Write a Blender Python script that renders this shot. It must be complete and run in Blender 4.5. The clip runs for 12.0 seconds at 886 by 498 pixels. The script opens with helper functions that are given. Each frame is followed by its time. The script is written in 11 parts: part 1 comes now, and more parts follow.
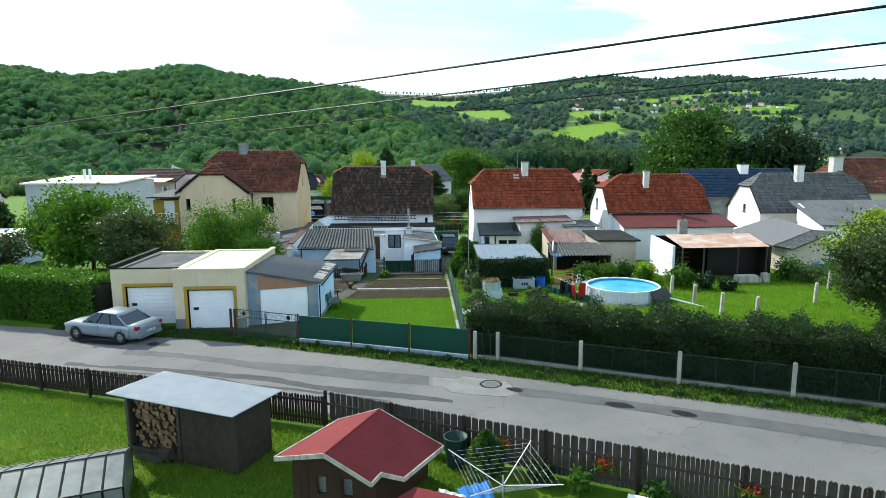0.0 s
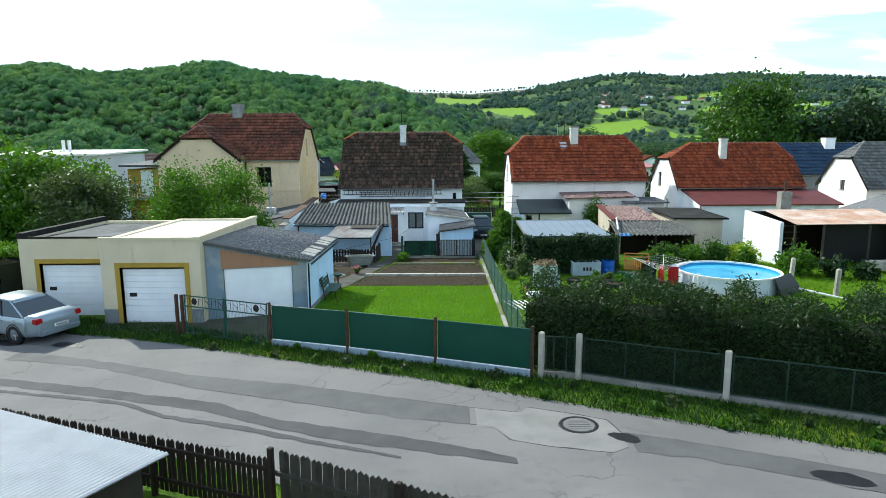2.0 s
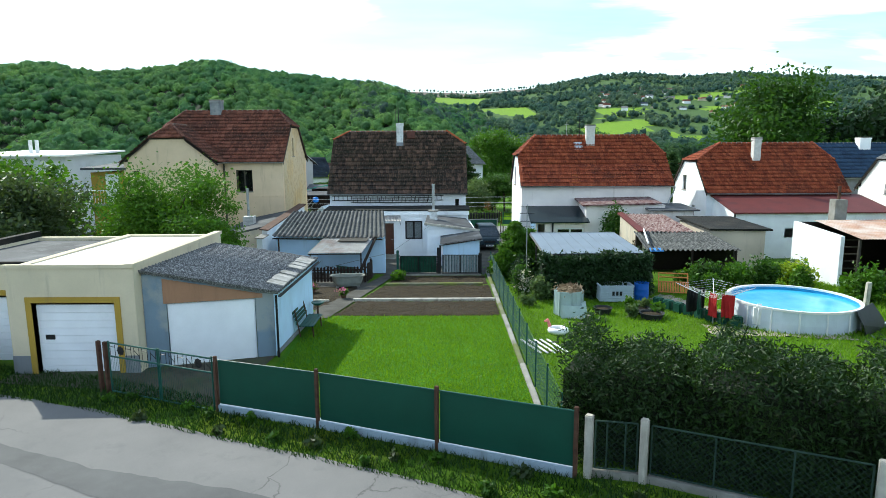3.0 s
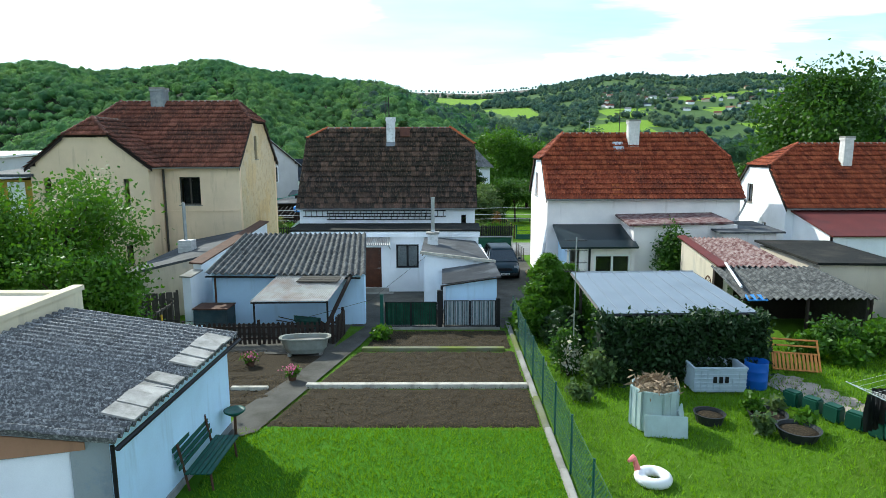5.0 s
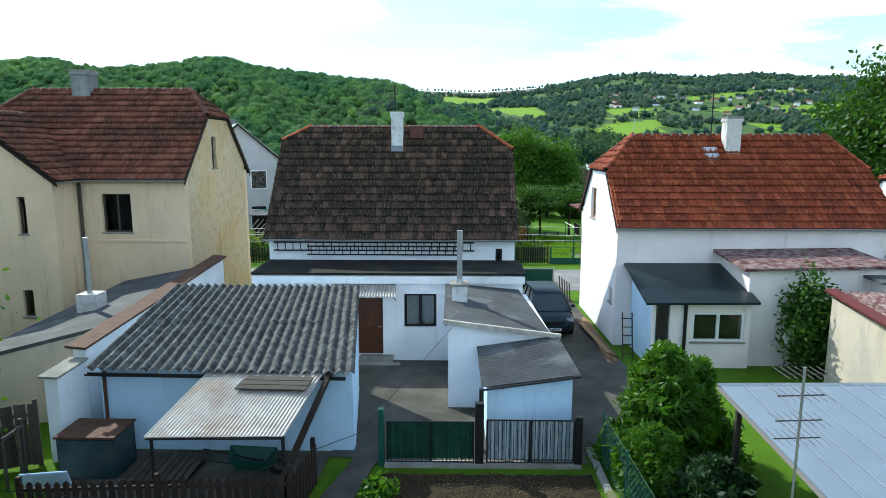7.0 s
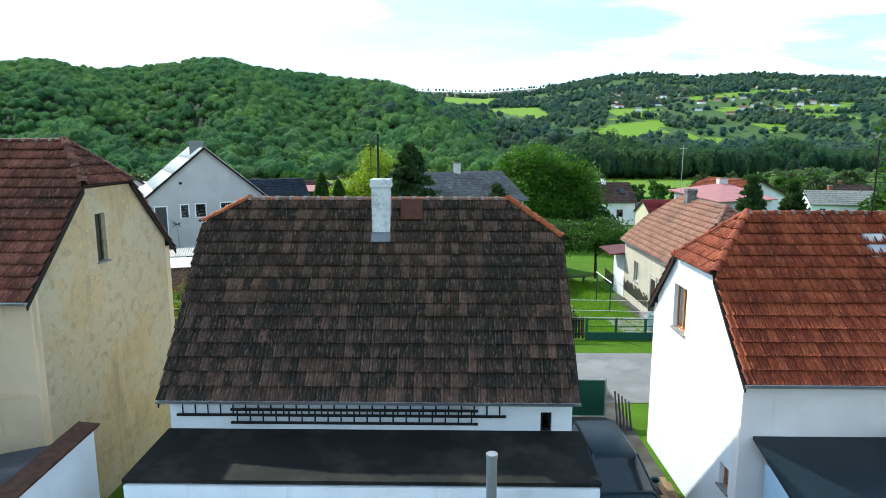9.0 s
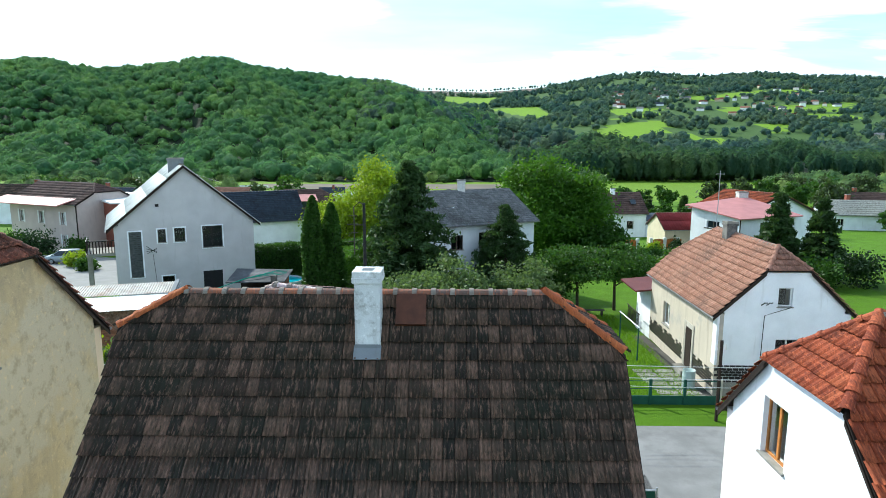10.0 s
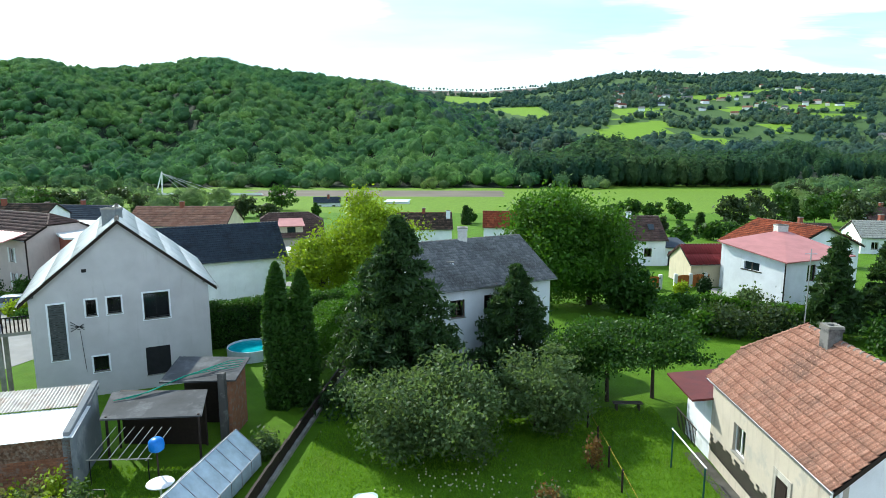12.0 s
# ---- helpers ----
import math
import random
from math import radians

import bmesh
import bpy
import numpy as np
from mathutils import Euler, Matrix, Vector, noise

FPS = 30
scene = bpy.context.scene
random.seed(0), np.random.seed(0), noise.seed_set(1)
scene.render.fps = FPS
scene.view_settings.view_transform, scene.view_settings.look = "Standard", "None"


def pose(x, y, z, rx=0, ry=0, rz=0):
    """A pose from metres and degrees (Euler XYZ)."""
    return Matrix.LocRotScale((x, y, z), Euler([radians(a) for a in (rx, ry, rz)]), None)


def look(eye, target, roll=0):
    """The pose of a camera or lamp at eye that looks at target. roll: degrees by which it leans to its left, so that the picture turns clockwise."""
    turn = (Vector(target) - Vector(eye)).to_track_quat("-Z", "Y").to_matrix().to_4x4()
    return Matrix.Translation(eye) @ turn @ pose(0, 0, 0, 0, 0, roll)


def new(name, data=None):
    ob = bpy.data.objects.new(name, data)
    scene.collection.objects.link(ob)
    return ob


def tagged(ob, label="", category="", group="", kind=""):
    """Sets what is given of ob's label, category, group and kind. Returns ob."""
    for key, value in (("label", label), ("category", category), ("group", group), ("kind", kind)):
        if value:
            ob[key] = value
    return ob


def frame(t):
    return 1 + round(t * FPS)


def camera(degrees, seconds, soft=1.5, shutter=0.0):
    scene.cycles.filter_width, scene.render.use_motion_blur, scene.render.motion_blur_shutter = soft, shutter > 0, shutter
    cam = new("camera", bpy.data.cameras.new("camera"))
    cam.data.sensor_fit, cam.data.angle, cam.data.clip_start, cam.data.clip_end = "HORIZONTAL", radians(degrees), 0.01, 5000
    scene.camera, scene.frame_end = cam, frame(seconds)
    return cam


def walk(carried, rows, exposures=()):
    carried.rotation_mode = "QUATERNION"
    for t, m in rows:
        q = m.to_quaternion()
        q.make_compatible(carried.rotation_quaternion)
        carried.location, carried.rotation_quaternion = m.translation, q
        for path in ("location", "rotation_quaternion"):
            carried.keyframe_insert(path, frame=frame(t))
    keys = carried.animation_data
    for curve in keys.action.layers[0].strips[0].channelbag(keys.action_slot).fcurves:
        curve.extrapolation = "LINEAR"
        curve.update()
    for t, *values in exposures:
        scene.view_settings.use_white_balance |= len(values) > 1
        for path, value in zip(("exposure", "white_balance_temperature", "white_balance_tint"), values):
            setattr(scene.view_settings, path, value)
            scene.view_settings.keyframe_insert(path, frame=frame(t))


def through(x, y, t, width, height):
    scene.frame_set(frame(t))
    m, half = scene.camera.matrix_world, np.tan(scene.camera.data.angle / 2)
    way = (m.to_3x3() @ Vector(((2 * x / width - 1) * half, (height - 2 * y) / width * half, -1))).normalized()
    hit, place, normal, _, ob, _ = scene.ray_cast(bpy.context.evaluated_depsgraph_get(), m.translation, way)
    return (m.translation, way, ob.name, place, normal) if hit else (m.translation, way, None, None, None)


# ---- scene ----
cam = camera(70.8, 12.0, 0.5)
PATH = [
    (0, look((0.293, 0.675, 9.786), (0.356, 2.648, 9.466), -0.4)),
    (0.5, look((0.274, 3.143, 8.708), (0.289, 5.117, 8.388), -0.4)),
    (1, look((0.210, 5.517, 7.809), (0.206, 7.491, 7.486), -0.4)),
    (1.5, look((0.045, 8.033, 6.941), (0.036, 10.007, 6.619), -0.3)),
    (2, look((-0.085, 10.573, 6.841), (-0.094, 12.547, 6.518), -0.3)),
    (2.5, look((-0.196, 13.182, 6.883), (-0.204, 15.155, 6.560), -0.3)),
    (3, look((-0.196, 15.757, 6.883), (-0.205, 17.730, 6.560), -0.3)),
    (3.2, look((-0.176, 16.768, 6.898), (-0.184, 18.741, 6.574), -0.4)),
    (5, look((-0.281, 25.611, 6.894), (-0.295, 27.585, 6.573), -0.2)),
    (5.5, look((-0.532, 28.015, 6.852), (-0.559, 29.989, 6.532), -0.0)),
    (6, look((-0.799, 30.533, 6.952), (-0.835, 32.507, 6.631), 0.0)),
    (6.5, look((-0.943, 32.886, 7.053), (-0.977, 34.860, 6.731), 0.1)),
    (6.7, look((-1.044, 33.887, 7.102), (-1.074, 35.860, 6.779), 0.1)),
    (8.3, look((-1.548, 42.029, 8.322), (-1.579, 44.002, 7.995), 0.0)),
    (8.5, look((-1.554, 42.912, 8.683), (-1.586, 44.885, 8.355), 0.1)),
    (9, look((-1.584, 45.321, 9.450), (-1.617, 47.294, 9.125), 0.0)),
    (9.5, look((-1.748, 47.864, 10.201), (-1.782, 49.836, 9.874), 0.0)),
    (10, look((-1.896, 50.422, 10.892), (-1.930, 52.395, 10.564), 0.1)),
    (10.5, look((-1.950, 52.801, 11.623), (-1.984, 54.773, 11.293), 0.1)),
    (11, look((-1.883, 55.264, 12.437), (-1.917, 57.236, 12.107), 0.1)),
    (11.5, look((-1.768, 57.743, 13.209), (-1.804, 59.715, 12.879), 0.0)),
    (12, look((-1.873, 60.172, 13.900), (-1.908, 62.144, 13.569), 0.0)),
]
walk(cam, PATH, [(0, 0.55, 6150, 2), (5.5, 0.55, 5950, 2), (9, 0.55, 5850, 2), (12, 0.55, 5950, 2)])

# ---- light ----
SUN_AZ, SUN_EL = 318.0, 37.0      # degrees clockwise from +y, degrees above the horizon
world = bpy.data.worlds.new("sky")
scene.world = world
world.use_nodes = True
wt = world.node_tree
wt.nodes.clear()


def wnode(kind, **values):
    n = wt.nodes.new(kind)
    for k, v in values.items():
        n.inputs[k].default_value = v
    return n


sky = wnode("ShaderNodeTexSky")
sky.sky_type, sky.sun_disc = "NISHITA", False
sky.sun_elevation, sky.sun_rotation = radians(SUN_EL), radians(SUN_AZ)
sky.air_density, sky.dust_density, sky.ozone_density = 1.1, 0.4, 2.0
coord = wnode("ShaderNodeTexCoord")
split = wnode("ShaderNodeSeparateXYZ")
wt.links.new(coord.outputs["Generated"], split.inputs[0])
# clouds lie on a flat layer: the direction over its own height
high = wt.nodes.new("ShaderNodeMath")
high.operation = "ADD"
high.inputs[1].default_value = 0.13
wt.links.new(split.outputs["Z"], high.inputs[0])
flat = wt.nodes.new("ShaderNodeVectorMath")
flat.operation = "DIVIDE"
wt.links.new(coord.outputs["Generated"], flat.inputs[0])
wt.links.new(high.outputs[0], flat.inputs[1])
cloud = wnode("ShaderNodeTexNoise", Scale=1.15, Detail=7.0, Roughness=0.52, Distortion=0.25)
shift = wnode("ShaderNodeMapping")
shift.inputs["Location"].default_value = (1.2, 0.95, 0.0)
shift.inputs["Scale"].default_value = (0.62, 1.25, 1.0)
wt.links.new(flat.outputs[0], shift.inputs[0])
wt.links.new(shift.outputs[0], cloud.inputs["Vector"])
cover = wt.nodes.new("ShaderNodeValToRGB")
cover.color_ramp.elements[0].position, cover.color_ramp.elements[1].position = 0.49, 0.62
cover.color_ramp.elements[0].color = (0.14, 0.14, 0.14, 1)
wt.links.new(cloud.outputs["Fac"], cover.inputs[0])
shade = wnode("ShaderNodeTexNoise", Scale=2.2, Detail=5.0, Roughness=0.5)
wt.links.new(shift.outputs[0], shade.inputs["Vector"])
white = wt.nodes.new("ShaderNodeValToRGB")
white.color_ramp.elements[0].position, white.color_ramp.elements[1].position = 0.3, 0.62
white.color_ramp.elements[0].color, white.color_ramp.elements[1].color = (0.42, 0.50, 0.60, 1), (0.86, 0.94, 1.0, 1)
wt.links.new(shade.outputs["Fac"], white.inputs[0])
clear, bright = wnode("ShaderNodeBackground", Strength=0.13), wnode("ShaderNodeBackground", Strength=1.85)
wt.links.new(sky.outputs[0], clear.inputs[0])
wt.links.new(white.outputs[0], bright.inputs[0])
mixed, wout = wt.nodes.new("ShaderNodeMixShader"), wt.nodes.new("ShaderNodeOutputWorld")
wt.links.new(cover.outputs[0], mixed.inputs[0])
wt.links.new(clear.outputs[0], mixed.inputs[1])
wt.links.new(bright.outputs[0], mixed.inputs[2])
wt.links.new(mixed.outputs[0], wout.inputs[0])

sun = new("sun", bpy.data.lights.new("sun", "SUN"))
sun.data.energy, sun.data.angle, sun.data.color = 4.2, radians(0.6), (1.0, 0.93, 0.80)
az, el = radians(SUN_AZ), radians(SUN_EL)
sun.matrix_world = look((0, 0, 60), (-math.sin(az) * math.cos(el) * 10, -math.cos(az) * math.cos(el) * 10, 60 - math.sin(el) * 10))

# ---- tools ----
import itertools
from mathutils.geometry import tessellate_polygon


def join(*geos):
    v, f = [], []
    for a, b in geos:
        n = len(v)
        v += list(a)
        f += [tuple(i + n for i in q) for q in b]
    return v, f


def moved(geo, m):
    return [tuple(m @ Vector(p)) for p in geo[0]], geo[1]


def box(x0, x1, y0, y1, z0, z1):
    v = [(x, y, z) for z in (z0, z1) for y in (y0, y1) for x in (x0, x1)]
    return v, [(0, 2, 3, 1), (4, 5, 7, 6), (0, 1, 5, 4), (2, 6, 7, 3), (0, 4, 6, 2), (1, 3, 7, 5)]


def bevelled(x0, x1, y0, y1, z0, z1, b=0.02):
    bm = bmesh.new()
    vs = [bm.verts.new(p) for p in box(x0, x1, y0, y1, z0, z1)[0]]
    for q in box(0, 1, 0, 1, 0, 1)[1]:
        bm.faces.new([vs[i] for i in q])
    bmesh.ops.bevel(bm, geom=list(bm.edges), offset=b, segments=2, affect="EDGES")
    bm.verts.index_update()
    out = [tuple(v.co) for v in bm.verts], [tuple(v.index for v in f.verts) for f in bm.faces]
    bm.free()
    return out


def prism(poly, z0, z1):
    """An upright prism on a plan polygon."""
    n = len(poly)
    v = [(x, y, z0) for x, y in poly] + [(x, y, z1) for x, y in poly]
    f = [tuple(range(n))[::-1], tuple(range(n, 2 * n))]
    return v, f + [(i, (i + 1) % n, n + (i + 1) % n, n + i) for i in range(n)]


def slab(corners, thick):
    """A plate of that thickness hung below the polygon of corners."""
    c = [Vector(p) for p in corners]
    nrm = (c[1] - c[0]).cross(c[2] - c[0]).normalized()
    if nrm.z < 0:
        c, nrm = c[::-1], -nrm
    n = len(c)
    v = [tuple(p) for p in c] + [tuple(p - nrm * thick) for p in c]
    return v, [tuple(range(n)), tuple(range(n, 2 * n))[::-1]] + [(i, n + i, n + (i + 1) % n, (i + 1) % n) for i in range(n)]


def rod(a, b, r, r2=None, n=8):
    a, b = Vector(a), Vector(b)
    q = (b - a).to_track_quat("Z", "Y")
    r2 = r if r2 is None else r2
    v = []
    for p, rr in ((a, r), (b, r2)):
        v += [tuple(p + q @ Vector((rr * math.cos(2 * math.pi * i / n), rr * math.sin(2 * math.pi * i / n), 0))) for i in range(n)]
    return v, [tuple(range(n))[::-1], tuple(range(n, 2 * n))] + [(i, (i + 1) % n, n + (i + 1) % n, n + i) for i in range(n)]


def pipe(points, r, n=6):
    """A tube along points, in one piece."""
    P = [Vector(p) for p in points]
    v, f = [], []
    for i, p in enumerate(P):
        d = (P[min(i + 1, len(P) - 1)] - P[max(i - 1, 0)]).normalized()
        a = d.cross(Vector((0, 0, 1)) if abs(d.z) < 0.9 else Vector((1, 0, 0))).normalized()
        b = d.cross(a)
        v += [tuple(p + (a * math.cos(2 * math.pi * k / n) + b * math.sin(2 * math.pi * k / n)) * r) for k in range(n)]
    for i in range(len(P) - 1):
        f += [(i * n + k, i * n + (k + 1) % n, (i + 1) * n + (k + 1) % n, (i + 1) * n + k) for k in range(n)]
    return v, f + [tuple(range(n))[::-1], tuple(range(len(v) - n, len(v)))]


def lathe(profile, n=20):
    """Profile of (radius, z) turned about z."""
    v = [(r * math.cos(2 * math.pi * i / n), r * math.sin(2 * math.pi * i / n), z) for r, z in profile for i in range(n)]
    return v, [(k * n + i, k * n + (i + 1) % n, (k + 1) * n + (i + 1) % n, (k + 1) * n + i) for k in range(len(profile) - 1) for i in range(n)]


def wall(origin, along, poly, holes=(), thick=0.3):
    """A wall in the upright plane through origin: poly of (u, z), rectangular holes (u0, u1, z0, z1); it grows to the left of along."""
    o, u = Vector(origin), Vector(along).normalized()
    back = Vector((-u.y, u.x, 0)) * thick
    loops = [list(poly)] + [[(a, c), (b, c), (b, d), (a, d)] for a, b, c, d in holes]
    tris = tessellate_polygon([[Vector((p[0], p[1], 0)) for p in lp] for lp in loops])
    pts = [p for lp in loops for p in lp]
    n = len(pts)
    v = [tuple(o + u * a + Vector((0, 0, z))) for a, z in pts]
    v += [tuple(Vector(p) + back) for p in v]
    f = [tuple(t) for t in tris] + [tuple(i + n for i in t)[::-1] for t in tris]
    k = 0
    for lp in loops:
        m = len(lp)
        f += [(k + i, k + (i + 1) % m, n + k + (i + 1) % m, n + k + i) for i in range(m)]
        k += m
    return v, f


def mesh_of(name, geo, mat, smooth=False):
    me = bpy.data.meshes.new(name)
    me.from_pydata(geo[0], [], geo[1])
    bm = bmesh.new()
    bm.from_mesh(me)
    bmesh.ops.recalc_face_normals(bm, faces=bm.faces)
    bm.to_mesh(me)
    bm.free()
    me.materials.append(mat)
    if smooth:
        me.shade_smooth()
    return me


def np_mesh(name, verts, faces, mat, smooth=False):
    me = bpy.data.meshes.new(name)
    verts, faces = np.asarray(verts, np.float32), np.asarray(faces, np.int32)
    m, k = faces.shape
    me.vertices.add(len(verts))
    me.vertices.foreach_set("co", verts.ravel())
    me.loops.add(m * k)
    me.loops.foreach_set("vertex_index", faces.ravel())
    me.polygons.add(m)
    me.polygons.foreach_set("loop_start", np.arange(0, m * k, k, dtype=np.int32))
    me.update(calc_edges=True)
    me.materials.append(mat)
    if smooth:
        me.shade_smooth()
    return me


def hang(ob, parent):
    if parent is not None:
        ob.parent = parent
        if parent.parent is None:
            ob.matrix_parent_inverse = parent.matrix_basis.inverted()
    return ob


def part(name, geo, mat, parent=None, label="", smooth=False, kind=""):
    ob = new(name, geo if isinstance(geo, bpy.types.Mesh) else mesh_of(name, geo, mat, smooth))
    return tagged(hang(ob, parent), label, kind=kind)


def piece(name, me, m, parent):
    ob = new(name, me)
    hang(ob, parent)
    ob.matrix_basis = m
    return ob


def thing(name, x, y, z, label, category, group="", rz=0):
    ob = new(name)
    ob.empty_display_size = 0.2
    ob.matrix_basis = pose(x, y, z, 0, 0, rz)
    return tagged(ob, label, category, group)


def ground_z(x, y):
    z = np.interp(y, [-200, 20, 25, 45, 50, 57, 65, 75, 85, 100, 160, 300, 420],
                  [0.8, 0.75, 0.6, 0.2, 0.05, -0.45, -0.55, -0.65, -0.9, -1.6, -4.0, -8.0, -9.0])
    return z + np.clip(0.02 * np.asarray(x, float), -0.8, 0.8) * np.clip((40 - np.asarray(y, float)) / 12, 0, 1)


def gz(x, y):
    return float(ground_z(x, y))

# ---- materials ----
class Nodes:
    def __init__(self, name):
        self.mat = bpy.data.materials.new(name)
        self.mat.use_nodes = True
        self.t = self.mat.node_tree
        self.b = self.t.nodes["Principled BSDF"]
        self.pos = self.t.nodes.new("ShaderNodeNewGeometry")

    def node(self, kind, **values):
        n = self.t.nodes.new(kind)
        for k, v in values.items():
            n.inputs[k].default_value = v
        return n

    def link(self, a, b):
        self.t.links.new(a, b)

    def noise(self, scale, detail=4, rough=0.55, stretch=None, out="Fac"):
        n = self.node("ShaderNodeTexNoise", Scale=scale, Detail=detail, Roughness=rough)
        src = self.pos.outputs["Position"]
        if stretch:
            m = self.node("ShaderNodeMapping")
            m.inputs["Scale"].default_value = stretch
            self.link(src, m.inputs[0])
            src = m.outputs[0]
        self.link(src, n.inputs["Vector"])
        return n.outputs[out]

    def ramp(self, fac, lo, hi, a=(0, 0, 0), b=(1, 1, 1)):
        r = self.node("ShaderNodeValToRGB")
        e = r.color_ramp.elements
        e[0].position, e[1].position, e[0].color, e[1].color = lo, hi, (*a, 1), (*b, 1)
        self.link(fac, r.inputs[0])
        return r.outputs[0]

    def mix(self, fac, a, b, mode="MIX"):
        m = self.node("ShaderNodeMix")
        m.data_type, m.blend_type = "RGBA", mode
        for s, v in ((m.inputs[0], fac), (m.inputs[6], a), (m.inputs[7], b)):
            if isinstance(v, bpy.types.NodeSocket):
                self.link(v, s)
            elif isinstance(v, (int, float)):
                s.default_value = v
            else:
                s.default_value = (*v, 1)
        return m.outputs[2]

    def math(self, op, a, b=0.0):
        m = self.node("ShaderNodeMath")
        m.operation = op
        for s, v in ((m.inputs[0], a), (m.inputs[1], b)):
            if isinstance(v, bpy.types.NodeSocket):
                self.link(v, s)
            else:
                s.default_value = v
        return m.outputs[0]

    def random(self):
        o = self.node("ShaderNodeObjectInfo")
        return self.math("FRACT", self.math("ADD", o.outputs["Random"], self.pos.outputs["Random Per Island"]))

    def bump(self, height, strength, dist=0.02):
        n = self.node("ShaderNodeBump", Strength=strength, Distance=dist)
        self.link(height, n.inputs["Height"])
        self.link(n.outputs[0], self.b.inputs["Normal"])

    def done(self, colour, rough=0.8, metal=0.0, spec=0.3):
        if isinstance(colour, bpy.types.NodeSocket):
            self.link(colour, self.b.inputs["Base Color"])
        else:
            self.b.inputs["Base Color"].default_value = (*colour, 1)
        self.b.inputs["Roughness"].default_value = rough
        self.b.inputs["Metallic"].default_value = metal
        self.b.inputs["Specular IOR Level"].default_value = spec
        return self.mat


def lit(c, k):
    return tuple(min(1, max(0, v * k)) for v in c)


def surface(name, c, rough=0.8, metal=0.0, scale=3.0, var=0.25, bump=0.15, fine=60.0, stain=None, amount=0.4, sscale=0.9, streak=False, spec=0.3, rand=0.0):
    """Base colour with cloudy variation, fine grain and, where given, stains of another colour."""
    n = Nodes(name)
    col = n.mix(n.ramp(n.noise(scale, 5), 0.3, 0.7), lit(c, 1 - var), lit(c, 1 + var * 0.6))
    if rand:
        col = n.mix(rand, col, n.ramp(n.random(), 0, 1, lit(c, 0.45), lit(c, 1.5)))
    if stain:
        f = n.noise(sscale, 6, 0.62, (3, 3, 0.35) if streak else None)
        col = n.mix(n.ramp(f, 0.62 - amount * 0.35, 0.78 - amount * 0.2), col, stain)
    grain = n.noise(fine, 3)
    col = n.mix(0.12, col, n.ramp(grain, 0.25, 0.75, lit(c, 0.55), lit(c, 1.3)))
    if bump:
        n.bump(grain, bump)
    return n.done(col, rough, metal, spec)


def plaster(name, c, dirt, amount=0.3, bump=0.35, patch=None, pamount=0.35, rough=0.0):
    n = Nodes(name)
    col = n.mix(n.ramp(n.noise(0.8, 5), 0.35, 0.7), lit(c, 0.9), lit(c, 1.05))
    col = n.mix(n.ramp(n.noise(1.1, 7, 0.62, (2.5, 2.5, 0.3)), 0.66 - amount * 0.3, 0.86 - amount * 0.2), col, dirt)
    if patch:
        col = n.mix(n.ramp(n.noise(0.42, 8, 0.66), 0.62 - pamount * 0.3, 0.68 - pamount * 0.25), col, patch)
    if rough:
        col = n.mix(n.ramp(n.noise(3.2, 8, 0.75), 0.50, 0.66), col, lit(dirt, 1.0))
        col = n.mix(n.ramp(n.noise(7.5, 6, 0.7), 0.56, 0.70), col, lit(c, 1.25))
    g = n.noise(35, 5, 0.6)
    col = n.mix(0.1, col, n.ramp(g, 0.3, 0.7, lit(c, 0.6), lit(c, 1.15)))
    n.bump(g, bump, 0.012)
    return n.done(col, 0.9, 0, 0.2)


def tiles(name, dark, mid, light, grime, gamount=0.45, rough=0.85):
    """Clay tiles, each with a tone of its own, streaked along the slope, with soot and lichen."""
    n = Nodes(name)
    r = n.random()
    ramp = n.node("ShaderNodeValToRGB")
    e = ramp.color_ramp.elements
    e[0].position, e[0].color, e[1].position, e[1].color = 0.0, (*dark, 1), 1.0, (*light, 1)
    e.new(0.55).color = (*mid, 1)
    n.link(r, ramp.inputs[0])
    col = ramp.outputs[0]
    col = n.mix(n.ramp(n.noise(9, 5, 0.6, (4, 1, 1)), 0.4, 0.75), col, grime)
    col = n.mix(n.ramp(n.noise(0.55, 6, 0.6), 0.60 - gamount * 0.3, 0.74 - gamount * 0.1), col, lit(grime, 0.8))
    g = n.noise(45, 4)
    col = n.mix(n.ramp(n.noise(7, 5, 0.7, (3, 0.7, 0.7)), 0.52, 0.72), col, lit(light, 1.35))
    col = n.mix(n.ramp(n.noise(26, 3, 0.7), 0.66, 0.78), col, lit(light, 1.25))
    n.bump(g, 0.3, 0.008)
    return n.done(col, rough, 0, 0.35)


def leafy(name, c, var=0.5, through=0.35, rough=0.55):
    n = Nodes(name)
    r = n.random()
    col = n.ramp(r, 0, 1, lit(c, 1 - var), lit(c, 1 + var * 0.8))
    col = n.mix(n.ramp(n.noise(0.55, 3), 0.35, 0.7), col, lit((c[0] * 0.8, c[1] * 0.85, c[2] * 0.9), 0.8))
    n.done(col, rough, 0, 0.3)
    tr, ad = n.node("ShaderNodeBsdfTranslucent"), n.node("ShaderNodeMixShader", Fac=through)
    n.link(n.mix(0.5, col, (c[0] * 2.0, c[1] * 1.9, c[2] * 0.8)), tr.inputs[0])
    n.link(n.b.outputs[0], ad.inputs[1])
    n.link(tr.outputs[0], ad.inputs[2])
    n.link(ad.outputs[0], n.t.nodes["Material Output"].inputs[0])
    return n.mat


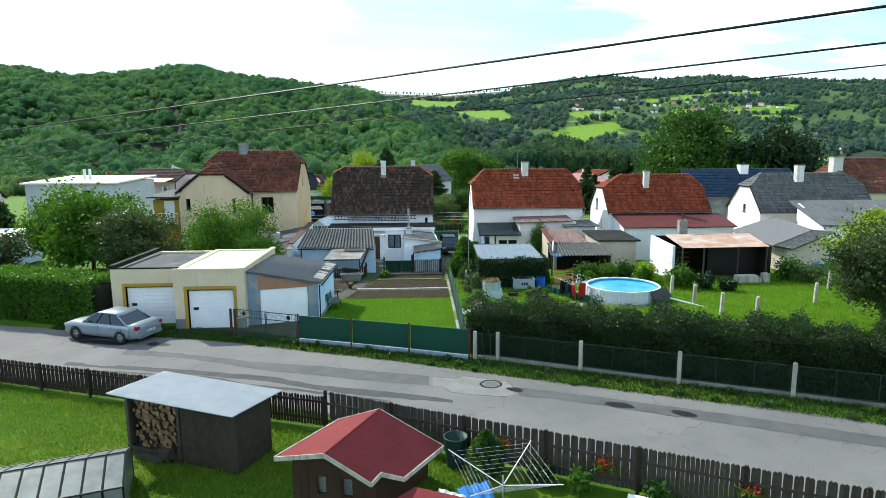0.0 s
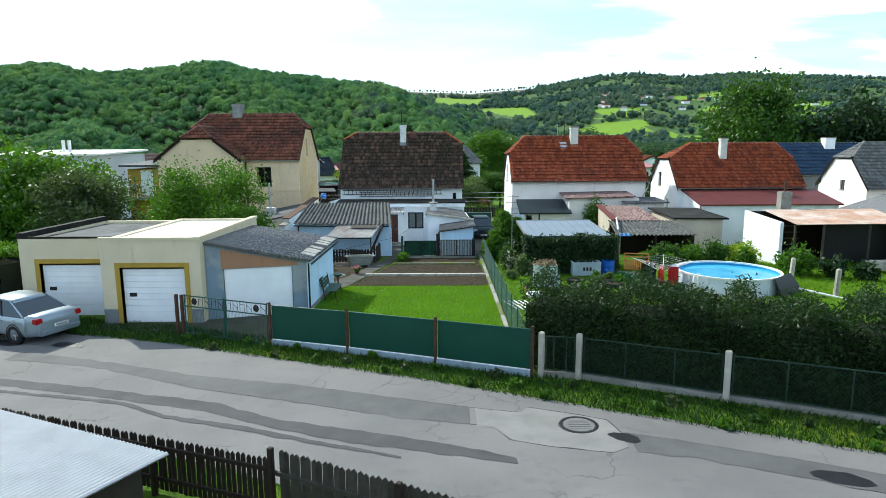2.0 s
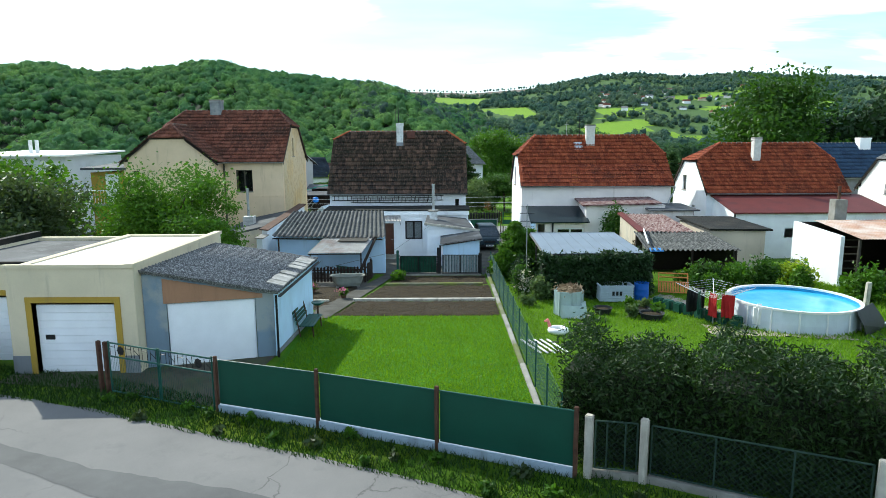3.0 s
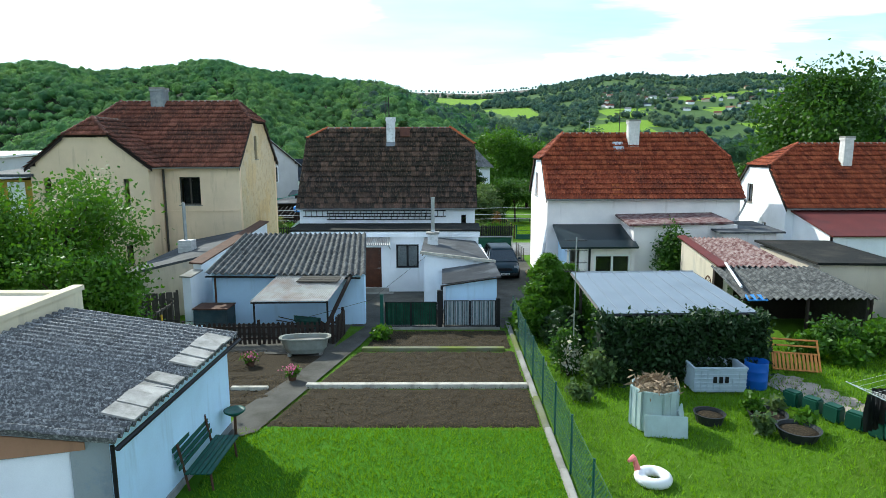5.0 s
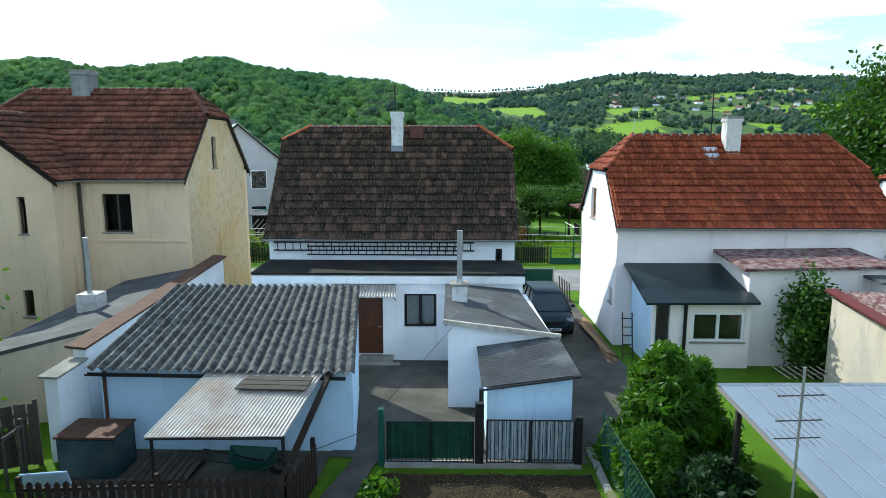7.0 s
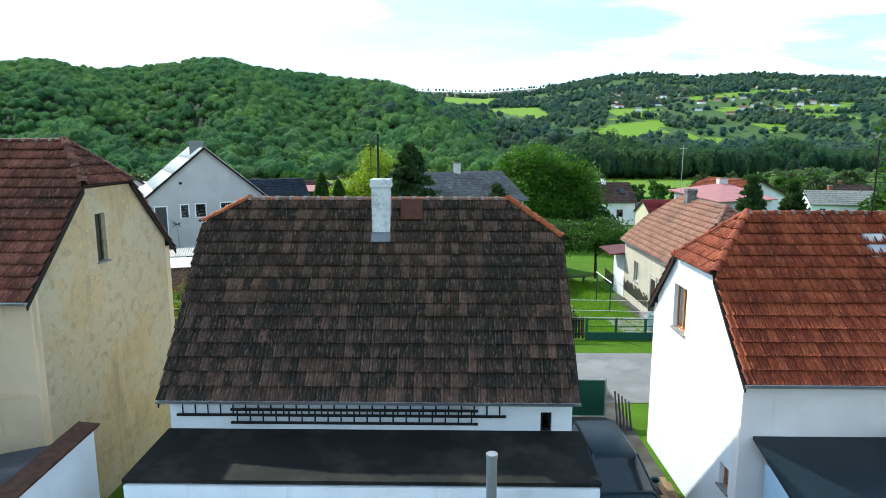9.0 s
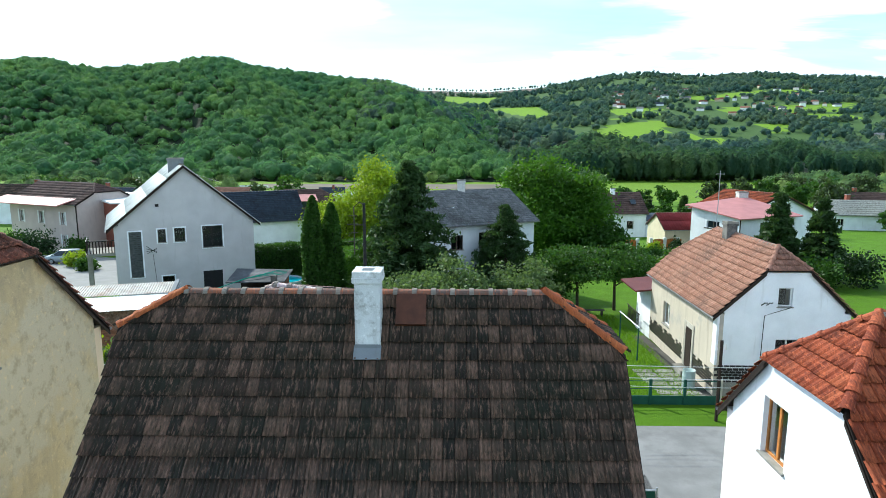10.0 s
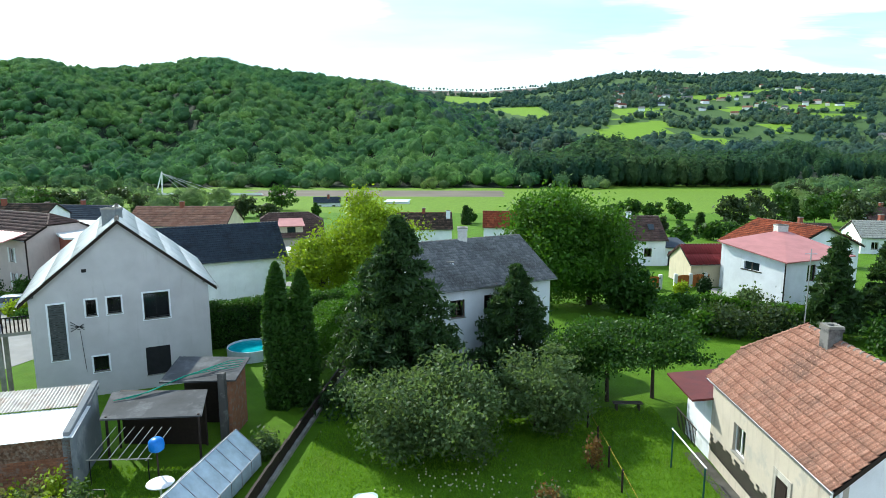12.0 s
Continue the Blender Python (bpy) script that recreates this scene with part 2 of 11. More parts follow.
def turf(name, c, dry, amount=0.35):
    n = Nodes(name)
    col = n.mix(n.ramp(n.noise(0.7, 6, 0.6), 0.35, 0.7), lit(c, 0.72), lit(c, 1.2))
    col = n.mix(n.ramp(n.noise(0.33, 5, 0.65), 0.66 - amount * 0.3, 0.85 - amount * 0.2), col, dry)
    g = n.noise(55, 5, 0.75)
    col = n.mix(n.ramp(g, 0.3, 0.7), lit(c, 0.55), col)
    n.bump(g, 0.8, 0.05)
    return n.done(col, 0.9, 0, 0.15)


def glassy(name, tint=(0.85, 0.9, 0.92), rough=0.02):
    n = Nodes(name)
    n.b.inputs["Transmission Weight"].default_value = 1.0
    n.b.inputs["IOR"].default_value = 1.35
    return n.done(tint, rough, 0, 0.6)


WHITE = plaster("white_render", (0.86, 0.88, 0.91), (0.62, 0.62, 0.62), 0.20, 0.2)
BLUISH = plaster("pale_blue_render", (0.56, 0.75, 0.95), (0.40, 0.53, 0.66), 0.3, 0.3)
PINKISH = plaster("pale_pink_render", (0.87, 0.80, 0.77), (0.55, 0.47, 0.43), 0.25, 0.2)
OCHRE = plaster("ochre_render", (0.713, 0.551, 0.371), (0.389, 0.296, 0.209), 0.35, 0.5)
OCHRE_OLD = plaster("weathered_ochre_render", (0.55, 0.42, 0.235), (0.36, 0.285, 0.18), 0.55, 1.0, (0.52, 0.44, 0.30), 0.62, 0.4)
CREAM = plaster("cream_render", (0.64, 0.558, 0.402), (0.394, 0.344, 0.262), 0.3, 0.3)
MUSTARD = plaster("mustard_render", (0.4, 0.264, 0.048), (0.24, 0.16, 0.064), 0.3, 0.3)
BEIGE = plaster("beige_render", (0.561, 0.493, 0.399), (0.357, 0.306, 0.255), 0.4, 0.5, (0.425, 0.391, 0.34), 0.25)
GREYWALL = plaster("grey_render", (0.54, 0.517, 0.526), (0.414, 0.396, 0.387), 0.2, 0.15)
CEMENT = plaster("bare_cement", (0.21, 0.225, 0.24), (0.15, 0.15, 0.15), 0.4, 0.6, (0.315, 0.323, 0.315), 0.3)
BLUECEMENT = plaster("blue_grey_cement", (0.20, 0.27, 0.34), (0.13, 0.15, 0.16), 0.45, 0.6, (0.30, 0.33, 0.33), 0.35)
BARECLAY = plaster("bare_clay_render", (0.36, 0.20, 0.12), (0.22, 0.13, 0.08), 0.4, 0.5)
PLINTHBLUE = plaster("blue_grey_plinth", (0.34, 0.42, 0.50), (0.2, 0.24, 0.26), 0.4, 0.4)
CONCRETE = surface("concrete", (0.294, 0.28, 0.252), 0.9, scale=1.6, var=0.3, bump=0.35, stain=(0.14, 0.133, 0.105), amount=0.4)
PALECONC = surface("pale_concrete", (0.496, 0.464, 0.4), 0.9, scale=4, var=0.25, bump=0.35, stain=(0.2, 0.184, 0.144), amount=0.35, streak=True)
MOSSY = surface("mossy_concrete", (0.169, 0.163, 0.13), 0.95, scale=1.4, var=0.4, bump=0.5, stain=(0.143, 0.176, 0.0195), amount=0.75)
DARKTILE = tiles("old_dark_tiles", (0.014, 0.0103, 0.00842), (0.0538, 0.0298, 0.0211), (0.176, 0.101, 0.0716), (0.0199, 0.0218, 0.0126), 0.5)
REDTILE = tiles("red_tiles", (0.161, 0.0279, 0.0101), (0.29, 0.0545, 0.0181), (0.403, 0.102, 0.0403), (0.101, 0.0248, 0.0131), 0.25)
OLDRED = tiles("aged_red_tiles", (0.111, 0.0326, 0.0204), (0.195, 0.0571, 0.0329), (0.306, 0.114, 0.0743), (0.0528, 0.0294, 0.0204), 0.55)
PALETILE = tiles("faded_tiles", (0.256, 0.108, 0.068), (0.344, 0.16, 0.104), (0.416, 0.216, 0.152), (0.208, 0.12, 0.088), 0.35)
GREYTILE = tiles("grey_slates", (0.1, 0.103, 0.11), (0.159, 0.16, 0.167), (0.233, 0.233, 0.233), (0.0918, 0.0918, 0.0834), 0.35)
BLUETILE = tiles("dark_blue_tiles", (0.0263, 0.0375, 0.0562), (0.0375, 0.0525, 0.075), (0.0525, 0.0675, 0.09), (0.0225, 0.03, 0.0413), 0.2)
BLUEDEEP = tiles("deep_blue_sheets", (0.02, 0.044, 0.088), (0.024, 0.056, 0.108), (0.036, 0.072, 0.128), (0.016, 0.036, 0.072), 0.15)
FADEDTILE = tiles("faded_brown_tiles", (0.291, 0.181, 0.165), (0.714, 0.479, 0.444), (0.93, 0.791, 0.742), (0.322, 0.247, 0.23), 0.35)
SOOTY = plaster("sooty_cement", (0.091, 0.0875, 0.084), (0.035, 0.035, 0.035), 0.5, 0.8, (0.21, 0.203, 0.189), 0.3)
BROWNTILE = tiles("brown_tiles", (0.08, 0.044, 0.036), (0.12, 0.068, 0.056), (0.16, 0.096, 0.08), (0.056, 0.04, 0.036), 0.4)
RIDGE = tiles("ridge_tiles", (0.112, 0.048, 0.036), (0.192, 0.104, 0.08), (0.32, 0.096, 0.04), (0.12, 0.104, 0.088), 0.3)
ORANGE = tiles("orange_ridge_tiles", (0.293, 0.0697, 0.0209), (0.348, 0.091, 0.0244), (0.404, 0.119, 0.0348), (0.209, 0.0558, 0.0209), 0.1)
MORTAR = surface("ridge_mortar", (0.24, 0.208, 0.176), 0.95, scale=9, var=0.3, bump=0.5)
ETERNIT = surface("weathered_fibre_cement", (0.0476, 0.0504, 0.0515), 0.9, scale=6, var=0.45, bump=0.4, fine=40, stain=(0.168, 0.174, 0.168), amount=0.5, sscale=5)
LICHEN = surface("lichened_fibre_cement", (0.12, 0.12, 0.124), 0.95, scale=5, var=0.5, bump=0.6, fine=30, stain=(0.5, 0.5, 0.49), amount=0.42, sscale=22)
TIN = surface("galvanised_sheet", (0.504, 0.511, 0.518), 0.6, 0.25, scale=2, var=0.12, bump=0.03)
TINOLD = surface("weathered_sheet", (0.378, 0.36, 0.333), 0.6, 0.25, scale=2, var=0.3, bump=0.1, stain=(0.225, 0.135, 0.09), amount=0.35)
BLUEROOF = surface("pale_blue_sheet", (0.184, 0.228, 0.28), 0.7, 0, scale=0.8, var=0.12, bump=0.02)
RUSTROOF = surface("rusty_sheet", (0.42, 0.25, 0.17), 0.7, 0.1, scale=1.2, var=0.3, bump=0.2, stain=(0.55, 0.48, 0.43), amount=0.55)
MAROON = surface("maroon_sheet", (0.122, 0.0252, 0.0216), 0.6, 0, scale=1.0, var=0.2, bump=0.1, stain=(0.072, 0.0216, 0.0216), amount=0.3)
MAROONOLD = surface("flaking_maroon_sheet", (0.112, 0.0315, 0.0315), 0.75, 0, scale=4, var=0.5, bump=0.2, stain=(0.30, 0.25, 0.235), amount=0.6, sscale=4)
FELTRED = surface("red_roofing_felt", (0.194, 0.0288, 0.0302), 0.95, 0, scale=1.2, var=0.2, bump=0.4, fine=140)
FELT = surface("black_roofing_felt", (0.0077, 0.0088, 0.0072), 0.9, 0, scale=0.7, var=0.5, bump=0.25, stain=(0.0358, 0.0303, 0.0231), amount=0.4)
FELTGREY = surface("grey_roofing_felt", (0.0638, 0.0675, 0.0735), 0.85, 0, scale=0.8, var=0.4, bump=0.15, stain=(0.15, 0.158, 0.165), amount=0.3)
AWNING = surface("dark_bitumen_sheet", (0.0108, 0.021, 0.027), 0.4, 0, scale=0.8, var=0.3, bump=0.06)
ROOFWHITE = surface("white_roof_coating", (0.74, 0.74, 0.72), 0.6, 0, scale=0.8, var=0.1, bump=0.1, stain=(0.45, 0.44, 0.42), amount=0.3)
DARKWOOD = surface("dark_stained_wood", (0.0275, 0.0176, 0.0132), 0.75, 0, scale=8, var=0.4, bump=0.3, rand=0.35)
SHEDBOARD = surface("grey_brown_boards", (0.042, 0.036, 0.025), 0.85, 0, scale=5, var=0.4, bump=0.3, rand=0.25)
OLDWOOD = surface("weathered_wood", (0.063, 0.0552, 0.045), 0.85, 0, scale=7, var=0.45, bump=0.4, rand=0.35)
PLANK = surface("painted_brown_boards", (0.051, 0.027, 0.018), 0.65, 0, scale=6, var=0.3, bump=0.2, rand=0.25)
DOORWOOD = surface("brown_door_wood", (0.09, 0.0315, 0.015), 0.45, 0, scale=5, var=0.35, bump=0.1)
ORANGEWOOD = surface("orange_stained_wood", (0.50, 0.20, 0.05), 0.55, 0, scale=6, var=0.25, bump=0.1)
WOODEND = surface("cut_wood", (0.23, 0.144, 0.0749), 0.85, 0, scale=12, var=0.45, bump=0.3, rand=0.75)
BARK = surface("bark", (0.0595, 0.0455, 0.0336), 0.95, 0, scale=10, var=0.5, bump=0.9, fine=25)
BLACK = surface("black_paint", (0.0108, 0.0108, 0.012), 0.5, 0, scale=5, var=0.3, bump=0.05)
WHITEPVC = surface("white_plastic", (0.78, 0.78, 0.77), 0.4, 0, scale=3, var=0.06, bump=0.02)
DOORWHITE = surface("white_painted_steel", (0.86, 0.88, 0.92), 0.45, 0, scale=1.5, var=0.07, bump=0.02)
GREENPAINT = surface("green_paint", (0.014, 0.0805, 0.0595), 0.5, 0, scale=3, var=0.2, bump=0.05)
SCREEN = surface("dark_green_screen", (0.0057, 0.0608, 0.0372), 0.6, 0, scale=1.1, var=0.16, bump=0.08, fine=220)
STEEL = surface("grey_steel", (0.40, 0.41, 0.42), 0.4, 0.7, scale=3, var=0.2, bump=0.03)
RUST = surface("rusted_steel", (0.098, 0.049, 0.0315), 0.8, 0.2, scale=6, var=0.4, bump=0.2)
BRICK = surface("brick", (0.27, 0.12, 0.0675), 0.9, 0, scale=5, var=0.35, bump=0.3, rand=0.45, stain=(0.255, 0.232, 0.203), amount=0.3, sscale=3)
BRICKPALE = surface("whitewashed_brick", (0.62, 0.60, 0.57), 0.9, 0, scale=6, var=0.25, bump=0.35, rand=0.2)
CHIMNEY = plaster("whitewashed_chimney", (0.76, 0.76, 0.76), (0.36, 0.35, 0.33), 0.45, 0.9, (0.55, 0.54, 0.52), 0.35, 0.3)
SOIL = surface("dug_soil", (0.024, 0.0164, 0.0067), 1.0, 0, scale=16, var=0.8, bump=1.0, fine=30, stain=(0.096, 0.0665, 0.0298), amount=0.36, sscale=24)
GRASS = turf("grass", (0.11, 0.233, 0.008), (0.125, 0.181, 0.0134))
ROUGHGRASS = turf("rough_grass", (0.0907, 0.189, 0.0072), (0.288, 0.334, 0.013), 0.6)
LAWN = turf("mown_lawn", (0.079, 0.23, 0.005), (0.102, 0.24, 0.0079), 0.25)
ASPHALT = None
GLASS = glassy("window_glass")
CURTAIN = surface("net_curtain", (0.385, 0.392, 0.392), 0.95, 0, scale=14, var=0.3, bump=0.2)
# near-black, painted in place of the dark inside rooms and openings
DARKIN = surface("painted_interior_dark", (0.018, 0.018, 0.0198), 0.9)
WATER = None


def asphalt():
    n = Nodes("patched_asphalt")
    c = n.mix(n.ramp(n.noise(0.35, 6, 0.6), 0.35, 0.65), (0.1294, 0.1265, 0.1244), (0.1845, 0.1771, 0.1713))
    c = n.mix(n.ramp(n.noise(1.7, 7, 0.65), 0.55, 0.75), c, (0.1194, 0.1174, 0.1174))
    v = n.node("ShaderNodeTexVoronoi", Scale=0.55)
    v.feature = "DISTANCE_TO_EDGE"
    warp = n.node("ShaderNodeVectorMath")
    warp.operation = "ADD"
    n.link(n.pos.outputs["Position"], warp.inputs[0])
    n.link(n.noise(1.3, 5, out="Color"), warp.inputs[1])
    n.link(warp.outputs[0], v.inputs["Vector"])
    crack = n.ramp(v.outputs["Distance"], 0.0, 0.012, (1, 1, 1), (0, 0, 0))
    c = n.mix(n.mix(1.0, crack, n.ramp(n.noise(0.25, 2), 0.5, 0.6), "MULTIPLY"), c, (0.0598, 0.0577, 0.0548))
    g = n.noise(90, 4, 0.7)
    c = n.mix(0.2, c, n.ramp(g, 0.3, 0.7, (0.0697, 0.0697, 0.0697), (0.3192, 0.3089, 0.2987)))
    n.bump(g, 0.4, 0.01)
    return n.done(c, 0.85, 0, 0.25)


def pool_water():
    n = Nodes("pool_water")
    n.bump(n.noise(5, 3), 0.25, 0.03)
    return n.done(n.ramp(n.noise(1.2, 3), 0.3, 0.7, (0.04, 0.36, 0.62), (0.09, 0.48, 0.72)), 0.08, 0, 0.5)


ASPHALT, WATER = asphalt(), pool_water()

# ---- land ----
def smooth(t):
    t = np.clip(t, 0, 1)
    return t * t * (3 - 2 * t)


def land_z(x, y):
    """Garden terraces near by, the valley floor, a wooded hill and, behind it, an upland with fields."""
    x, y = np.asarray(x, float), np.asarray(y, float)
    u = x / np.maximum(y, 1)
    near = ground_z(x, y)
    crest = np.interp(u, [-1.2, -0.84, -0.67, -0.54, -0.36, -0.24, -0.17, -0.10, -0.05, 0.06, 0.10, 0.15, 0.19, 0.3], [110, 118, 123, 117, 123, 113, 101, 85, 73, 48, 33, 16, -5, -20])
    rise = np.clip((y - 400) / 600, 0, 1)
    gully = 19 * np.sin(u * 24 + 2.1 + 2.2 * rise) * np.sin(np.clip(rise, 0, 1) * 3.14) - 17 * np.exp(-((y - 585) / 48) ** 2) * smooth((-0.26 - u) / 0.14)
    hill = -9 + (crest + 9) * (0.45 * rise + 0.55 * smooth(rise)) + gully - np.clip(y - 1000, 0, 3000) * 0.12
    top = np.interp(u, [-0.6, -0.1, 0.04, 0.124, 0.167, 0.235, 0.30, 0.38, 0.46, 0.55, 0.65, 1.2], [250, 232, 220, 236, 248, 280, 290, 277, 288, 280, 270, 255])
    far = np.where(y < 950, -9 + 14 * smooth((y - 430) / 520), 5 + (top - 5) * np.clip((y - 950) / 1650, 0, 1.0)) - np.clip(y - 2600, 0, 4000) * 0.08
    z = np.maximum(hill, far)
    w = smooth((y - 380) / 60)
    return near * (1 - w) + z * w


def inside(u, y, quad):
    """Whether (u, y) lies in a convex field."""
    ok, n = np.ones(np.shape(u), bool), len(quad)
    for (a, b), (c, d) in zip(quad, quad[1:] + quad[:1]):
        ok &= ((c - a) * (y - b) / 1000 - (d - b) / 1000 * (u - a)) <= 0
    return ok


FIELDS = [[(-0.018, 2244), (0.085, 2135), (0.05, 1866), (-0.018, 1803)], [(0.033, 1731), (0.127, 1675), (0.151, 1398), (0.126, 1362)], [(0.196, 1088), (0.234, 1213), (0.305, 1264), (0.327, 1137), (0.232, 974), (0.197, 976)],
          [(0.317, 1118), (0.424, 1033), (0.398, 965)], [(0.329, 1736), (0.523, 1971), (0.59, 1920), (0.362, 1646)], [(0.453, 1495), (0.605, 1612), (0.599, 1452), (0.486, 1379)],
          [(0.227, 1453), (0.302, 1448), (0.31, 1331), (0.243, 1286)], [(0.451, 1203), (0.501, 1206), (0.499, 1120), (0.466, 1114)], [(0.40, 1480), (0.44, 1490), (0.45, 1400), (0.41, 1400)], [(0.52, 1360), (0.60, 1390), (0.61, 1310), (0.53, 1290)]]
FIELDS = [q if sum((a[0] * b[1] - b[0] * a[1]) for a, b in zip(q, q[1:] + q[:1])) < 0 else q[::-1] for q in FIELDS]
MEADOW = turf("meadow", (0.172, 0.292, 0.021), (0.216, 0.308, 0.036), 0.3)
FIELD = turf("far_field", (0.213, 0.367, 0.0238), (0.255, 0.386, 0.0408), 0.2)
PLOUGH = surface("ploughed_field", (0.161, 0.133, 0.105), 1.0, scale=0.05, var=0.25, bump=0)
# near-black, so the shade in gaps between crowns is in the colour
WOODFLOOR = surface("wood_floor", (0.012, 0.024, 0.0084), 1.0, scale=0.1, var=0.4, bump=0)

xs = np.unique(np.concatenate([np.arange(-46, 46.1, 1.5), np.arange(-160, 161, 8.0), np.arange(-1500, 1501, 30.0), np.linspace(-4500, 4500, 41)]))
ys = np.unique(np.concatenate([np.arange(-12, 120.1, 1.5), np.arange(-160, 400, 8.0), np.arange(400, 1300, 22.0), np.arange(1300, 2700, 40.0), np.linspace(2700, 4700, 12), np.linspace(-4500, -160, 10)]))
gx, gy = np.meshgrid(xs, ys)
gzz = land_z(gx, gy)
nx, ny = len(xs), len(ys)
idx = np.arange(nx * ny).reshape(ny, nx)
quads = np.stack([idx[:-1, :-1], idx[:-1, 1:], idx[1:, 1:], idx[1:, :-1]], -1).reshape(-1, 4)
land = np_mesh("ground", np.stack([gx, gy, gzz], -1).reshape(-1, 3), quads, GRASS, True)
UPLAND = turf("upland_grass", (0.0813, 0.152, 0.039), (0.106, 0.186, 0.0455), 0.4)
for m in (MEADOW, FIELD, PLOUGH, WOODFLOOR, UPLAND, ROUGHGRASS):
    land.materials.append(m)
cx, cy = gx.ravel()[quads].mean(1), gy.ravel()[quads].mean(1)
cu = cx / np.maximum(cy, 1)
slot = np.where(cy > 250, 1, 0)
slot[(cy > 392) & (cu < 0.19)] = 4
slot[(cy > 420) & (cu >= 0.13) & (cy < 900)] = 4
slot[(cy > 900)] = np.where(cu[cy > 900] < -0.1, 4, 5)
for q in FIELDS:
    slot[inside(cu, cy, q)] = 2
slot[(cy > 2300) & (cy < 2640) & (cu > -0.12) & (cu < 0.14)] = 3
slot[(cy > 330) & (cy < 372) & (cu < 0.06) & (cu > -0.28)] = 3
slot[cy < np.interp(cx, [-90, -24, -10, -1, 6, 15, 90], [51, 29, 24.8, 20.8, 17, 12.4, -25])] = 6
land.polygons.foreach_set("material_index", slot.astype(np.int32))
tagged(new("ground", land), "grassy ground rolling from gardens to wooded hills", "ground", kind="structure")

# the lane
LANE_X = [-90, -24, -10, -1, 6, 15, 90]
LANE_Y = [55, 33.1, 28.9, 24.85, 21.1, 16.5, -21]


def lane_y(x):
    k = np.linspace(-2.5, 2.5, 11)
    return float(np.mean(np.interp(x + k, LANE_X, LANE_Y)))


def strip(x0, x1, lo, hi, lift, step=0.5):
    """A sheet along the lane between two offsets from its middle, laid on the ground."""
    v, f = [], []
    n = int((x1 - x0) / step) + 1
    for i in range(n):
        x = x0 + (x1 - x0) * i / (n - 1)
        for k in range(5):
            o = lo + (hi - lo) * k / 4
            edge = 0.12 * noise.noise((x * 0.9, o * 3, 4.0)) if k in (0, 4) else 0
            y = lane_y(x) + o + edge
            v.append((x, y, gz(x, y) + lift))
    for i in range(n - 1):
        for k in range(4):
            a = i * 5 + k
            f.append((a, a + 5, a + 6, a + 1))
    return v, f


tagged(part("road", strip(-90, 70, -4.5, 2.15, 0.03), ASPHALT, smooth=True), "patched grey asphalt lane between garden fences", "road", kind="structure")


def sheet(poly, mat, name, label, category, lift=0.02, step=0.8, kind="structure"):
    """A thin layer on the ground over a plan polygon, bent to its slope."""
    bm = bmesh.new()
    vs = [bm.verts.new((x, y, 0)) for x, y in poly]
    bm.faces.new(vs)
    lo, hi = min(y for _, y in poly), max(y for _, y in poly)
    y = math.ceil(lo / step) * step
    while y < hi:
        bmesh.ops.bisect_plane(bm, geom=list(bm.verts) + list(bm.edges) + list(bm.faces), plane_co=(0, y, 0), plane_no=(0, 1, 0))
        y += step
    for v in bm.verts:
        v.co.z = gz(v.co.x, v.co.y) + lift
    bm.verts.index_update()
    geo = [tuple(v.co) for v in bm.verts], [tuple(v.index for v in f.verts) for f in bm.faces]
    bm.free()
    k = len(geo[0])
    geo = (geo[0] + [(x, y, z - 0.10 - lift) for x, y, z in geo[0]], geo[1] + [tuple(i + k for i in f)[::-1] for f in geo[1]])
    return tagged(part(name, geo, mat), label, category, kind=kind)



# ---- woods on the hills ----
def ball(sub):
    bm = bmesh.new()
    bmesh.ops.create_icosphere(bm, subdivisions=sub, radius=1)
    v = np.array([p.co for p in bm.verts])
    bm.verts.index_update()
    f = np.array([[p.index for p in q.verts] for q in bm.faces])
    bm.free()
    return v, f


def crowns(x, y, r, h, sub, rng, lift=0.35, sprays=60, size=0.26, heart=0.80):
    """Tree crowns as one mesh: a lumpy heart of radius r and height h on the land, within sprays of leaves."""
    v, f = ball(sub)
    n = len(x)
    base = land_z(x, y)
    lump = 1 + rng.uniform(-0.24, 0.24, (n, len(v)))
    half = np.stack([r, r, h * 0.5], -1)[:, None]
    mid = np.stack([x, y, base + h * lift], -1)[:, None]
    p = v[None] * lump[..., None] * half * heart + mid
    faces = f[None] + (np.arange(n) * len(v))[:, None, None]
    d = rng.normal(0, 1, (n, sprays, 3))
    d[..., 2] = np.abs(d[..., 2]) * 1.1 - 0.35
    d /= np.linalg.norm(d, axis=2)[..., None]
    wob = 1 + 0.16 * np.sin(d[..., 0] * 4 + x[:, None]) * np.cos(d[..., 1] * 5 + y[:, None])
    c = d * (rng.uniform(0.74, 1.08, (n, sprays)) * wob)[..., None] * half + mid
    t = rng.normal(0, 0.6, (n, sprays, 3))
    e1 = np.cross(d + 0.28 * t, rng.normal(0, 1, (n, sprays, 3)))
    e1 /= np.linalg.norm(e1, axis=2)[..., None]
    e2 = np.cross(d + 0.28 * t, e1)
    e2 /= np.linalg.norm(e2, axis=2)[..., None]
    k = (size * r[:, None] * rng.uniform(0.6, 1.5, (n, sprays)))[..., None]
    q = np.stack([c - e1 * k, c - e2 * k * 0.7, c + e1 * k], 2)
    nv = n * len(v)
    tone = rng.uniform(0, 1, n)
    tone = np.concatenate([np.repeat(tone, len(v)), np.repeat(tone, sprays * 3)])
    return np.concatenate([p.reshape(-1, 3), q.reshape(-1, 3)]), np.concatenate([faces.reshape(-1, 3), nv + np.arange(n * sprays * 3).reshape(-1, 3)]), tone


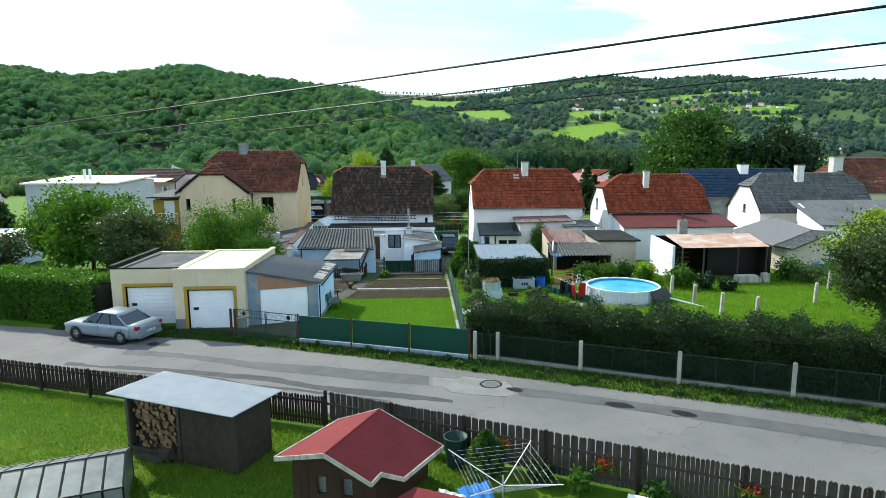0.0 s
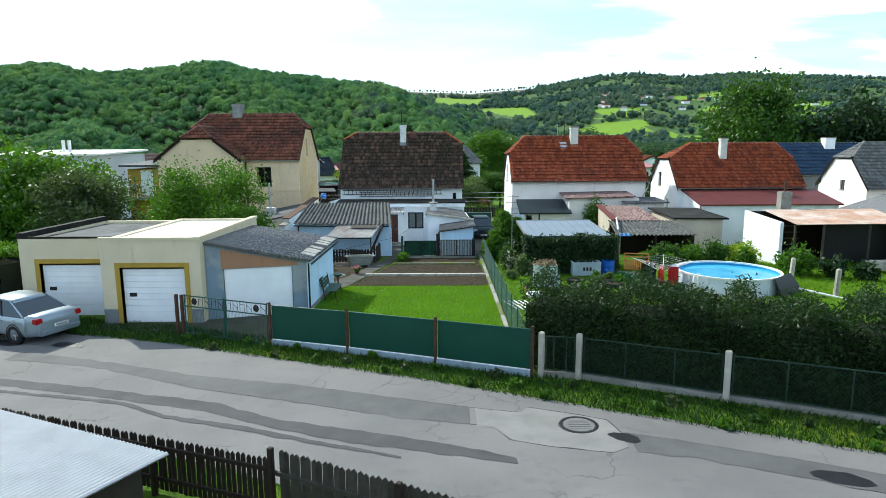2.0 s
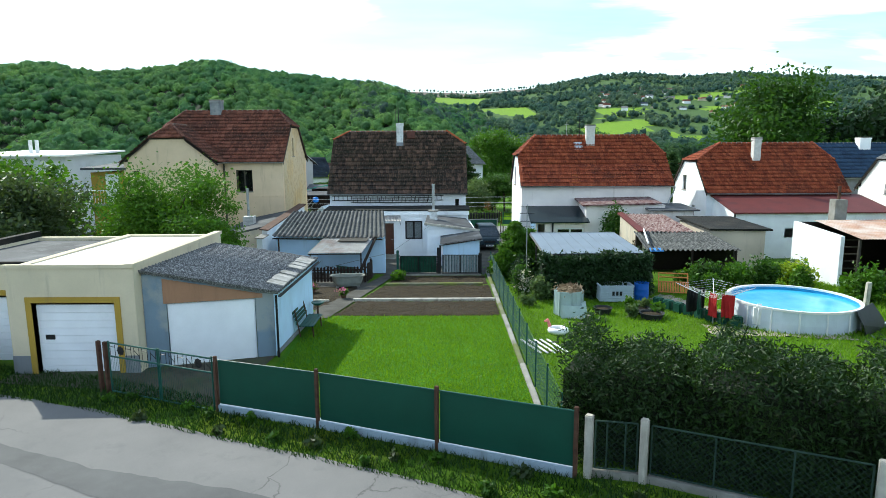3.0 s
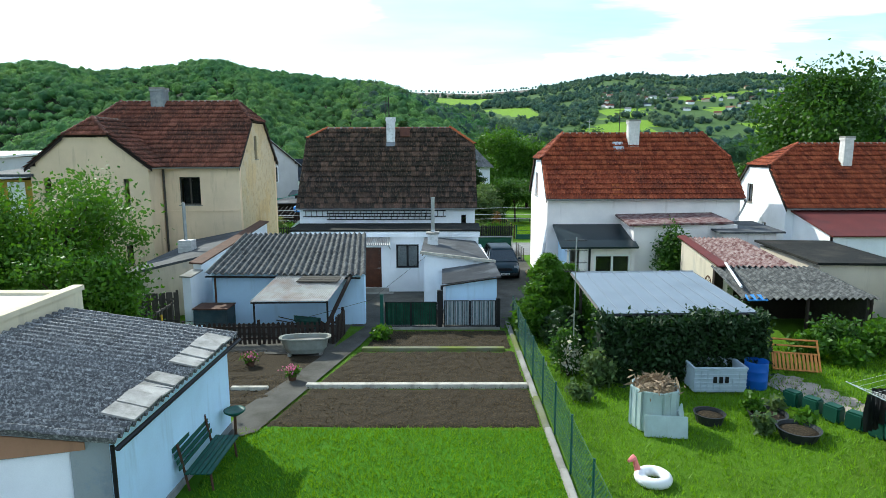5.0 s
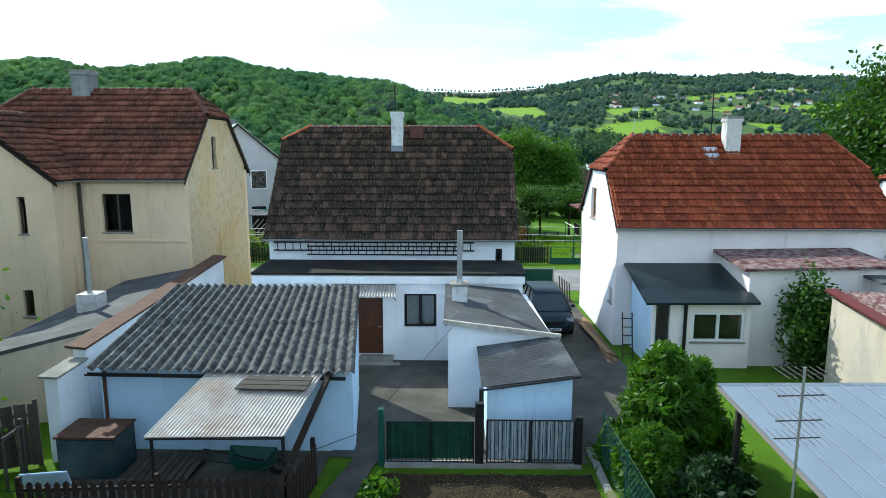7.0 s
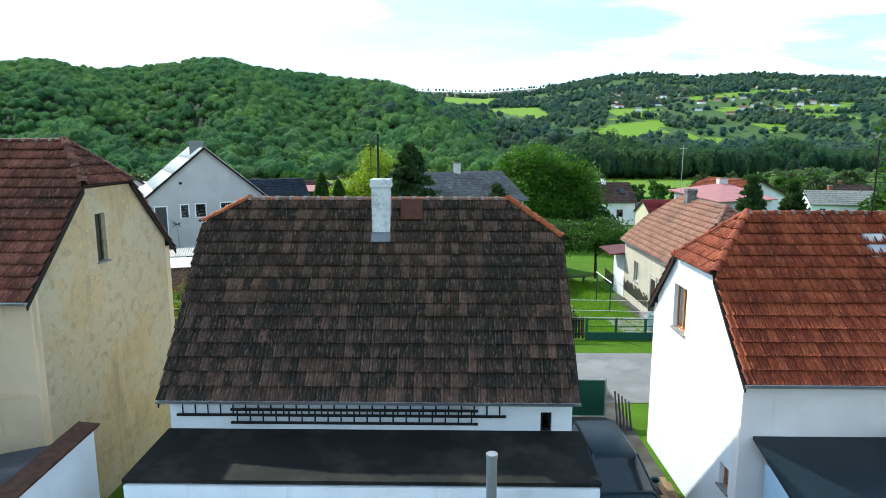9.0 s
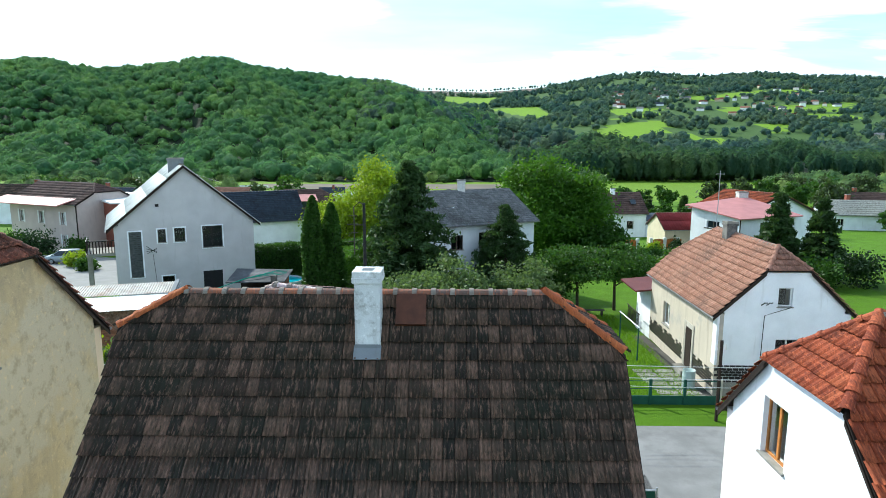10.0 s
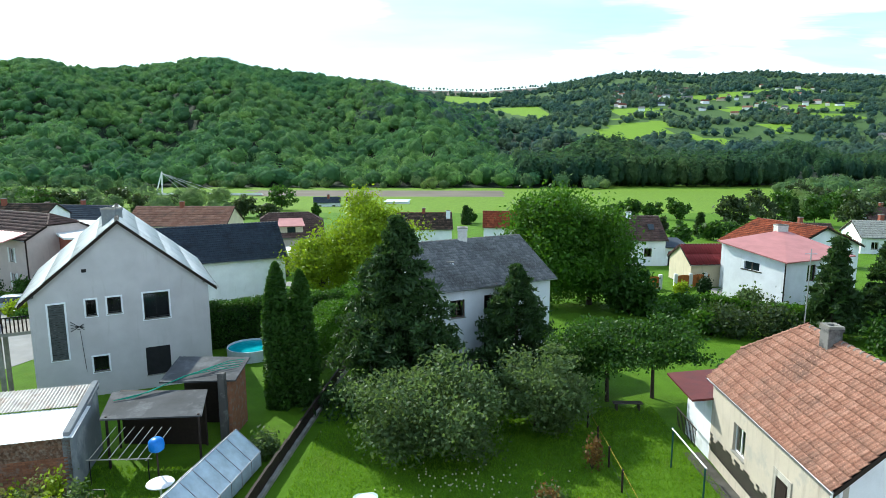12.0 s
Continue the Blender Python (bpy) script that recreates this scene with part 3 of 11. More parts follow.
def wood(name, made, mat, label, category="woodland"):
    """One sheet of many crowns, with a tone for each tree."""
    verts, faces, tone = made
    me = np_mesh(name, verts, faces, mat, True)
    me.attributes.new("tone", "FLOAT", "POINT").data.foreach_set("value", tone.astype(np.float32))
    return tagged(new(name, me), label, category, kind="stuff")


def canopy(name, c, var):
    n = Nodes(name)
    # each crown has a tone of its own, each spray of leaves a little more
    tree = n.node("ShaderNodeAttribute")
    tree.attribute_name = "tone"
    ramp = n.node("ShaderNodeValToRGB")
    e = ramp.color_ramp.elements
    e[0].position, e[0].color, e[1].position, e[1].color = 0.0, (*lit((c[0] * 0.62, c[1] * 0.75, c[2] * 0.95), 1 - var * 0.6), 1), 1.0, (*lit((c[0] * 1.75, c[1] * 1.35, c[2] * 0.75), 1 + var * 0.5), 1)
    e.new(0.5).color = (*c, 1)
    n.link(tree.outputs["Fac"], ramp.inputs[0])
    col = n.mix(0.35, ramp.outputs[0], n.ramp(n.random(), 0, 1, lit(c, 1 - var), lit((c[0] * 1.35, c[1] * 1.12, c[2]), 1 + var)))
    # broad blue-dark patches over the stands, in place of cloud shade
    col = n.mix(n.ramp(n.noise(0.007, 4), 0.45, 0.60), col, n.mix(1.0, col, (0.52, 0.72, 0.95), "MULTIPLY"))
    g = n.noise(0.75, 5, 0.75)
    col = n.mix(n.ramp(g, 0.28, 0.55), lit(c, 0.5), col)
    n.bump(g, 1.0, 1.6)
    n.done(col, 0.9, 0, 0.1)
    tr, ad = n.node("ShaderNodeBsdfTranslucent"), n.node("ShaderNodeMixShader", Fac=0.35)
    n.link(n.mix(0.5, col, (c[0] * 1.7, c[1] * 1.9, c[2] * 1.0)), tr.inputs[0])
    n.link(n.b.outputs[0], ad.inputs[1])
    n.link(tr.outputs[0], ad.inputs[2])
    n.link(ad.outputs[0], n.t.nodes["Material Output"].inputs[0])
    return n.mat


# blue raised in the broadleaf and distant colours, in place of haze
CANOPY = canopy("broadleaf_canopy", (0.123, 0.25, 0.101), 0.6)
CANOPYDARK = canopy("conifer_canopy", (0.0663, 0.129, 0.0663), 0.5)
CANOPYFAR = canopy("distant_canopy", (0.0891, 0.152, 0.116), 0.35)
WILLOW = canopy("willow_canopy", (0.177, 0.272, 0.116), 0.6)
rng = np.random.default_rng(5)

wx, wy = [], []
for row in np.arange(394, 1015, 8.8):
    n = int(row * 1.12 / 10.2)
    u = np.linspace(-0.90, 0.215, n) + rng.uniform(-0.5, 0.5, n) * 1.12 / n * 0.9
    wx.append(u * row)
    wy.append(row + rng.uniform(-4, 4, n))
wx, wy = np.concatenate(wx), np.concatenate(wy)
keep = (np.abs(wx / wy) < 0.95) & ~((wx / wy > 0.10) & (wy < 470)) & ~((wx / wy > 0.06) & (wy > 640))
wx, wy = wx[keep], wy[keep]
r = rng.uniform(3.8, 6.8, len(wx))
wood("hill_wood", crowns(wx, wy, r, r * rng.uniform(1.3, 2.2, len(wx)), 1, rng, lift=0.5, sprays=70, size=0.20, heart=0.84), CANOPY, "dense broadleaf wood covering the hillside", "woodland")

# tall dark trees at the foot of the fields
n = 1500
u = rng.uniform(0.085, 0.62, n)
y = 400 + 190 * rng.uniform(0, 1, n) ** 1.3 + np.clip(u - 0.40, 0, 1) * 260
keep = ~((u > 0.44) & (y < 500) & (rng.uniform(0, 1, n) < 0.6))
u, y = u[keep], y[keep]
h = rng.uniform(11, 19, len(u)) * np.where(u > 0.44, 0.8, 1)
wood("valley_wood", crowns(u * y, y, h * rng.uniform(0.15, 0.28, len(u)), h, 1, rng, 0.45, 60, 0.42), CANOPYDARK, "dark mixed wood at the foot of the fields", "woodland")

# copses and hedgerows between the fields
n = 10500
u, y = rng.uniform(-0.14, 0.80, n), 620 + 2050 * rng.uniform(0, 1, n) ** 0.8
free = np.ones(n, bool)
for q in FIELDS:
    free &= ~inside(u, y, q)
free &= ~((y > 2300) & (u < 0.13))
thin = np.array([noise.noise((a * 9, b * 0.006, 0.3)) for a, b in zip(u, y)])
free &= (thin > -0.12) | (y < 1000) | (rng.uniform(0, 1, n) < 0.12)
free &= ~((u > 0.30) & (u < 0.45) & (y > 1290) & (y < 1700) & (rng.uniform(0, 1, n) < 0.6))
u, y = u[free], y[free]
r = rng.uniform(3.5, 8.0, len(u)) * np.where(y > 1500, 1.2, 1)
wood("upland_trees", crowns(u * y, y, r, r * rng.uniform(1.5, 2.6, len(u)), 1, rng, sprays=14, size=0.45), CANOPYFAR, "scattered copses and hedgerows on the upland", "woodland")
# a row of orchard trees on the skyline
u = np.concatenate([np.linspace(-0.098, 0.06, 26), np.linspace(0.06, 0.2, 30)]) + rng.uniform(-0.002, 0.002, 56)
y = np.full(56, 2590.0)
r = rng.uniform(3.5, 6, 56)
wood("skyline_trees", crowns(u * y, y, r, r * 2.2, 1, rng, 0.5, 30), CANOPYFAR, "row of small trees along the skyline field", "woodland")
# shrubs and small trees along the river and round the meadows
n = 900
u, y = rng.uniform(-0.85, 0.85, n), rng.uniform(215, 402, n)
ok = ((y > 380) & (u < 0.2)) | ((u > 0.40) & (rng.uniform(0, 1, n) < 0.8)) | ((u < -0.30) & (y > 225) & (y < 345) & (rng.uniform(0, 1, n) < 0.55)) | ((y < 232) & (np.abs(u - 0.08) > 0.33))
u, y = u[ok], y[ok]
r = rng.uniform(1.8, 4.6, len(u))
wood("river_shrubs", crowns(u * y, y, r, r * rng.uniform(1.5, 2.3, len(u)), 1, rng, sprays=280, size=0.16), WILLOW, "willows and shrubs along the river meadows", "shrubs")

# ---- houses: shared builders ----
def tile_profile(tw, tl, lip):
    """One interlocking clay tile: a rib, a shallow pan and a rolled edge, with a thick lower lip."""
    prof = [(0.0, 0.006), (0.10, 0.042), (0.24, 0.042), (0.34, 0.004), (0.52, 0.020), (0.68, 0.004), (0.86, 0.034), (1.0, 0.006)]
    v = [(a * tw, -0.05, h + lip) for a, h in prof] + [(a * tw, tl, h) for a, h in prof] + [(a * tw, -0.045, h + lip - 0.026) for a, h in prof]
    f = [(i, i + 1, 9 + i, 8 + i) for i in range(7)] + [(16 + i, 17 + i, 1 + i, i) for i in range(7)]
    return v, f


def roof_face(parent, o, u, v, poly, mat, tw=0.21, tl=0.356, pieces=0, lip=0.075, under=DARKWOOD, name="roof_tile"):
    """A tiled slope. o, u, v: an origin on the eave, the way along it and the way up; poly: its outline in (u, v)."""
    o, u, v = Vector(o), Vector(u).normalized(), Vector(v).normalized()
    n = u.cross(v)
    sheet = slab([o + u * a + v * b - n * 0.012 for a, b in poly], 0.07)
    deck = part("roof_deck", sheet, under, parent)
    rot = Matrix((u, v, n)).transposed().to_4x4()
    pv, pf = tile_profile(tw, tl, lip)
    one = None
    vmax = max(b for _, b in poly)

    def span(b):
        hits = []
        for (a0, b0), (a1, b1) in zip(poly, poly[1:] + poly[:1]):
            if (b0 - b) * (b1 - b) <= 0 and b0 != b1:
                hits.append(a0 + (a1 - a0) * (b - b0) / (b1 - b0))
        return (min(hits), max(hits)) if hits else None

    P, F, used, rows = np.array(pv), np.array(pf), 0, int(math.ceil(vmax / tl))
    verts, faces = [], []
    for r in range(rows):
        b = r * tl
        lo, hi = span(min(b + 0.01, vmax - 0.01)), span(min(b + tl - 0.01, vmax - 0.005))
        if not lo or not hi:
            continue
        a0, a1 = min(lo[0], hi[0]), max(lo[1], hi[1])
        for c in range(int(math.floor(a0 / tw)), int(math.ceil(a1 / tw))):
            a = c * tw + (tw * 0.5 if r % 2 else 0) * 0.0
            jig = 0.004 * math.sin(c * 12.9 + r * 78.2)
            full = a >= max(lo[0], hi[0]) - 0.01 and a + tw <= min(lo[1], hi[1]) + 0.01 and b + tl <= vmax
            if full and used < pieces:
                one = one or mesh_of(name, (pv, pf), mat)
                piece(name, one, Matrix.Translation(o + u * a + v * b + n * jig) @ rot, deck)
                used += 1
                continue
            p = P + (a, b, jig)
            top = np.minimum(p[:, 1], vmax)
            t = np.clip((top - b) / tl, 0, 1)
            p[:, 0] = np.clip(p[:, 0], lo[0] + (hi[0] - lo[0]) * t, lo[1] + (hi[1] - lo[1]) * t)
            p[:, 1] = top
            if np.ptp(p[:, 0]) < 0.03:
                continue
            faces.append(F + len(verts) * len(P))
            verts.append(p)
    if verts:
        w = np.concatenate(verts) @ np.array((u, v, n)) + np.array(o)
        tagged(part("roof_tiles", np_mesh("roof_tiles", w, np.concatenate(faces), mat), None, deck), kind="stuff")
    return deck


def ridge_run(parent, a, b, mat, r=0.115, step=0.38, collar=MORTAR, flat=0.75):
    """Half-round capping tiles laid from a to b, each overlapping the next with a thicker collar."""
    a, b = Vector(a), Vector(b)
    d = (b - a).normalized()
    side = d.cross(Vector((0, 0, 1))).normalized()
    up = side.cross(d)
    rot = Matrix((d, side, up)).transposed().to_4x4()
    n = max(1, round((b - a).length / step))
    s = (b - a).length / n
    arc = [math.pi * i / 7 for i in range(8)]
    ring = [(x, k * math.cos(t), k * flat * math.sin(t) - 0.05) for x, k in ((0, r * 1.22), (0.09, r * 1.2), (0.09, r), (s + 0.03, r * 0.92)) for t in arc]
    f = [(k * 8 + i, k * 8 + i + 1, k * 8 + 9 + i, k * 8 + 8 + i) for k in range(3) for i in range(7)]
    me = mesh_of("ridge_tile", (ring, f), mat, False)
    me.materials.append(collar)
    for q in me.polygons:
        q.material_index = 1 if q.index < 14 else 0
    for i in range(n):
        piece("ridge_tile", me, Matrix.Translation(a + d * (s * i)) @ rot, parent)


def frame_of(o, along):
    u = Vector(along).normalized()
    n = Vector((u.y, -u.x, 0))
    return Matrix.Translation(o) @ Matrix((u, n, Vector((0, 0, 1)))).transposed().to_4x4()


def window(parent, o, along, rect, mat, split=2, back=0.12, bar=0.06, sill=CONCRETE, curtain=None, cross=False, surround=None):
    """A window in a wall's opening: frame set back, panes, sill, and a near-black sheet in place of the dim room."""
    m = frame_of(o, along)
    a0, a1, z0, z1 = rect
    y0, y1 = -back - 0.05, -back
    g = [box(a0, a0 + bar, y0, y1, z0, z1), box(a1 - bar, a1, y0, y1, z0, z1), box(a0 + bar, a1 - bar, y0, y1, z0, z0 + bar), box(a0 + bar, a1 - bar, y0, y1, z1 - bar, z1)]
    for i in range(1, split):
        x = a0 + (a1 - a0) * i / split
        g.append(box(x - bar * 0.6, x + bar * 0.6, y0 - 0.003, y1 + 0.003, z0 + bar, z1 - bar))
    if cross:
        z = z0 + (z1 - z0) * 0.68
        g.append(box(a0 + bar, a1 - bar, y0 - 0.005, y1 + 0.005, z - bar * 0.4, z + bar * 0.4))
    w = part("window", moved(join(*g), m), mat, parent)
    for i in range(split):
        x, k = a0 + (a1 - a0) * i / split, (a1 - a0) / split
        pane = part("pane", moved(box(x + 0.01, x + k - 0.01, y0 + 0.02, y0 + 0.028, z0 + 0.02, z1 - 0.02), m), GLASS, w)
        pane.visible_shadow = False
    part("room_dark_sheet", moved(box(a0 - 0.05, a1 + 0.05, -back - 0.60, -back - 0.58, z0 - 0.05, z1 + 0.05), m), DARKIN, w)
    if curtain:
        g = []
        for k in range(16):
            x = a0 + (a1 - a0) * k / 16
            g.append(box(x, x + (a1 - a0) / 16 + 0.002, -back - 0.16 - 0.02 * (k % 2), -back - 0.15 - 0.02 * (k % 2), z0 + (z1 - z0) * 0.0, z1))
        part("curtain", moved(join(*g), m), curtain, w)
    if sill:
        part("sill", moved(bevelled(a0 - 0.06, a1 + 0.06, -back, 0.06, z0 - 0.05, z0 + 0.002, 0.008), m), sill, w)
    if surround:
        s = 0.1
        part("surround", moved(join(box(a0 - s, a0, -0.01, 0.02, z0, z1 + s), box(a1, a1 + s, -0.01, 0.02, z0, z1 + s), box(a0, a1, -0.01, 0.02, z1, z1 + s)), m), surround, w)
    return w


def door(parent, o, along, rect, mat, panels=2, glazed=False, name="door"):
    m = frame_of(o, along)
    a0, a1, z0, z1 = rect
    g = [box(a0, a1, -0.18, -0.14, z0, z1)]
    h = (z1 - z0) / panels
    for i in range(panels):
        g.append(bevelled(a0 + 0.1, a1 - 0.1, -0.15, -0.118, z0 + i * h + 0.08, z0 + (i + 1) * h - 0.08, 0.012))
    d = part(name, moved(join(*g), m), mat, parent)
    part("handle", moved(join(box(a1 - 0.09, a1 - 0.06, -0.12, -0.07, z0 + 1.0, z0 + 1.03), box(a1 - 0.2, a1 - 0.06, -0.08, -0.06, z0 + 1.0, z0 + 1.025)), m), STEEL, d)
    return d


def gutter(parent, a, b, mat=STEEL, r=0.065):
    a, b = Vector(a), Vector(b)
    d = (b - a).normalized()
    s = d.cross(Vector((0, 0, 1)))
    v, f = [], []
    for p in (a, b):
        for k in (1.0, 0.85):
            v += [tuple(p + s * (r * k * math.cos(t)) + Vector((0, 0, -r * k * math.sin(t)))) for t in [math.pi * i / 6 for i in range(7)]]
    for i in range(6):
        f += [(i, i + 1, 15 + i, 14 + i), (7 + i, 21 + i, 22 + i, 8 + i), (i, 7 + i, 8 + i, i + 1), (14 + i, 15 + i, 22 + i, 21 + i)]
    return part("gutter", (v, f), mat, parent)


def chimney(parent, x0, x1, y0, y1, z0, z1, mat, cap=CONCRETE, pots=0):
    c = part("chimney", join(bevelled(x0, x1, y0, y1, z0, z1 - 0.1, 0.015), bevelled(x0 - 0.04, x1 + 0.04, y0 - 0.04, y1 + 0.04, z1 - 0.22, z1 - 0.1, 0.015)), mat, parent)
    part("chimney_cap", join(box(x0 - 0.03, x1 + 0.03, y0 - 0.03, y0 + 0.12, z1 - 0.1, z1), box(x0 - 0.03, x1 + 0.03, y1 - 0.12, y1 + 0.03, z1 - 0.1, z1),
                              box(x0 - 0.03, x0 + 0.12, y0 + 0.12, y1 - 0.12, z1 - 0.1, z1), box(x1 - 0.12, x1 + 0.03, y0 + 0.12, y1 - 0.12, z1 - 0.1, z1)), cap, c)
    for i in range(pots):
        y = y0 + (y1 - y0) * (i + 0.5) / pots
        part("chimney_pot", moved(lathe([(0.07, 0), (0.1, 0.02), (0.085, 0.25), (0.1, 0.27), (0.08, 0.27), (0.07, 0.02)], 10), pose((x0 + x1) / 2, y, z1 - 0.05)), RUST, c)
    return c


def half_hip(d, ze, zr, zl, zh, over, t):
    """Outline of a gable end in (y, z), between the two long walls of thickness t, below a half-hipped roof: base zl, eave ze, ridge zr, hip at zh."""
    k = (zr - ze) / (d / 2 + over)
    top = ze + k * (over + t) - 0.10
    if zh > zr:
        return [(t, zl), (d - t, zl), (d - t, top), (d / 2, zr - 0.1), (t, top)]
    y = d / 2 - (zr - zh) / k
    return [(t, zl), (d - t, zl), (d - t, top), (d - y, zh - 0.1), (y, zh - 0.1), (t, top)]


def house(name, label, m, w, d, base, ze, zr, mats, roof, hips=((0, 99), (0, 99)), over=0.35, verge=0.12, holes=None, frames=WHITEPVC, tw=0.21, tl=0.356, pieces=0, ridge=None, hipcap=None, thick=0.3, curtain=None, group="", under=DARKWOOD, split=2, back_tiles=True, into=None, lip=0.075):
    """A house with a ridge along its own x. m: its place; holes: per side, rectangles (u0, u1, z0, z1). Returns the house and a map to the world."""
    o = m.translation
    h = into or thing(name, o.x, o.y, base, label, "house", group)
    rt = lambda p: m @ Vector((p[0], p[1], p[2] - o.z))
    holes = holes or {}
    (hl, zl), (hr, zh) = hips
    k = (zr - ze) / (d / 2 + over)
    top = ze + k * over - 0.12
    sides = [("front", (0, 0), (1, 0), [(0, base), (w, base), (w, top), (0, top)]), ("back", (w, d), (-1, 0), [(0, base), (w, base), (w, top), (0, top)]),
             ("left", (0, d), (0, -1), half_hip(d, ze, zr, base, zl, over, thick)), ("right", (w, 0), (0, 1), half_hip(d, ze, zr, base, zh, over, thick))]
    r3 = m.to_3x3()
    for side, at, along, poly in sides:
        org, al = rt((at[0], at[1], 0)), r3 @ Vector((*along, 0))
        org.z = 0
        part("wall", wall(org, al, poly, holes.get(side, ()), thick), mats.get(side, mats["all"]), h)
        for q in holes.get(side, ()):
            window(h, org, al, q, frames, split if q[1] - q[0] > 0.7 else 1, curtain=curtain)
    # slopes
    full = math.hypot(d / 2 + over, zr - ze)
    W = w + 2 * verge
    vl, vr = (full * min(1, (zl - ze) / (zr - ze)), full * min(1, (zh - ze) / (zr - ze)))
    poly = [(0, 0), (W, 0), (W, vr), (W - hr, full), (hl, full), (0, vl)]
    poly = [p for i, p in enumerate(poly) if p != poly[i - 1]]
    back = [(W - a, b) for a, b in poly][::-1]
    up = Vector((0, d / 2 + over, zr - ze))
    roof_face(h, rt((-verge, -over, ze)), r3 @ Vector((1, 0, 0)), r3 @ up, poly, roof, tw, tl, pieces, lip, under)
    upb = Vector((0, -(d / 2 + over), zr - ze))
    if back_tiles:
        roof_face(h, rt((w + verge, d + over, ze)), r3 @ Vector((-1, 0, 0)), r3 @ upb, back, roof, tw, tl, 0, lip, under)
    cap, cap2 = ridge or roof, hipcap or ridge or roof
    A, B = rt((-verge + hl, d / 2, zr + 0.02)), rt((w + verge - hr, d / 2, zr + 0.02))
    ridge_run(h, A, B, cap)
    for s, hh, z in ((-1, hl, zl), (1, hr, zh)):
        if hh <= 0 or z > zr:
            continue
        y = (d / 2 + over) * (zr - z) / (zr - ze)
        x = -verge if s < 0 else w + verge
        run = Vector((-s * hh, 0, zr - z))
        o0 = rt((x, d / 2 + (y if s < 0 else -y), z))
        roof_face(h, o0, r3 @ Vector((0, s, 0)), r3 @ run, [(0, 0), (2 * y, 0), (y, run.length)], roof, tw, tl, 0, lip, under)
        tip = A if s < 0 else B
        for yy in (-y, y):
            ridge_run(h, rt((x, d / 2 + yy, z + 0.085)), tip + Vector((0, 0, 0.055)), cap2, collar=cap2)
    # boards under the verges and eaves
    for x in (-verge, w + verge):
        for sgn in (-1, 1):
            z = zl if x < 0 else zh
            t = min(1, (z - ze) / (zr - ze))
            a = rt((x, d / 2 + sgn * (d / 2 + over), ze - 0.05))
            b = rt((x, d / 2 + sgn * (d / 2 + over) * (1 - t), ze + (zr - ze) * t - 0.05))
            e = r3 @ Vector((0.03 if x < 0 else -0.03, 0, 0))
            part("bargeboard", ([tuple(p) for p in (a, b, b + Vector((0, 0, -0.16)), a + Vector((0, 0, -0.16)), a + e, b + e, b + e + Vector((0, 0, -0.16)), a + e + Vector((0, 0, -0.16)))],
                                [(0, 1, 2, 3), (4, 7, 6, 5), (0, 4, 5, 1), (3, 2, 6, 7), (0, 3, 7, 4), (1, 5, 6, 2)]), under, h)
    for yy in (-over - 0.05, d + over + 0.05):
        gutter(h, rt((-verge, yy, ze - 0.02)), rt((w + verge, yy, ze - 0.02)))
    return h, rt

# ---- plants ----
LEAF = leafy("leaves", (0.0449, 0.111, 0.0125))
LEAFLIGHT = leafy("yellow_green_leaves", (0.244, 0.342, 0.0135))
LEAFGREY = leafy("grey_green_leaves", (0.109, 0.17, 0.061), 0.5, 0.42)
LEAFSAGE = leafy("sage_leaves", (0.0527, 0.0837, 0.0279))
LEAFDARK = leafy("dark_leaves", (0.021, 0.0525, 0.0135), 0.5, 0.2)
LEAFBRIGHT = leafy("bright_leaves", (0.0665, 0.161, 0.0092))
NEEDLE = leafy("needles", (0.0436, 0.0891, 0.0228), 0.65, 0.3)
NEEDLEGREEN = leafy("hedge_needles", (0.0226, 0.0533, 0.0091), 0.75, 0.25)
AUTUMN = leafy("autumn_leaves", (0.182, 0.105, 0.035))
BLADE = leafy("grass_blades", (0.0624, 0.169, 0.0072), 0.5, 0.4)
# darker copy of the blades, with the verge's shade in its colour
BLADEDARK = leafy("verge_blades", (0.022, 0.0633, 0.0066), 0.6, 0.3)
BLADELIGHT = leafy("pale_grass_blades", (0.105, 0.20, 0.014), 0.5, 0.4)
BLADELAWN = leafy("lawn_blades", (0.141, 0.273, 0.0065), 0.4, 0.4)
# near-black core colour, the shade inside the foliage painted on
SHADE = surface("painted_inner_shade", (0.014, 0.020, 0.010), 1.0, bump=0)


def leaf_quads(c, size, rng, stretch=1.6, up=0.0):
    """A folded leaf at each centre, turned at random."""
    n = len(c)
    a = rng.normal(0, 1, (n, 3))
    a[:, 2] = a[:, 2] * (1 - up) + up
    a /= np.linalg.norm(a, axis=1)[:, None]
    b = np.cross(a, rng.normal(0, 1, (n, 3)))
    b /= np.linalg.norm(b, axis=1)[:, None]
    s = (size * rng.uniform(0.6, 1.4, n))[:, None]
    a, b = a * s * stretch * 0.5, b * s * 0.5
    v = np.stack([c - a, c + b * 0.9, c + a, c - b * 0.9], 1)
    return v.reshape(-1, 3), np.arange(4 * n).reshape(n, 4)


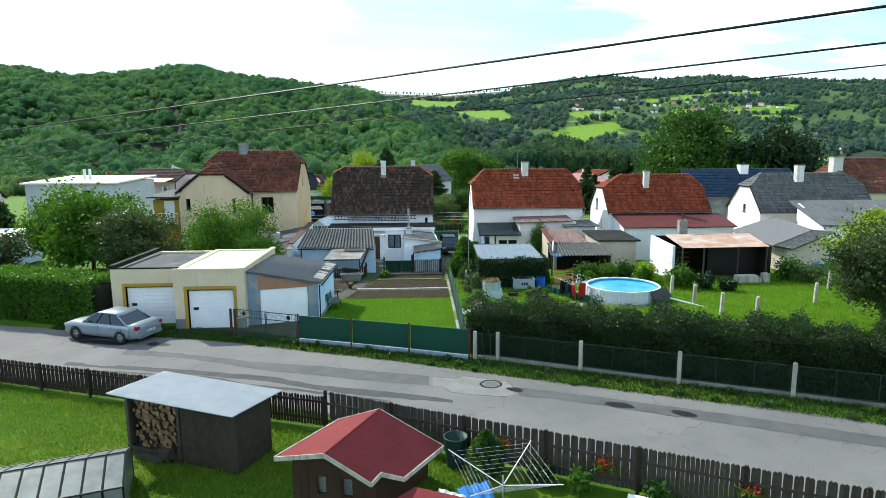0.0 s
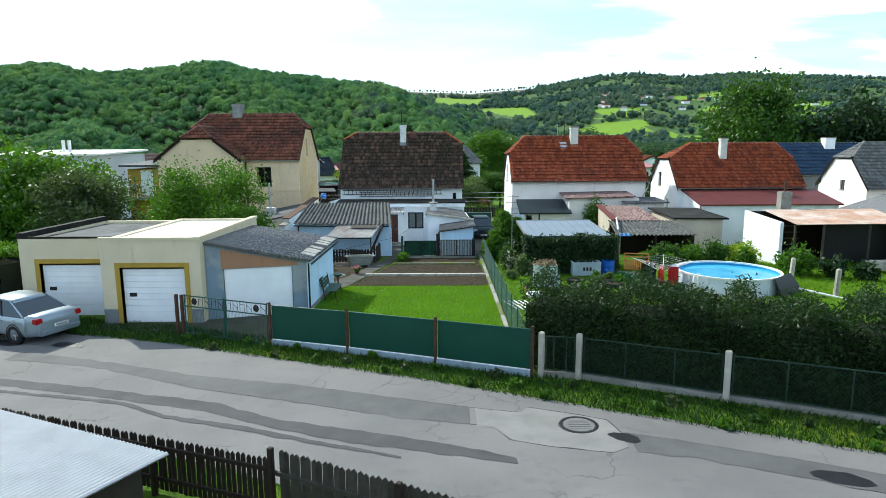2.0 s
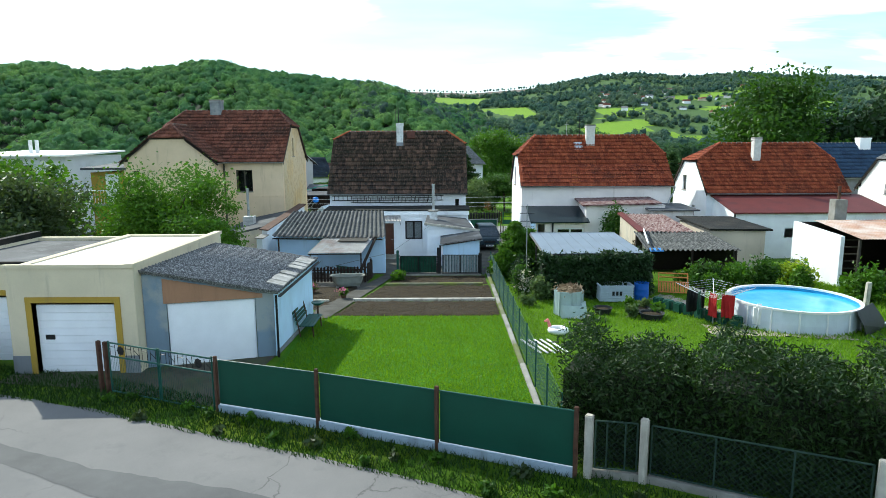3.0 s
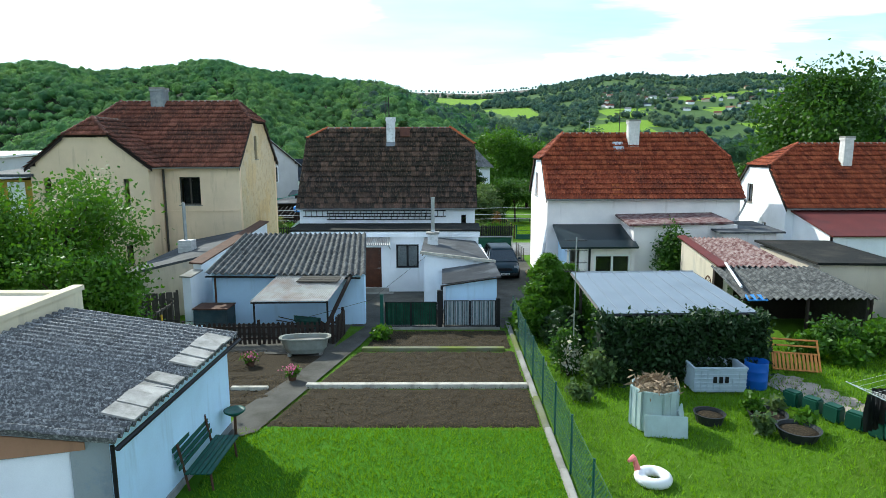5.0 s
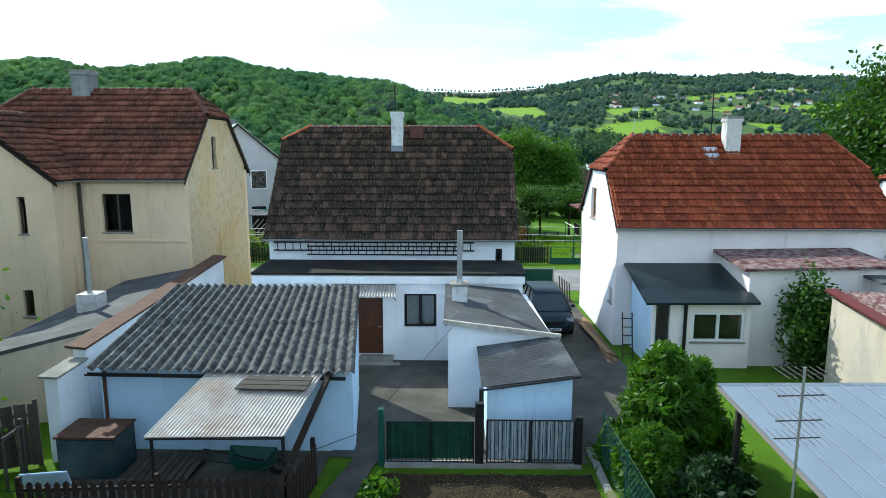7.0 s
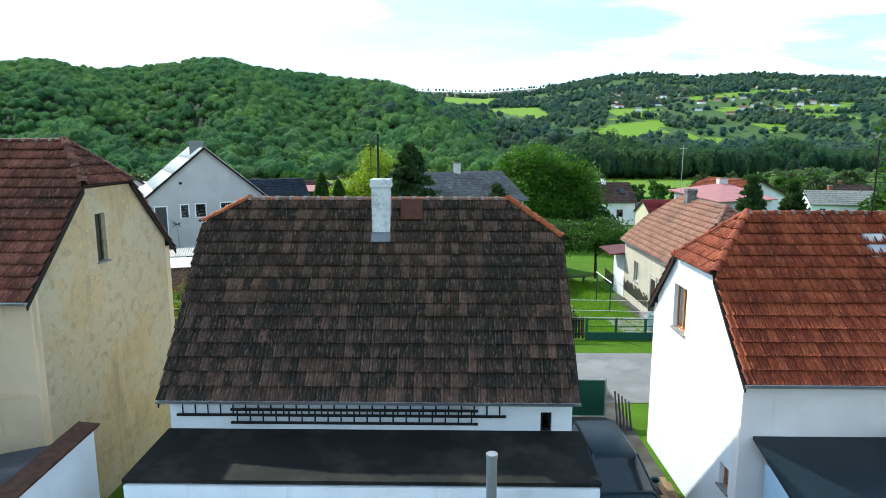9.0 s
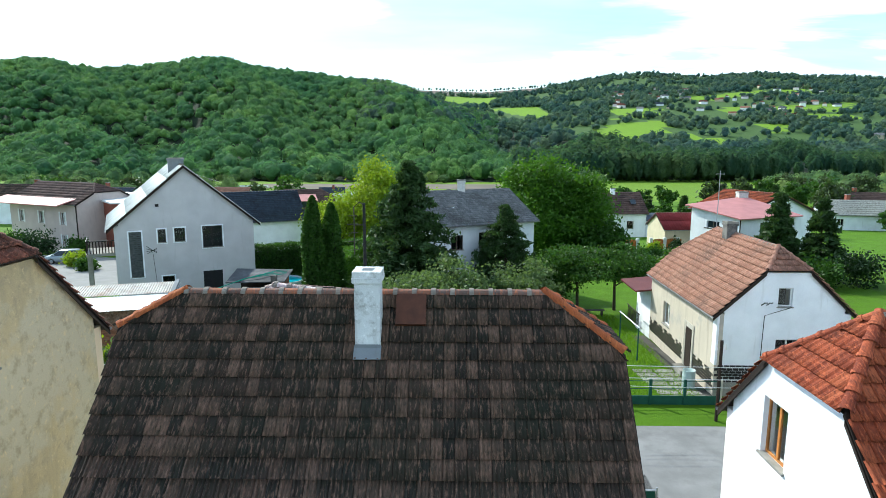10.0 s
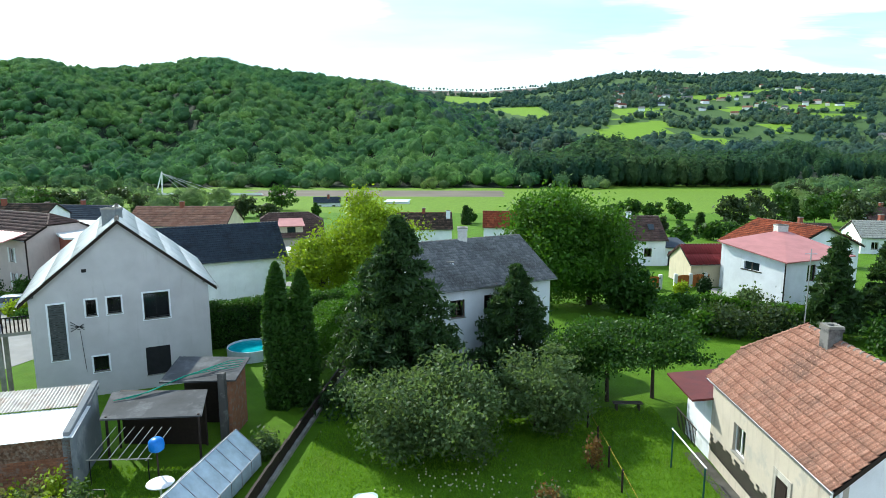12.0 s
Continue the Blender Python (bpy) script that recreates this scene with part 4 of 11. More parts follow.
def branchy(points, foot, h, r, rng, mat, parent, limbs=7):
    g = [rod(foot, (foot[0] + rng.uniform(-0.15, 0.15), foot[1] + rng.uniform(-0.15, 0.15), foot[2] + h), r, r * 0.55, 9)]
    start = Vector(g[0][0][-1])
    for p in points[:: max(1, len(points) // limbs)][:limbs]:
        t = rng.uniform(0.55, 0.98)
        a = Vector(foot).lerp(start, t)
        mid = a.lerp(Vector(p), 0.5) + Vector((0, 0, 0.12 * (Vector(p) - a).length))
        g += [rod(a, mid, r * 0.42, r * 0.26, 6), rod(mid, p, r * 0.26, r * 0.08, 5)]
    return part("trunk", join(*g), mat, parent)


def tree(x, y, h, crown, label, mat=LEAF, leaf=0.20, n=9000, clumps=60, trunk=0.16, seed=1, base=None, name="tree", bare=0.28, droop=0.0, group=""):
    """A broadleaf tree: tapered trunk, limbs, and a crown of leaves in uneven clumps with gaps. crown: half width, half depth."""
    rng = np.random.default_rng(seed)
    z = gz(x, y) if base is None else base
    t = thing(name, x, y, z, label, "tree" if name == "tree" else name, group)
    rz, cz = h * (1 - bare) / 2, z + h * (bare + (1 - bare) / 2)
    d = rng.normal(0, 1, (clumps, 3))
    d /= np.linalg.norm(d, axis=1)[:, None]
    k = rng.uniform(0.25, 0.86, clumps) ** 0.6
    wob = np.array([1 + 0.55 * noise.noise((q[0] * 1.7 + seed, q[1] * 1.7, q[2] * 1.7)) + 0.25 * noise.noise((q[0] * 4, q[1] * 4 + seed, q[2] * 4)) for q in d])
    c = d * (k * wob)[:, None] * (crown[0], crown[1], rz) + (x, y, cz)
    c[:, 2] -= droop * np.hypot(d[:, 0], d[:, 1]) * k
    which = rng.integers(0, clumps, n)
    spread = rng.normal(0, 1, (n, 3)) * (0.17 * np.array((crown[0], crown[1], rz * 0.8))) * rng.uniform(0.6, 1.25, clumps)[which][:, None]
    p = c[which] + spread
    p[:, 2] = np.maximum(p[:, 2], z + 0.08)
    part("crown", np_mesh("crown", *leaf_quads(p, leaf, rng), mat), None, t)
    branchy(c[np.argsort(-k)], (x, y, z), h * (bare + 0.22), trunk, rng, BARK, t, 9)
    return t


def conifer(x, y, h, r, label, mat=NEEDLE, n=9000, seed=2, leaf=0.22, base=None, levels=22, bare=0.06, group=""):
    rng = np.random.default_rng(seed)
    z = gz(x, y) if base is None else base
    t = thing("conifer", x, y, z, label, "tree", group)
    pts, ends = [], []
    per = n // (levels * 9)
    for i in range(levels):
        f = (i + rng.uniform(-0.3, 0.3)) / levels
        f = min(max(f, 0), 0.985)
        rr = r * (1 - f) ** 0.85 + 0.08
        for k in range(9):
            a = rng.uniform(0, 6.28)
            ln = rr * rng.uniform(0.65, 1.12)
            s = rng.uniform(0.1, 1, per) ** 0.7
            zz = z + h * (bare + (1 - bare) * f) - 0.28 * ln * s + 0.10 * ln * s * s
            q = np.stack([x + math.cos(a) * ln * s, y + math.sin(a) * ln * s, zz], -1) + rng.normal(0, 0.06 + 0.05 * rr, (per, 3)) * (1, 1, 0.6)
            pts.append(q)
            ends.append((x + math.cos(a) * ln * 0.8, y + math.sin(a) * ln * 0.8, z + h * (bare + (1 - bare) * f) - 0.2 * ln))
    part("crown", np_mesh("crown", *leaf_quads(np.concatenate(pts), leaf, rng, 3.0), mat), None, t)
    part("trunk", join(rod((x, y, z), (x, y, z + h * 0.97), 0.02 * h, 0.01, 8), *[rod((x, y, e[2] + 0.1), e, 0.025, 0.01, 4) for e in ends[:: 4]]), BARK, t)
    return t


def column(x, y, h, r, label, mat=LEAFDARK, n=7000, seed=3, base=None, name="thuja", taper=0.8, leaf=0.12, group=""):
    """A clipped or columnar evergreen, widest low down."""
    rng = np.random.default_rng(seed)
    z = gz(x, y) if base is None else base
    t = thing(name, x, y, z, label, "shrub", group)
    f, a = rng.uniform(0, 1, n), rng.uniform(0, 6.28, n)
    rr = r * np.sin(np.clip(0.22 + f * (1 - 0.22), 0, 1) * 3.14) ** taper * (1 + 0.16 * np.sin(a * 3 + f * 9 + seed)) * rng.uniform(0.72, 1.04, n)
    p = np.stack([x + np.cos(a) * rr, y + np.sin(a) * rr, z + 0.05 + f * h], -1)
    part("foliage", np_mesh("foliage", *leaf_quads(p, leaf, rng, 2.0, 0.35), mat), None, t)
    prof = [(r * 0.66 * math.sin(min(1, 0.22 + q * 0.78) * 3.14) ** taper + 0.01, z + q * h * 0.93) for q in [i / 8 for i in range(9)]]
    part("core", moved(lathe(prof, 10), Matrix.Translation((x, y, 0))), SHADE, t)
    return t


def bush(x, y, r, h, label, mat=LEAF, n=2500, leaf=0.11, seed=4, base=None, name="bush", group=""):
    rng = np.random.default_rng(seed)
    z = gz(x, y) if base is None else base
    t = thing(name, x, y, z, label, "shrub", group)
    k = 14
    d = rng.normal(0, 1, (k, 3))
    d /= np.linalg.norm(d, axis=1)[:, None]
    c = d * (0.62 * r, 0.62 * r, h * 0.30) * rng.uniform(0.5, 1.1, (k, 1)) + (x, y, z + h * 0.5)
    w = rng.integers(0, k, n)
    p = c[w] + rng.normal(0, 1, (n, 3)) * (r * 0.24, r * 0.24, h * 0.17)
    p[:, 2] = np.maximum(p[:, 2], z + 0.03)
    part("foliage", np_mesh("foliage", *leaf_quads(p, leaf, rng), mat), None, t)
    part("stem", join(*[rod((x + rng.uniform(-0.1, 0.1), y + rng.uniform(-0.1, 0.1), z), tuple(q), 0.02, 0.006, 5) for q in c[:6]]), BARK, t)
    return t


def hedge(line, width, h, label, mat=LEAFDARK, dens=260, leaf=0.10, seed=5, rough=0.10, name="hedge", plume=0.0, stretch=1.8):
    """A hedge along a line of (x, y): a plain core of painted inner shade within a skin of leaves."""
    rng = np.random.default_rng(seed)
    x0, y0 = line[0]
    t = thing(name, x0, y0, gz(x0, y0), label, "hedge")
    P, core = [], []
    for (xa, ya), (xb, yb) in zip(line, line[1:]):
        L = math.hypot(xb - xa, yb - ya)
        ux, uy = (xb - xa) / L, (yb - ya) / L
        n = int(L * (2 * h + width) * dens)
        s = rng.uniform(0, L, n)
        q = rng.uniform(0, 2 * h + width, n)
        wave = rough * (np.sin(s * 1.7 + seed) + 0.7 * np.sin(s * 3.9 + 2) + 0.5 * np.sin(s * 7.3))
        hh = h + wave
        side = np.where(q < h, -width / 2, np.where(q < h + width, q - h - width / 2, width / 2))
        zz = np.where(q < h, q / h * hh, np.where(q < h + width, hh, (2 * h + width - q) / h * hh))
        side = side + np.sign(side) * rough * 0.8 * np.sin(s * 2.6 + zz * 3) * (np.abs(side) > width * 0.4)
        px, py = xa + ux * s - uy * side, ya + uy * s + ux * side
        p = np.stack([px, py, ground_z(px, py) + zz], -1) + rng.normal(0, 0.09, (n, 3))
        if plume:
            up = rng.uniform(0, 1, n) ** 3 * plume * (q > h * 0.75) * (q < h * 1.25 + width)
            p[:, 2] += up * (0.6 + 0.4 * np.sin(s * 5))
            p[:, 1] -= up * 0.3
        P.append(p)
        m = max(2, int(L / 1.2))
        for i in range(m):
            a, b = i * L / m, (i + 1) * L / m
            cx_, cy_ = xa + ux * (a + b) / 2, ya + uy * (a + b) / 2
            g = gz(cx_, cy_)
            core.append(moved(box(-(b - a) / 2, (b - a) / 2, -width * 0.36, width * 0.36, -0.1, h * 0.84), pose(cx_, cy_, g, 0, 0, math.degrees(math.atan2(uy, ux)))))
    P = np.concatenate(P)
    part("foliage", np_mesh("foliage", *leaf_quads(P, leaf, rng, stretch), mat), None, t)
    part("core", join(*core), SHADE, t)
    return t


def blades(name, label, where, n, hgt, seed, mat=BLADE, width=0.014):
    """Blades of grass over a stretch: where gives points from random numbers."""
    rng = np.random.default_rng(seed)
    p = where(rng, n)
    z = ground_z(p[:, 0], p[:, 1]) + 0.012
    base = np.stack([p[:, 0], p[:, 1], z], -1)
    a = rng.uniform(0, 6.28, len(p))
    w = np.stack([np.cos(a), np.sin(a), a * 0], -1) * width
    hh = hgt * rng.uniform(0.5, 1.4, len(p))
    tip = base + np.stack([rng.normal(0, 0.45, len(p)) * hh, rng.normal(0, 0.45, len(p)) * hh, hh], -1)
    v = np.stack([base - w, base + w, tip], 1).reshape(-1, 3)
    return tagged(new(name, np_mesh(name, v, np.arange(len(v)).reshape(-1, 3), mat)), label, "grass", kind="stuff")

# ---- the houses of the row ----
dark_house, _ = house("house", "small white house under a steep dark tiled roof", pose(-8.25, 59.1, 0), 9.45, 6.72, -0.6, 3.72, 8.03, {"all": WHITE}, DARKTILE,
                      ((1.15, 7.4), (1.4, 7.05)), 0.34, 0.12, {"front": [(8.72, 8.98, 2.82, 3.32)], "back": [(2, 3, 0.6, 1.9)]}, BLACK, pieces=300, ridge=RIDGE, hipcap=ORANGE)
dark_stack = chimney(dark_house, -3.73, -3.26, 61.6, 62.1, 6.5, 8.6, CHIMNEY, CHIMNEY)
part("flashing", join(slab([(-3.75, 61.42, 6.99), (-3.24, 61.42, 6.99), (-3.24, 61.61, 7.2), (-3.75, 61.61, 7.2)], 0.03), box(-3.735, -3.255, 61.575, 61.6, 6.9, 7.22)), CEMENT, dark_stack, "grey mortar flashing")
part("roof_hatch", slab([(-3.0, 61.86, 7.54), (-2.42, 61.86, 7.54), (-2.42, 62.27, 8.03), (-3.0, 62.27, 8.03)], 0.08), DOORWOOD, dark_house, "rust-brown metal roof hatch")

# its low front range
ext_holes = [(1.28, 2.37, 0.85, 1.95), (3.64, 4.54, -0.22, 1.88), (5.30, 6.45, 0.80, 2.03)]
part("front_wall", wall((-8.2, 57.0, 0), (1, 0, 0), [(0, -0.6), (9.5, -0.6), (9.5, 2.70), (0, 2.70)], ext_holes, 0.35), WHITE, dark_house)
for x0, x1 in ((-8.2, -7.9), (1.0, 1.3)):
    part("side_wall", box(x0, x1, 57.35, 59.1, -0.6, 2.70), WHITE, dark_house)
for q in (ext_holes[0], ext_holes[2]):
    window(dark_house, (-8.2, 57.0, 0), (1, 0, 0), q, BLACK, 2, sill=None, curtain=CURTAIN, bar=0.09)
door(dark_house, (-8.2, 57.0, 0), (1, 0, 0), ext_holes[1], DOORWOOD)
part("flat_roof", slab([(-8.3, 56.92, 2.79), (1.4, 56.92, 2.79), (1.4, 59.08, 2.87), (-8.3, 59.08, 2.87)], 0.08), FELT, dark_house, "black roofing felt, patched and weathered")
part("parapet", box(-8.24, 1.36, 56.86, 56.985, 2.42, 2.68), WHITE, dark_house)

red_house, _ = house("house", "white and pink house under a red tiled roof", pose(5.1, 59.05, 0), 10.3, 6.5, -0.6, 4.18, 7.68, {"all": PINKISH, "left": WHITE}, REDTILE,
                     ((1.4, 6.25), (1.1, 6.25)), 0.3, 0.12, {"left": [(1.75, 2.75, 4.05, 5.4), (5.6, 6.1, 1.1, 1.7)], "right": [(2.5, 3.5, 3.2, 4.4)]}, ORANGEWOOD, pieces=300, ridge=REDTILE)
chimney(red_house, 10.0, 10.6, 61.5, 62.05, 6.6, 8.42, BRICKPALE)

ochre_house, _ = house("house", "ochre house with a half-hipped aged red roof", pose(-20.5, 59.35, 0), 9.0, 7.3, -0.6, 5.92, 9.62, {"all": OCHRE, "right": OCHRE_OLD}, OLDRED,
                       ((1.2, 8.4), (1.2, 8.43)), 0.25, 0.12, {"front": [(5.72, 6.86, 3.87, 5.37), (6.2, 7.3, 0.8, 1.9)], "right": [(2.95, 3.45, 6.25, 7.6)]}, OLDWOOD, ridge=OLDRED)
house("house", "", pose(-15.65, 57.8, 0, 0, 0, 90), 3.2, 6.1, -0.6, 5.93, 8.5, {"all": OCHRE}, OLDRED, ((0.9, 7.57), (0, 99)), 0.25, 0.12,
      {"left": [(4.75, 5.05, 4.0, 5.36), (4.6, 5.0, 0.9, 1.9), (0.6, 1.0, 4.4, 5.4)]}, OLDWOOD, ridge=OLDRED, into=ochre_house)
chimney(ochre_house, -17.5, -16.72, 62.6, 63.3, 8.8, 10.4, CEMENT)
part("drainpipe", rod((-15.55, 59.26, -0.4), (-15.55, 59.26, 5.8), 0.06, n=8), OLDWOOD, ochre_house, "rusty brown drainpipe in the inner corner")
part("string_course", bevelled(-15.4, -11.5, 59.3, 59.36, 3.5, 3.58, 0.01), OCHRE, ochre_house)

maroon_house, _ = house("house", "white house with a red roof and maroon lean-to", pose(17.95, 59.2, 0), 9.7, 6.4, -0.6, 3.63, 7.06, {"all": WHITE}, REDTILE,
                        ((2.2, 5.8), (1.0, 5.8)), 0.3, 0.12, {"left": [(1.9, 2.6, 3.6, 4.7), (4.0, 4.4, 1.9, 2.6)]}, OLDWOOD, ridge=REDTILE)
part("lean_to_roof", slab([(18.2, 55.3, 2.66), (28.5, 55.3, 2.66), (28.5, 59.15, 3.5), (18.2, 59.15, 3.5)], 0.08), MAROON, maroon_house, "maroon sheet lean-to roof")
part("lean_to_wall", wall((18.4, 55.6, 0), (1, 0, 0), [(0, -0.6), (9.9, -0.6), (9.9, 2.6), (0, 2.6)], [(3.2, 3.9, 1.0, 1.6)], 0.25), WHITE, maroon_house)
for x in (18.4, 28.05):
    part("lean_to_side", wall((x, 59.2, 0), (0, -1, 0), [(0, -0.6), (3.6, -0.6), (3.6, 2.6), (0, 3.35)], [(2.2, 2.9, 1.0, 1.6)], 0.25), WHITE, maroon_house)
chimney(maroon_house, 21.85, 22.35, 60.9, 61.4, 5.8, 7.45, BRICKPALE)

grey_house, _ = house("house", "pale house under a grey slate roof", pose(32.7, 59.3, 0), 11.2, 6.4, -0.6, 3.45, 7.05, {"all": PINKISH}, GREYTILE, ((1.6, 5.8), (1.4, 5.8)), 0.3, 0.12, {"left": [(3, 3.6, 3.2, 4.0)]}, OLDWOOD)
chimney(grey_house, 37.2, 37.9, 61.3, 61.9, 6.2, 7.9, CHIMNEY)

# ---- houses beyond the back lane ----
pale_house, _ = house("house", "old cottage under a faded orange tiled roof", pose(16.4, 78.5, 0, 0, 0, 90), 9.6, 6.1, -0.9, 3.15, 6.25, {"all": WHITE, "back": BEIGE}, PALETILE,
                      ((1.2, 5.3), (1.9, 4.5)), 0.25, 0.12, {"left": [(2.7, 3.35, 3.6, 4.5), (2.75, 3.85, 0.75, 2.05)], "back": [(2.3, 3.4, 0.75, 2.05)]}, WHITEPVC, pieces=300, ridge=PALETILE)
chimney(pale_house, 12.85, 13.4, 84.0, 84.6, 5.2, 6.85, SOOTY)

gable_house, _ = house("house", "grey rendered gabled house with a white roof", pose(-17.9, 99.6, 0, 0, 0, 118.4), 11.5, 9.9, -1.7, 4.75, 9.4, {"all": GREYWALL}, ROOFWHITE, ((0, 99), (0, 99)), 0.5, 0.25,
                       {"left": [(0.95, 1.78, 1.16, 4.55), (2.9, 3.45, 3.65, 4.65), (4.05, 4.8, 3.66, 4.68), (6.05, 7.5, 3.06, 4.72), (3.05, 3.87, 0.1, 1.06), (5.95, 7.38, -0.63, 1.2)]}, BLACK, tl=1.9, tw=0.62, lip=0.012)
mid_house, _ = house("house", "two-storey white house under a grey roof", pose(-3.76, 99.24, 0, 0, 0, 28.4), 10, 9, -1.8, 4.5, 7.0, {"all": WHITE}, GREYTILE, ((0, 99), (0, 99)), 0.4, 0.3,
                     {"front": [(1.9, 3.0, 2.5, 3.7), (4.5, 5.6, 2.6, 3.8), (4.5, 5.6, 0, 1.3), (1.7, 2.6, -0.2, 0.9)], "right": [(3.5, 4.5, 2.5, 3.6)]}, BROWNTILE, tw=0.3, tl=0.3, lip=0.025)
chimney(mid_house, -2.5, -1.9, 102.5, 103.1, 4.4, 5.9, WHITE)
chimney(mid_house, -1.6, -0.9, 105.4, 106.1, 6.6, 7.9, BRICKPALE)
part("roof_gutter_line", pipe([(-0.6, 104.6, 6.3), (0.9, 102.1, 4.75), (1.0, 101.5, 4.55)], 0.07, 6), MAROON, mid_house, "rust-red flashing on the roof")
part("wall_ladder", join(*[rod((0.7 + 0.02 * k, 101.4, -1.0 + 0.45 * k), (1.1 + 0.02 * k, 101.62, -1.0 + 0.45 * k), 0.03, n=5) for k in range(12)], rod((0.7, 101.4, -1.6), (0.94, 101.4, 4.6), 0.035), rod((1.1, 101.62, -1.6), (1.34, 101.62, 4.6), 0.035)), STEEL, mid_house, "steel ladder fixed to the wall")
blue_house, _ = house("house", "white house under a dark blue tiled roof", pose(-33.66, 120.2, 0, 0, 0, 28.4), 15, 9, -2.7, 1.75, 5.1, {"all": WHITE}, BLUETILE, ((0, 99), (0, 99)), 0.4, 0.3, {})

# ---- gardens on the near side of the lane ----
def picket_run(a, b, h, label, mat, step, w, rails=(0.25, 0.8), every=2.4, post=0.09, pointed=True, lift=0.08, postmat=None, name="picket_fence", thick=0.022, group=""):
    """A fence of upright pickets on rails between posts."""
    a, b = Vector(a), Vector(b)
    L = (b - a).length
    d = (b - a) / L
    ang = math.degrees(math.atan2(d.y, d.x))
    t = thing(name, a.x, a.y, gz(a.x, a.y), label, "fence", group)
    tip = 0.05 if pointed else 0.0
    prof = [(-w / 2, 0), (w / 2, 0), (w / 2, h - lift - tip), (0, h - lift), (-w / 2, h - lift - tip)]
    v = [(x, y, z) for y in (-thick / 2, thick / 2) for x, z in prof]
    me = mesh_of("picket", (v, [(0, 1, 2, 3, 4), (9, 8, 7, 6, 5)] + [(i, (i + 1) % 5, 5 + (i + 1) % 5, 5 + i) for i in range(5)]), mat)
    for i in range(int(L / step)):
        p = a + d * (i + 0.5) * step
        piece("picket", me, pose(p.x, p.y, gz(p.x, p.y) + lift + 0.012 * math.sin(i * 7.7), 0, 0.8 * math.sin(i * 3.1), ang), t)
    n = max(1, round(L / every))
    for r in rails:
        g = []
        for i in range(n):
            p, q = a + d * (L * i / n), a + d * (L * (i + 1) / n)
            c = (p + q) / 2
            z0, z1 = gz(p.x, p.y) + r * h, gz(q.x, q.y) + r * h
            o = Vector((-d.y, d.x)) * 0.035
            g.append(([(p.x + o.x * k, p.y + o.y * k, z0 + e) for k in (0.4, 1.6) for e in (0, 0.07)] + [(q.x + o.x * k, q.y + o.y * k, z1 + e) for k in (0.4, 1.6) for e in (0, 0.07)],
                      [(0, 1, 3, 2), (4, 6, 7, 5), (0, 4, 5, 1), (2, 3, 7, 6), (1, 5, 7, 3), (0, 2, 6, 4)]))
        part("rail", join(*g), mat, t)
    for i in range(n + 1):
        p = a + d * (L * i / n) + Vector((-d.y, d.x)) * 0.10
        part("post", moved(bevelled(-post / 2, post / 2, -post / 2, post / 2, -0.1, h + 0.06, 0.01), pose(p.x, p.y, gz(p.x, p.y), 0, 0, ang)), postmat or mat, t)
    return t


picket_run((-17.4, 26.0), (-32, 31.2), 1.1, "dark stained picket fence along the lane", DARKWOOD, 0.112, 0.08, name="picket_fence")
picket_run((-2.95, 20.15), (-17.4, 26.0), 1.1, "dark stained picket fence along the lane", DARKWOOD, 0.112, 0.08, name="picket_fence")
picket_run((14.5, 10.9), (-2.9, 20.1), 1.3, "weathered grey picket fence of close boards", OLDWOOD, 0.112, 0.102, rails=(0.2, 0.66), postmat=DARKWOOD)

def log_end(r, L, rng):
    n = rng.choice((4, 5, 5, 6, 9))
    k = [r * rng.uniform(0.7, 1.15) for _ in range(n)]
    v = [(k[i] * math.cos(6.283 * i / n), y, k[i] * math.sin(6.283 * i / n)) for y in (0, L) for i in range(n)]
    return v, [tuple(range(n)), tuple(range(n, 2 * n))[::-1]] + [(i, n + i, n + (i + 1) % n, (i + 1) % n) for i in range(n)]


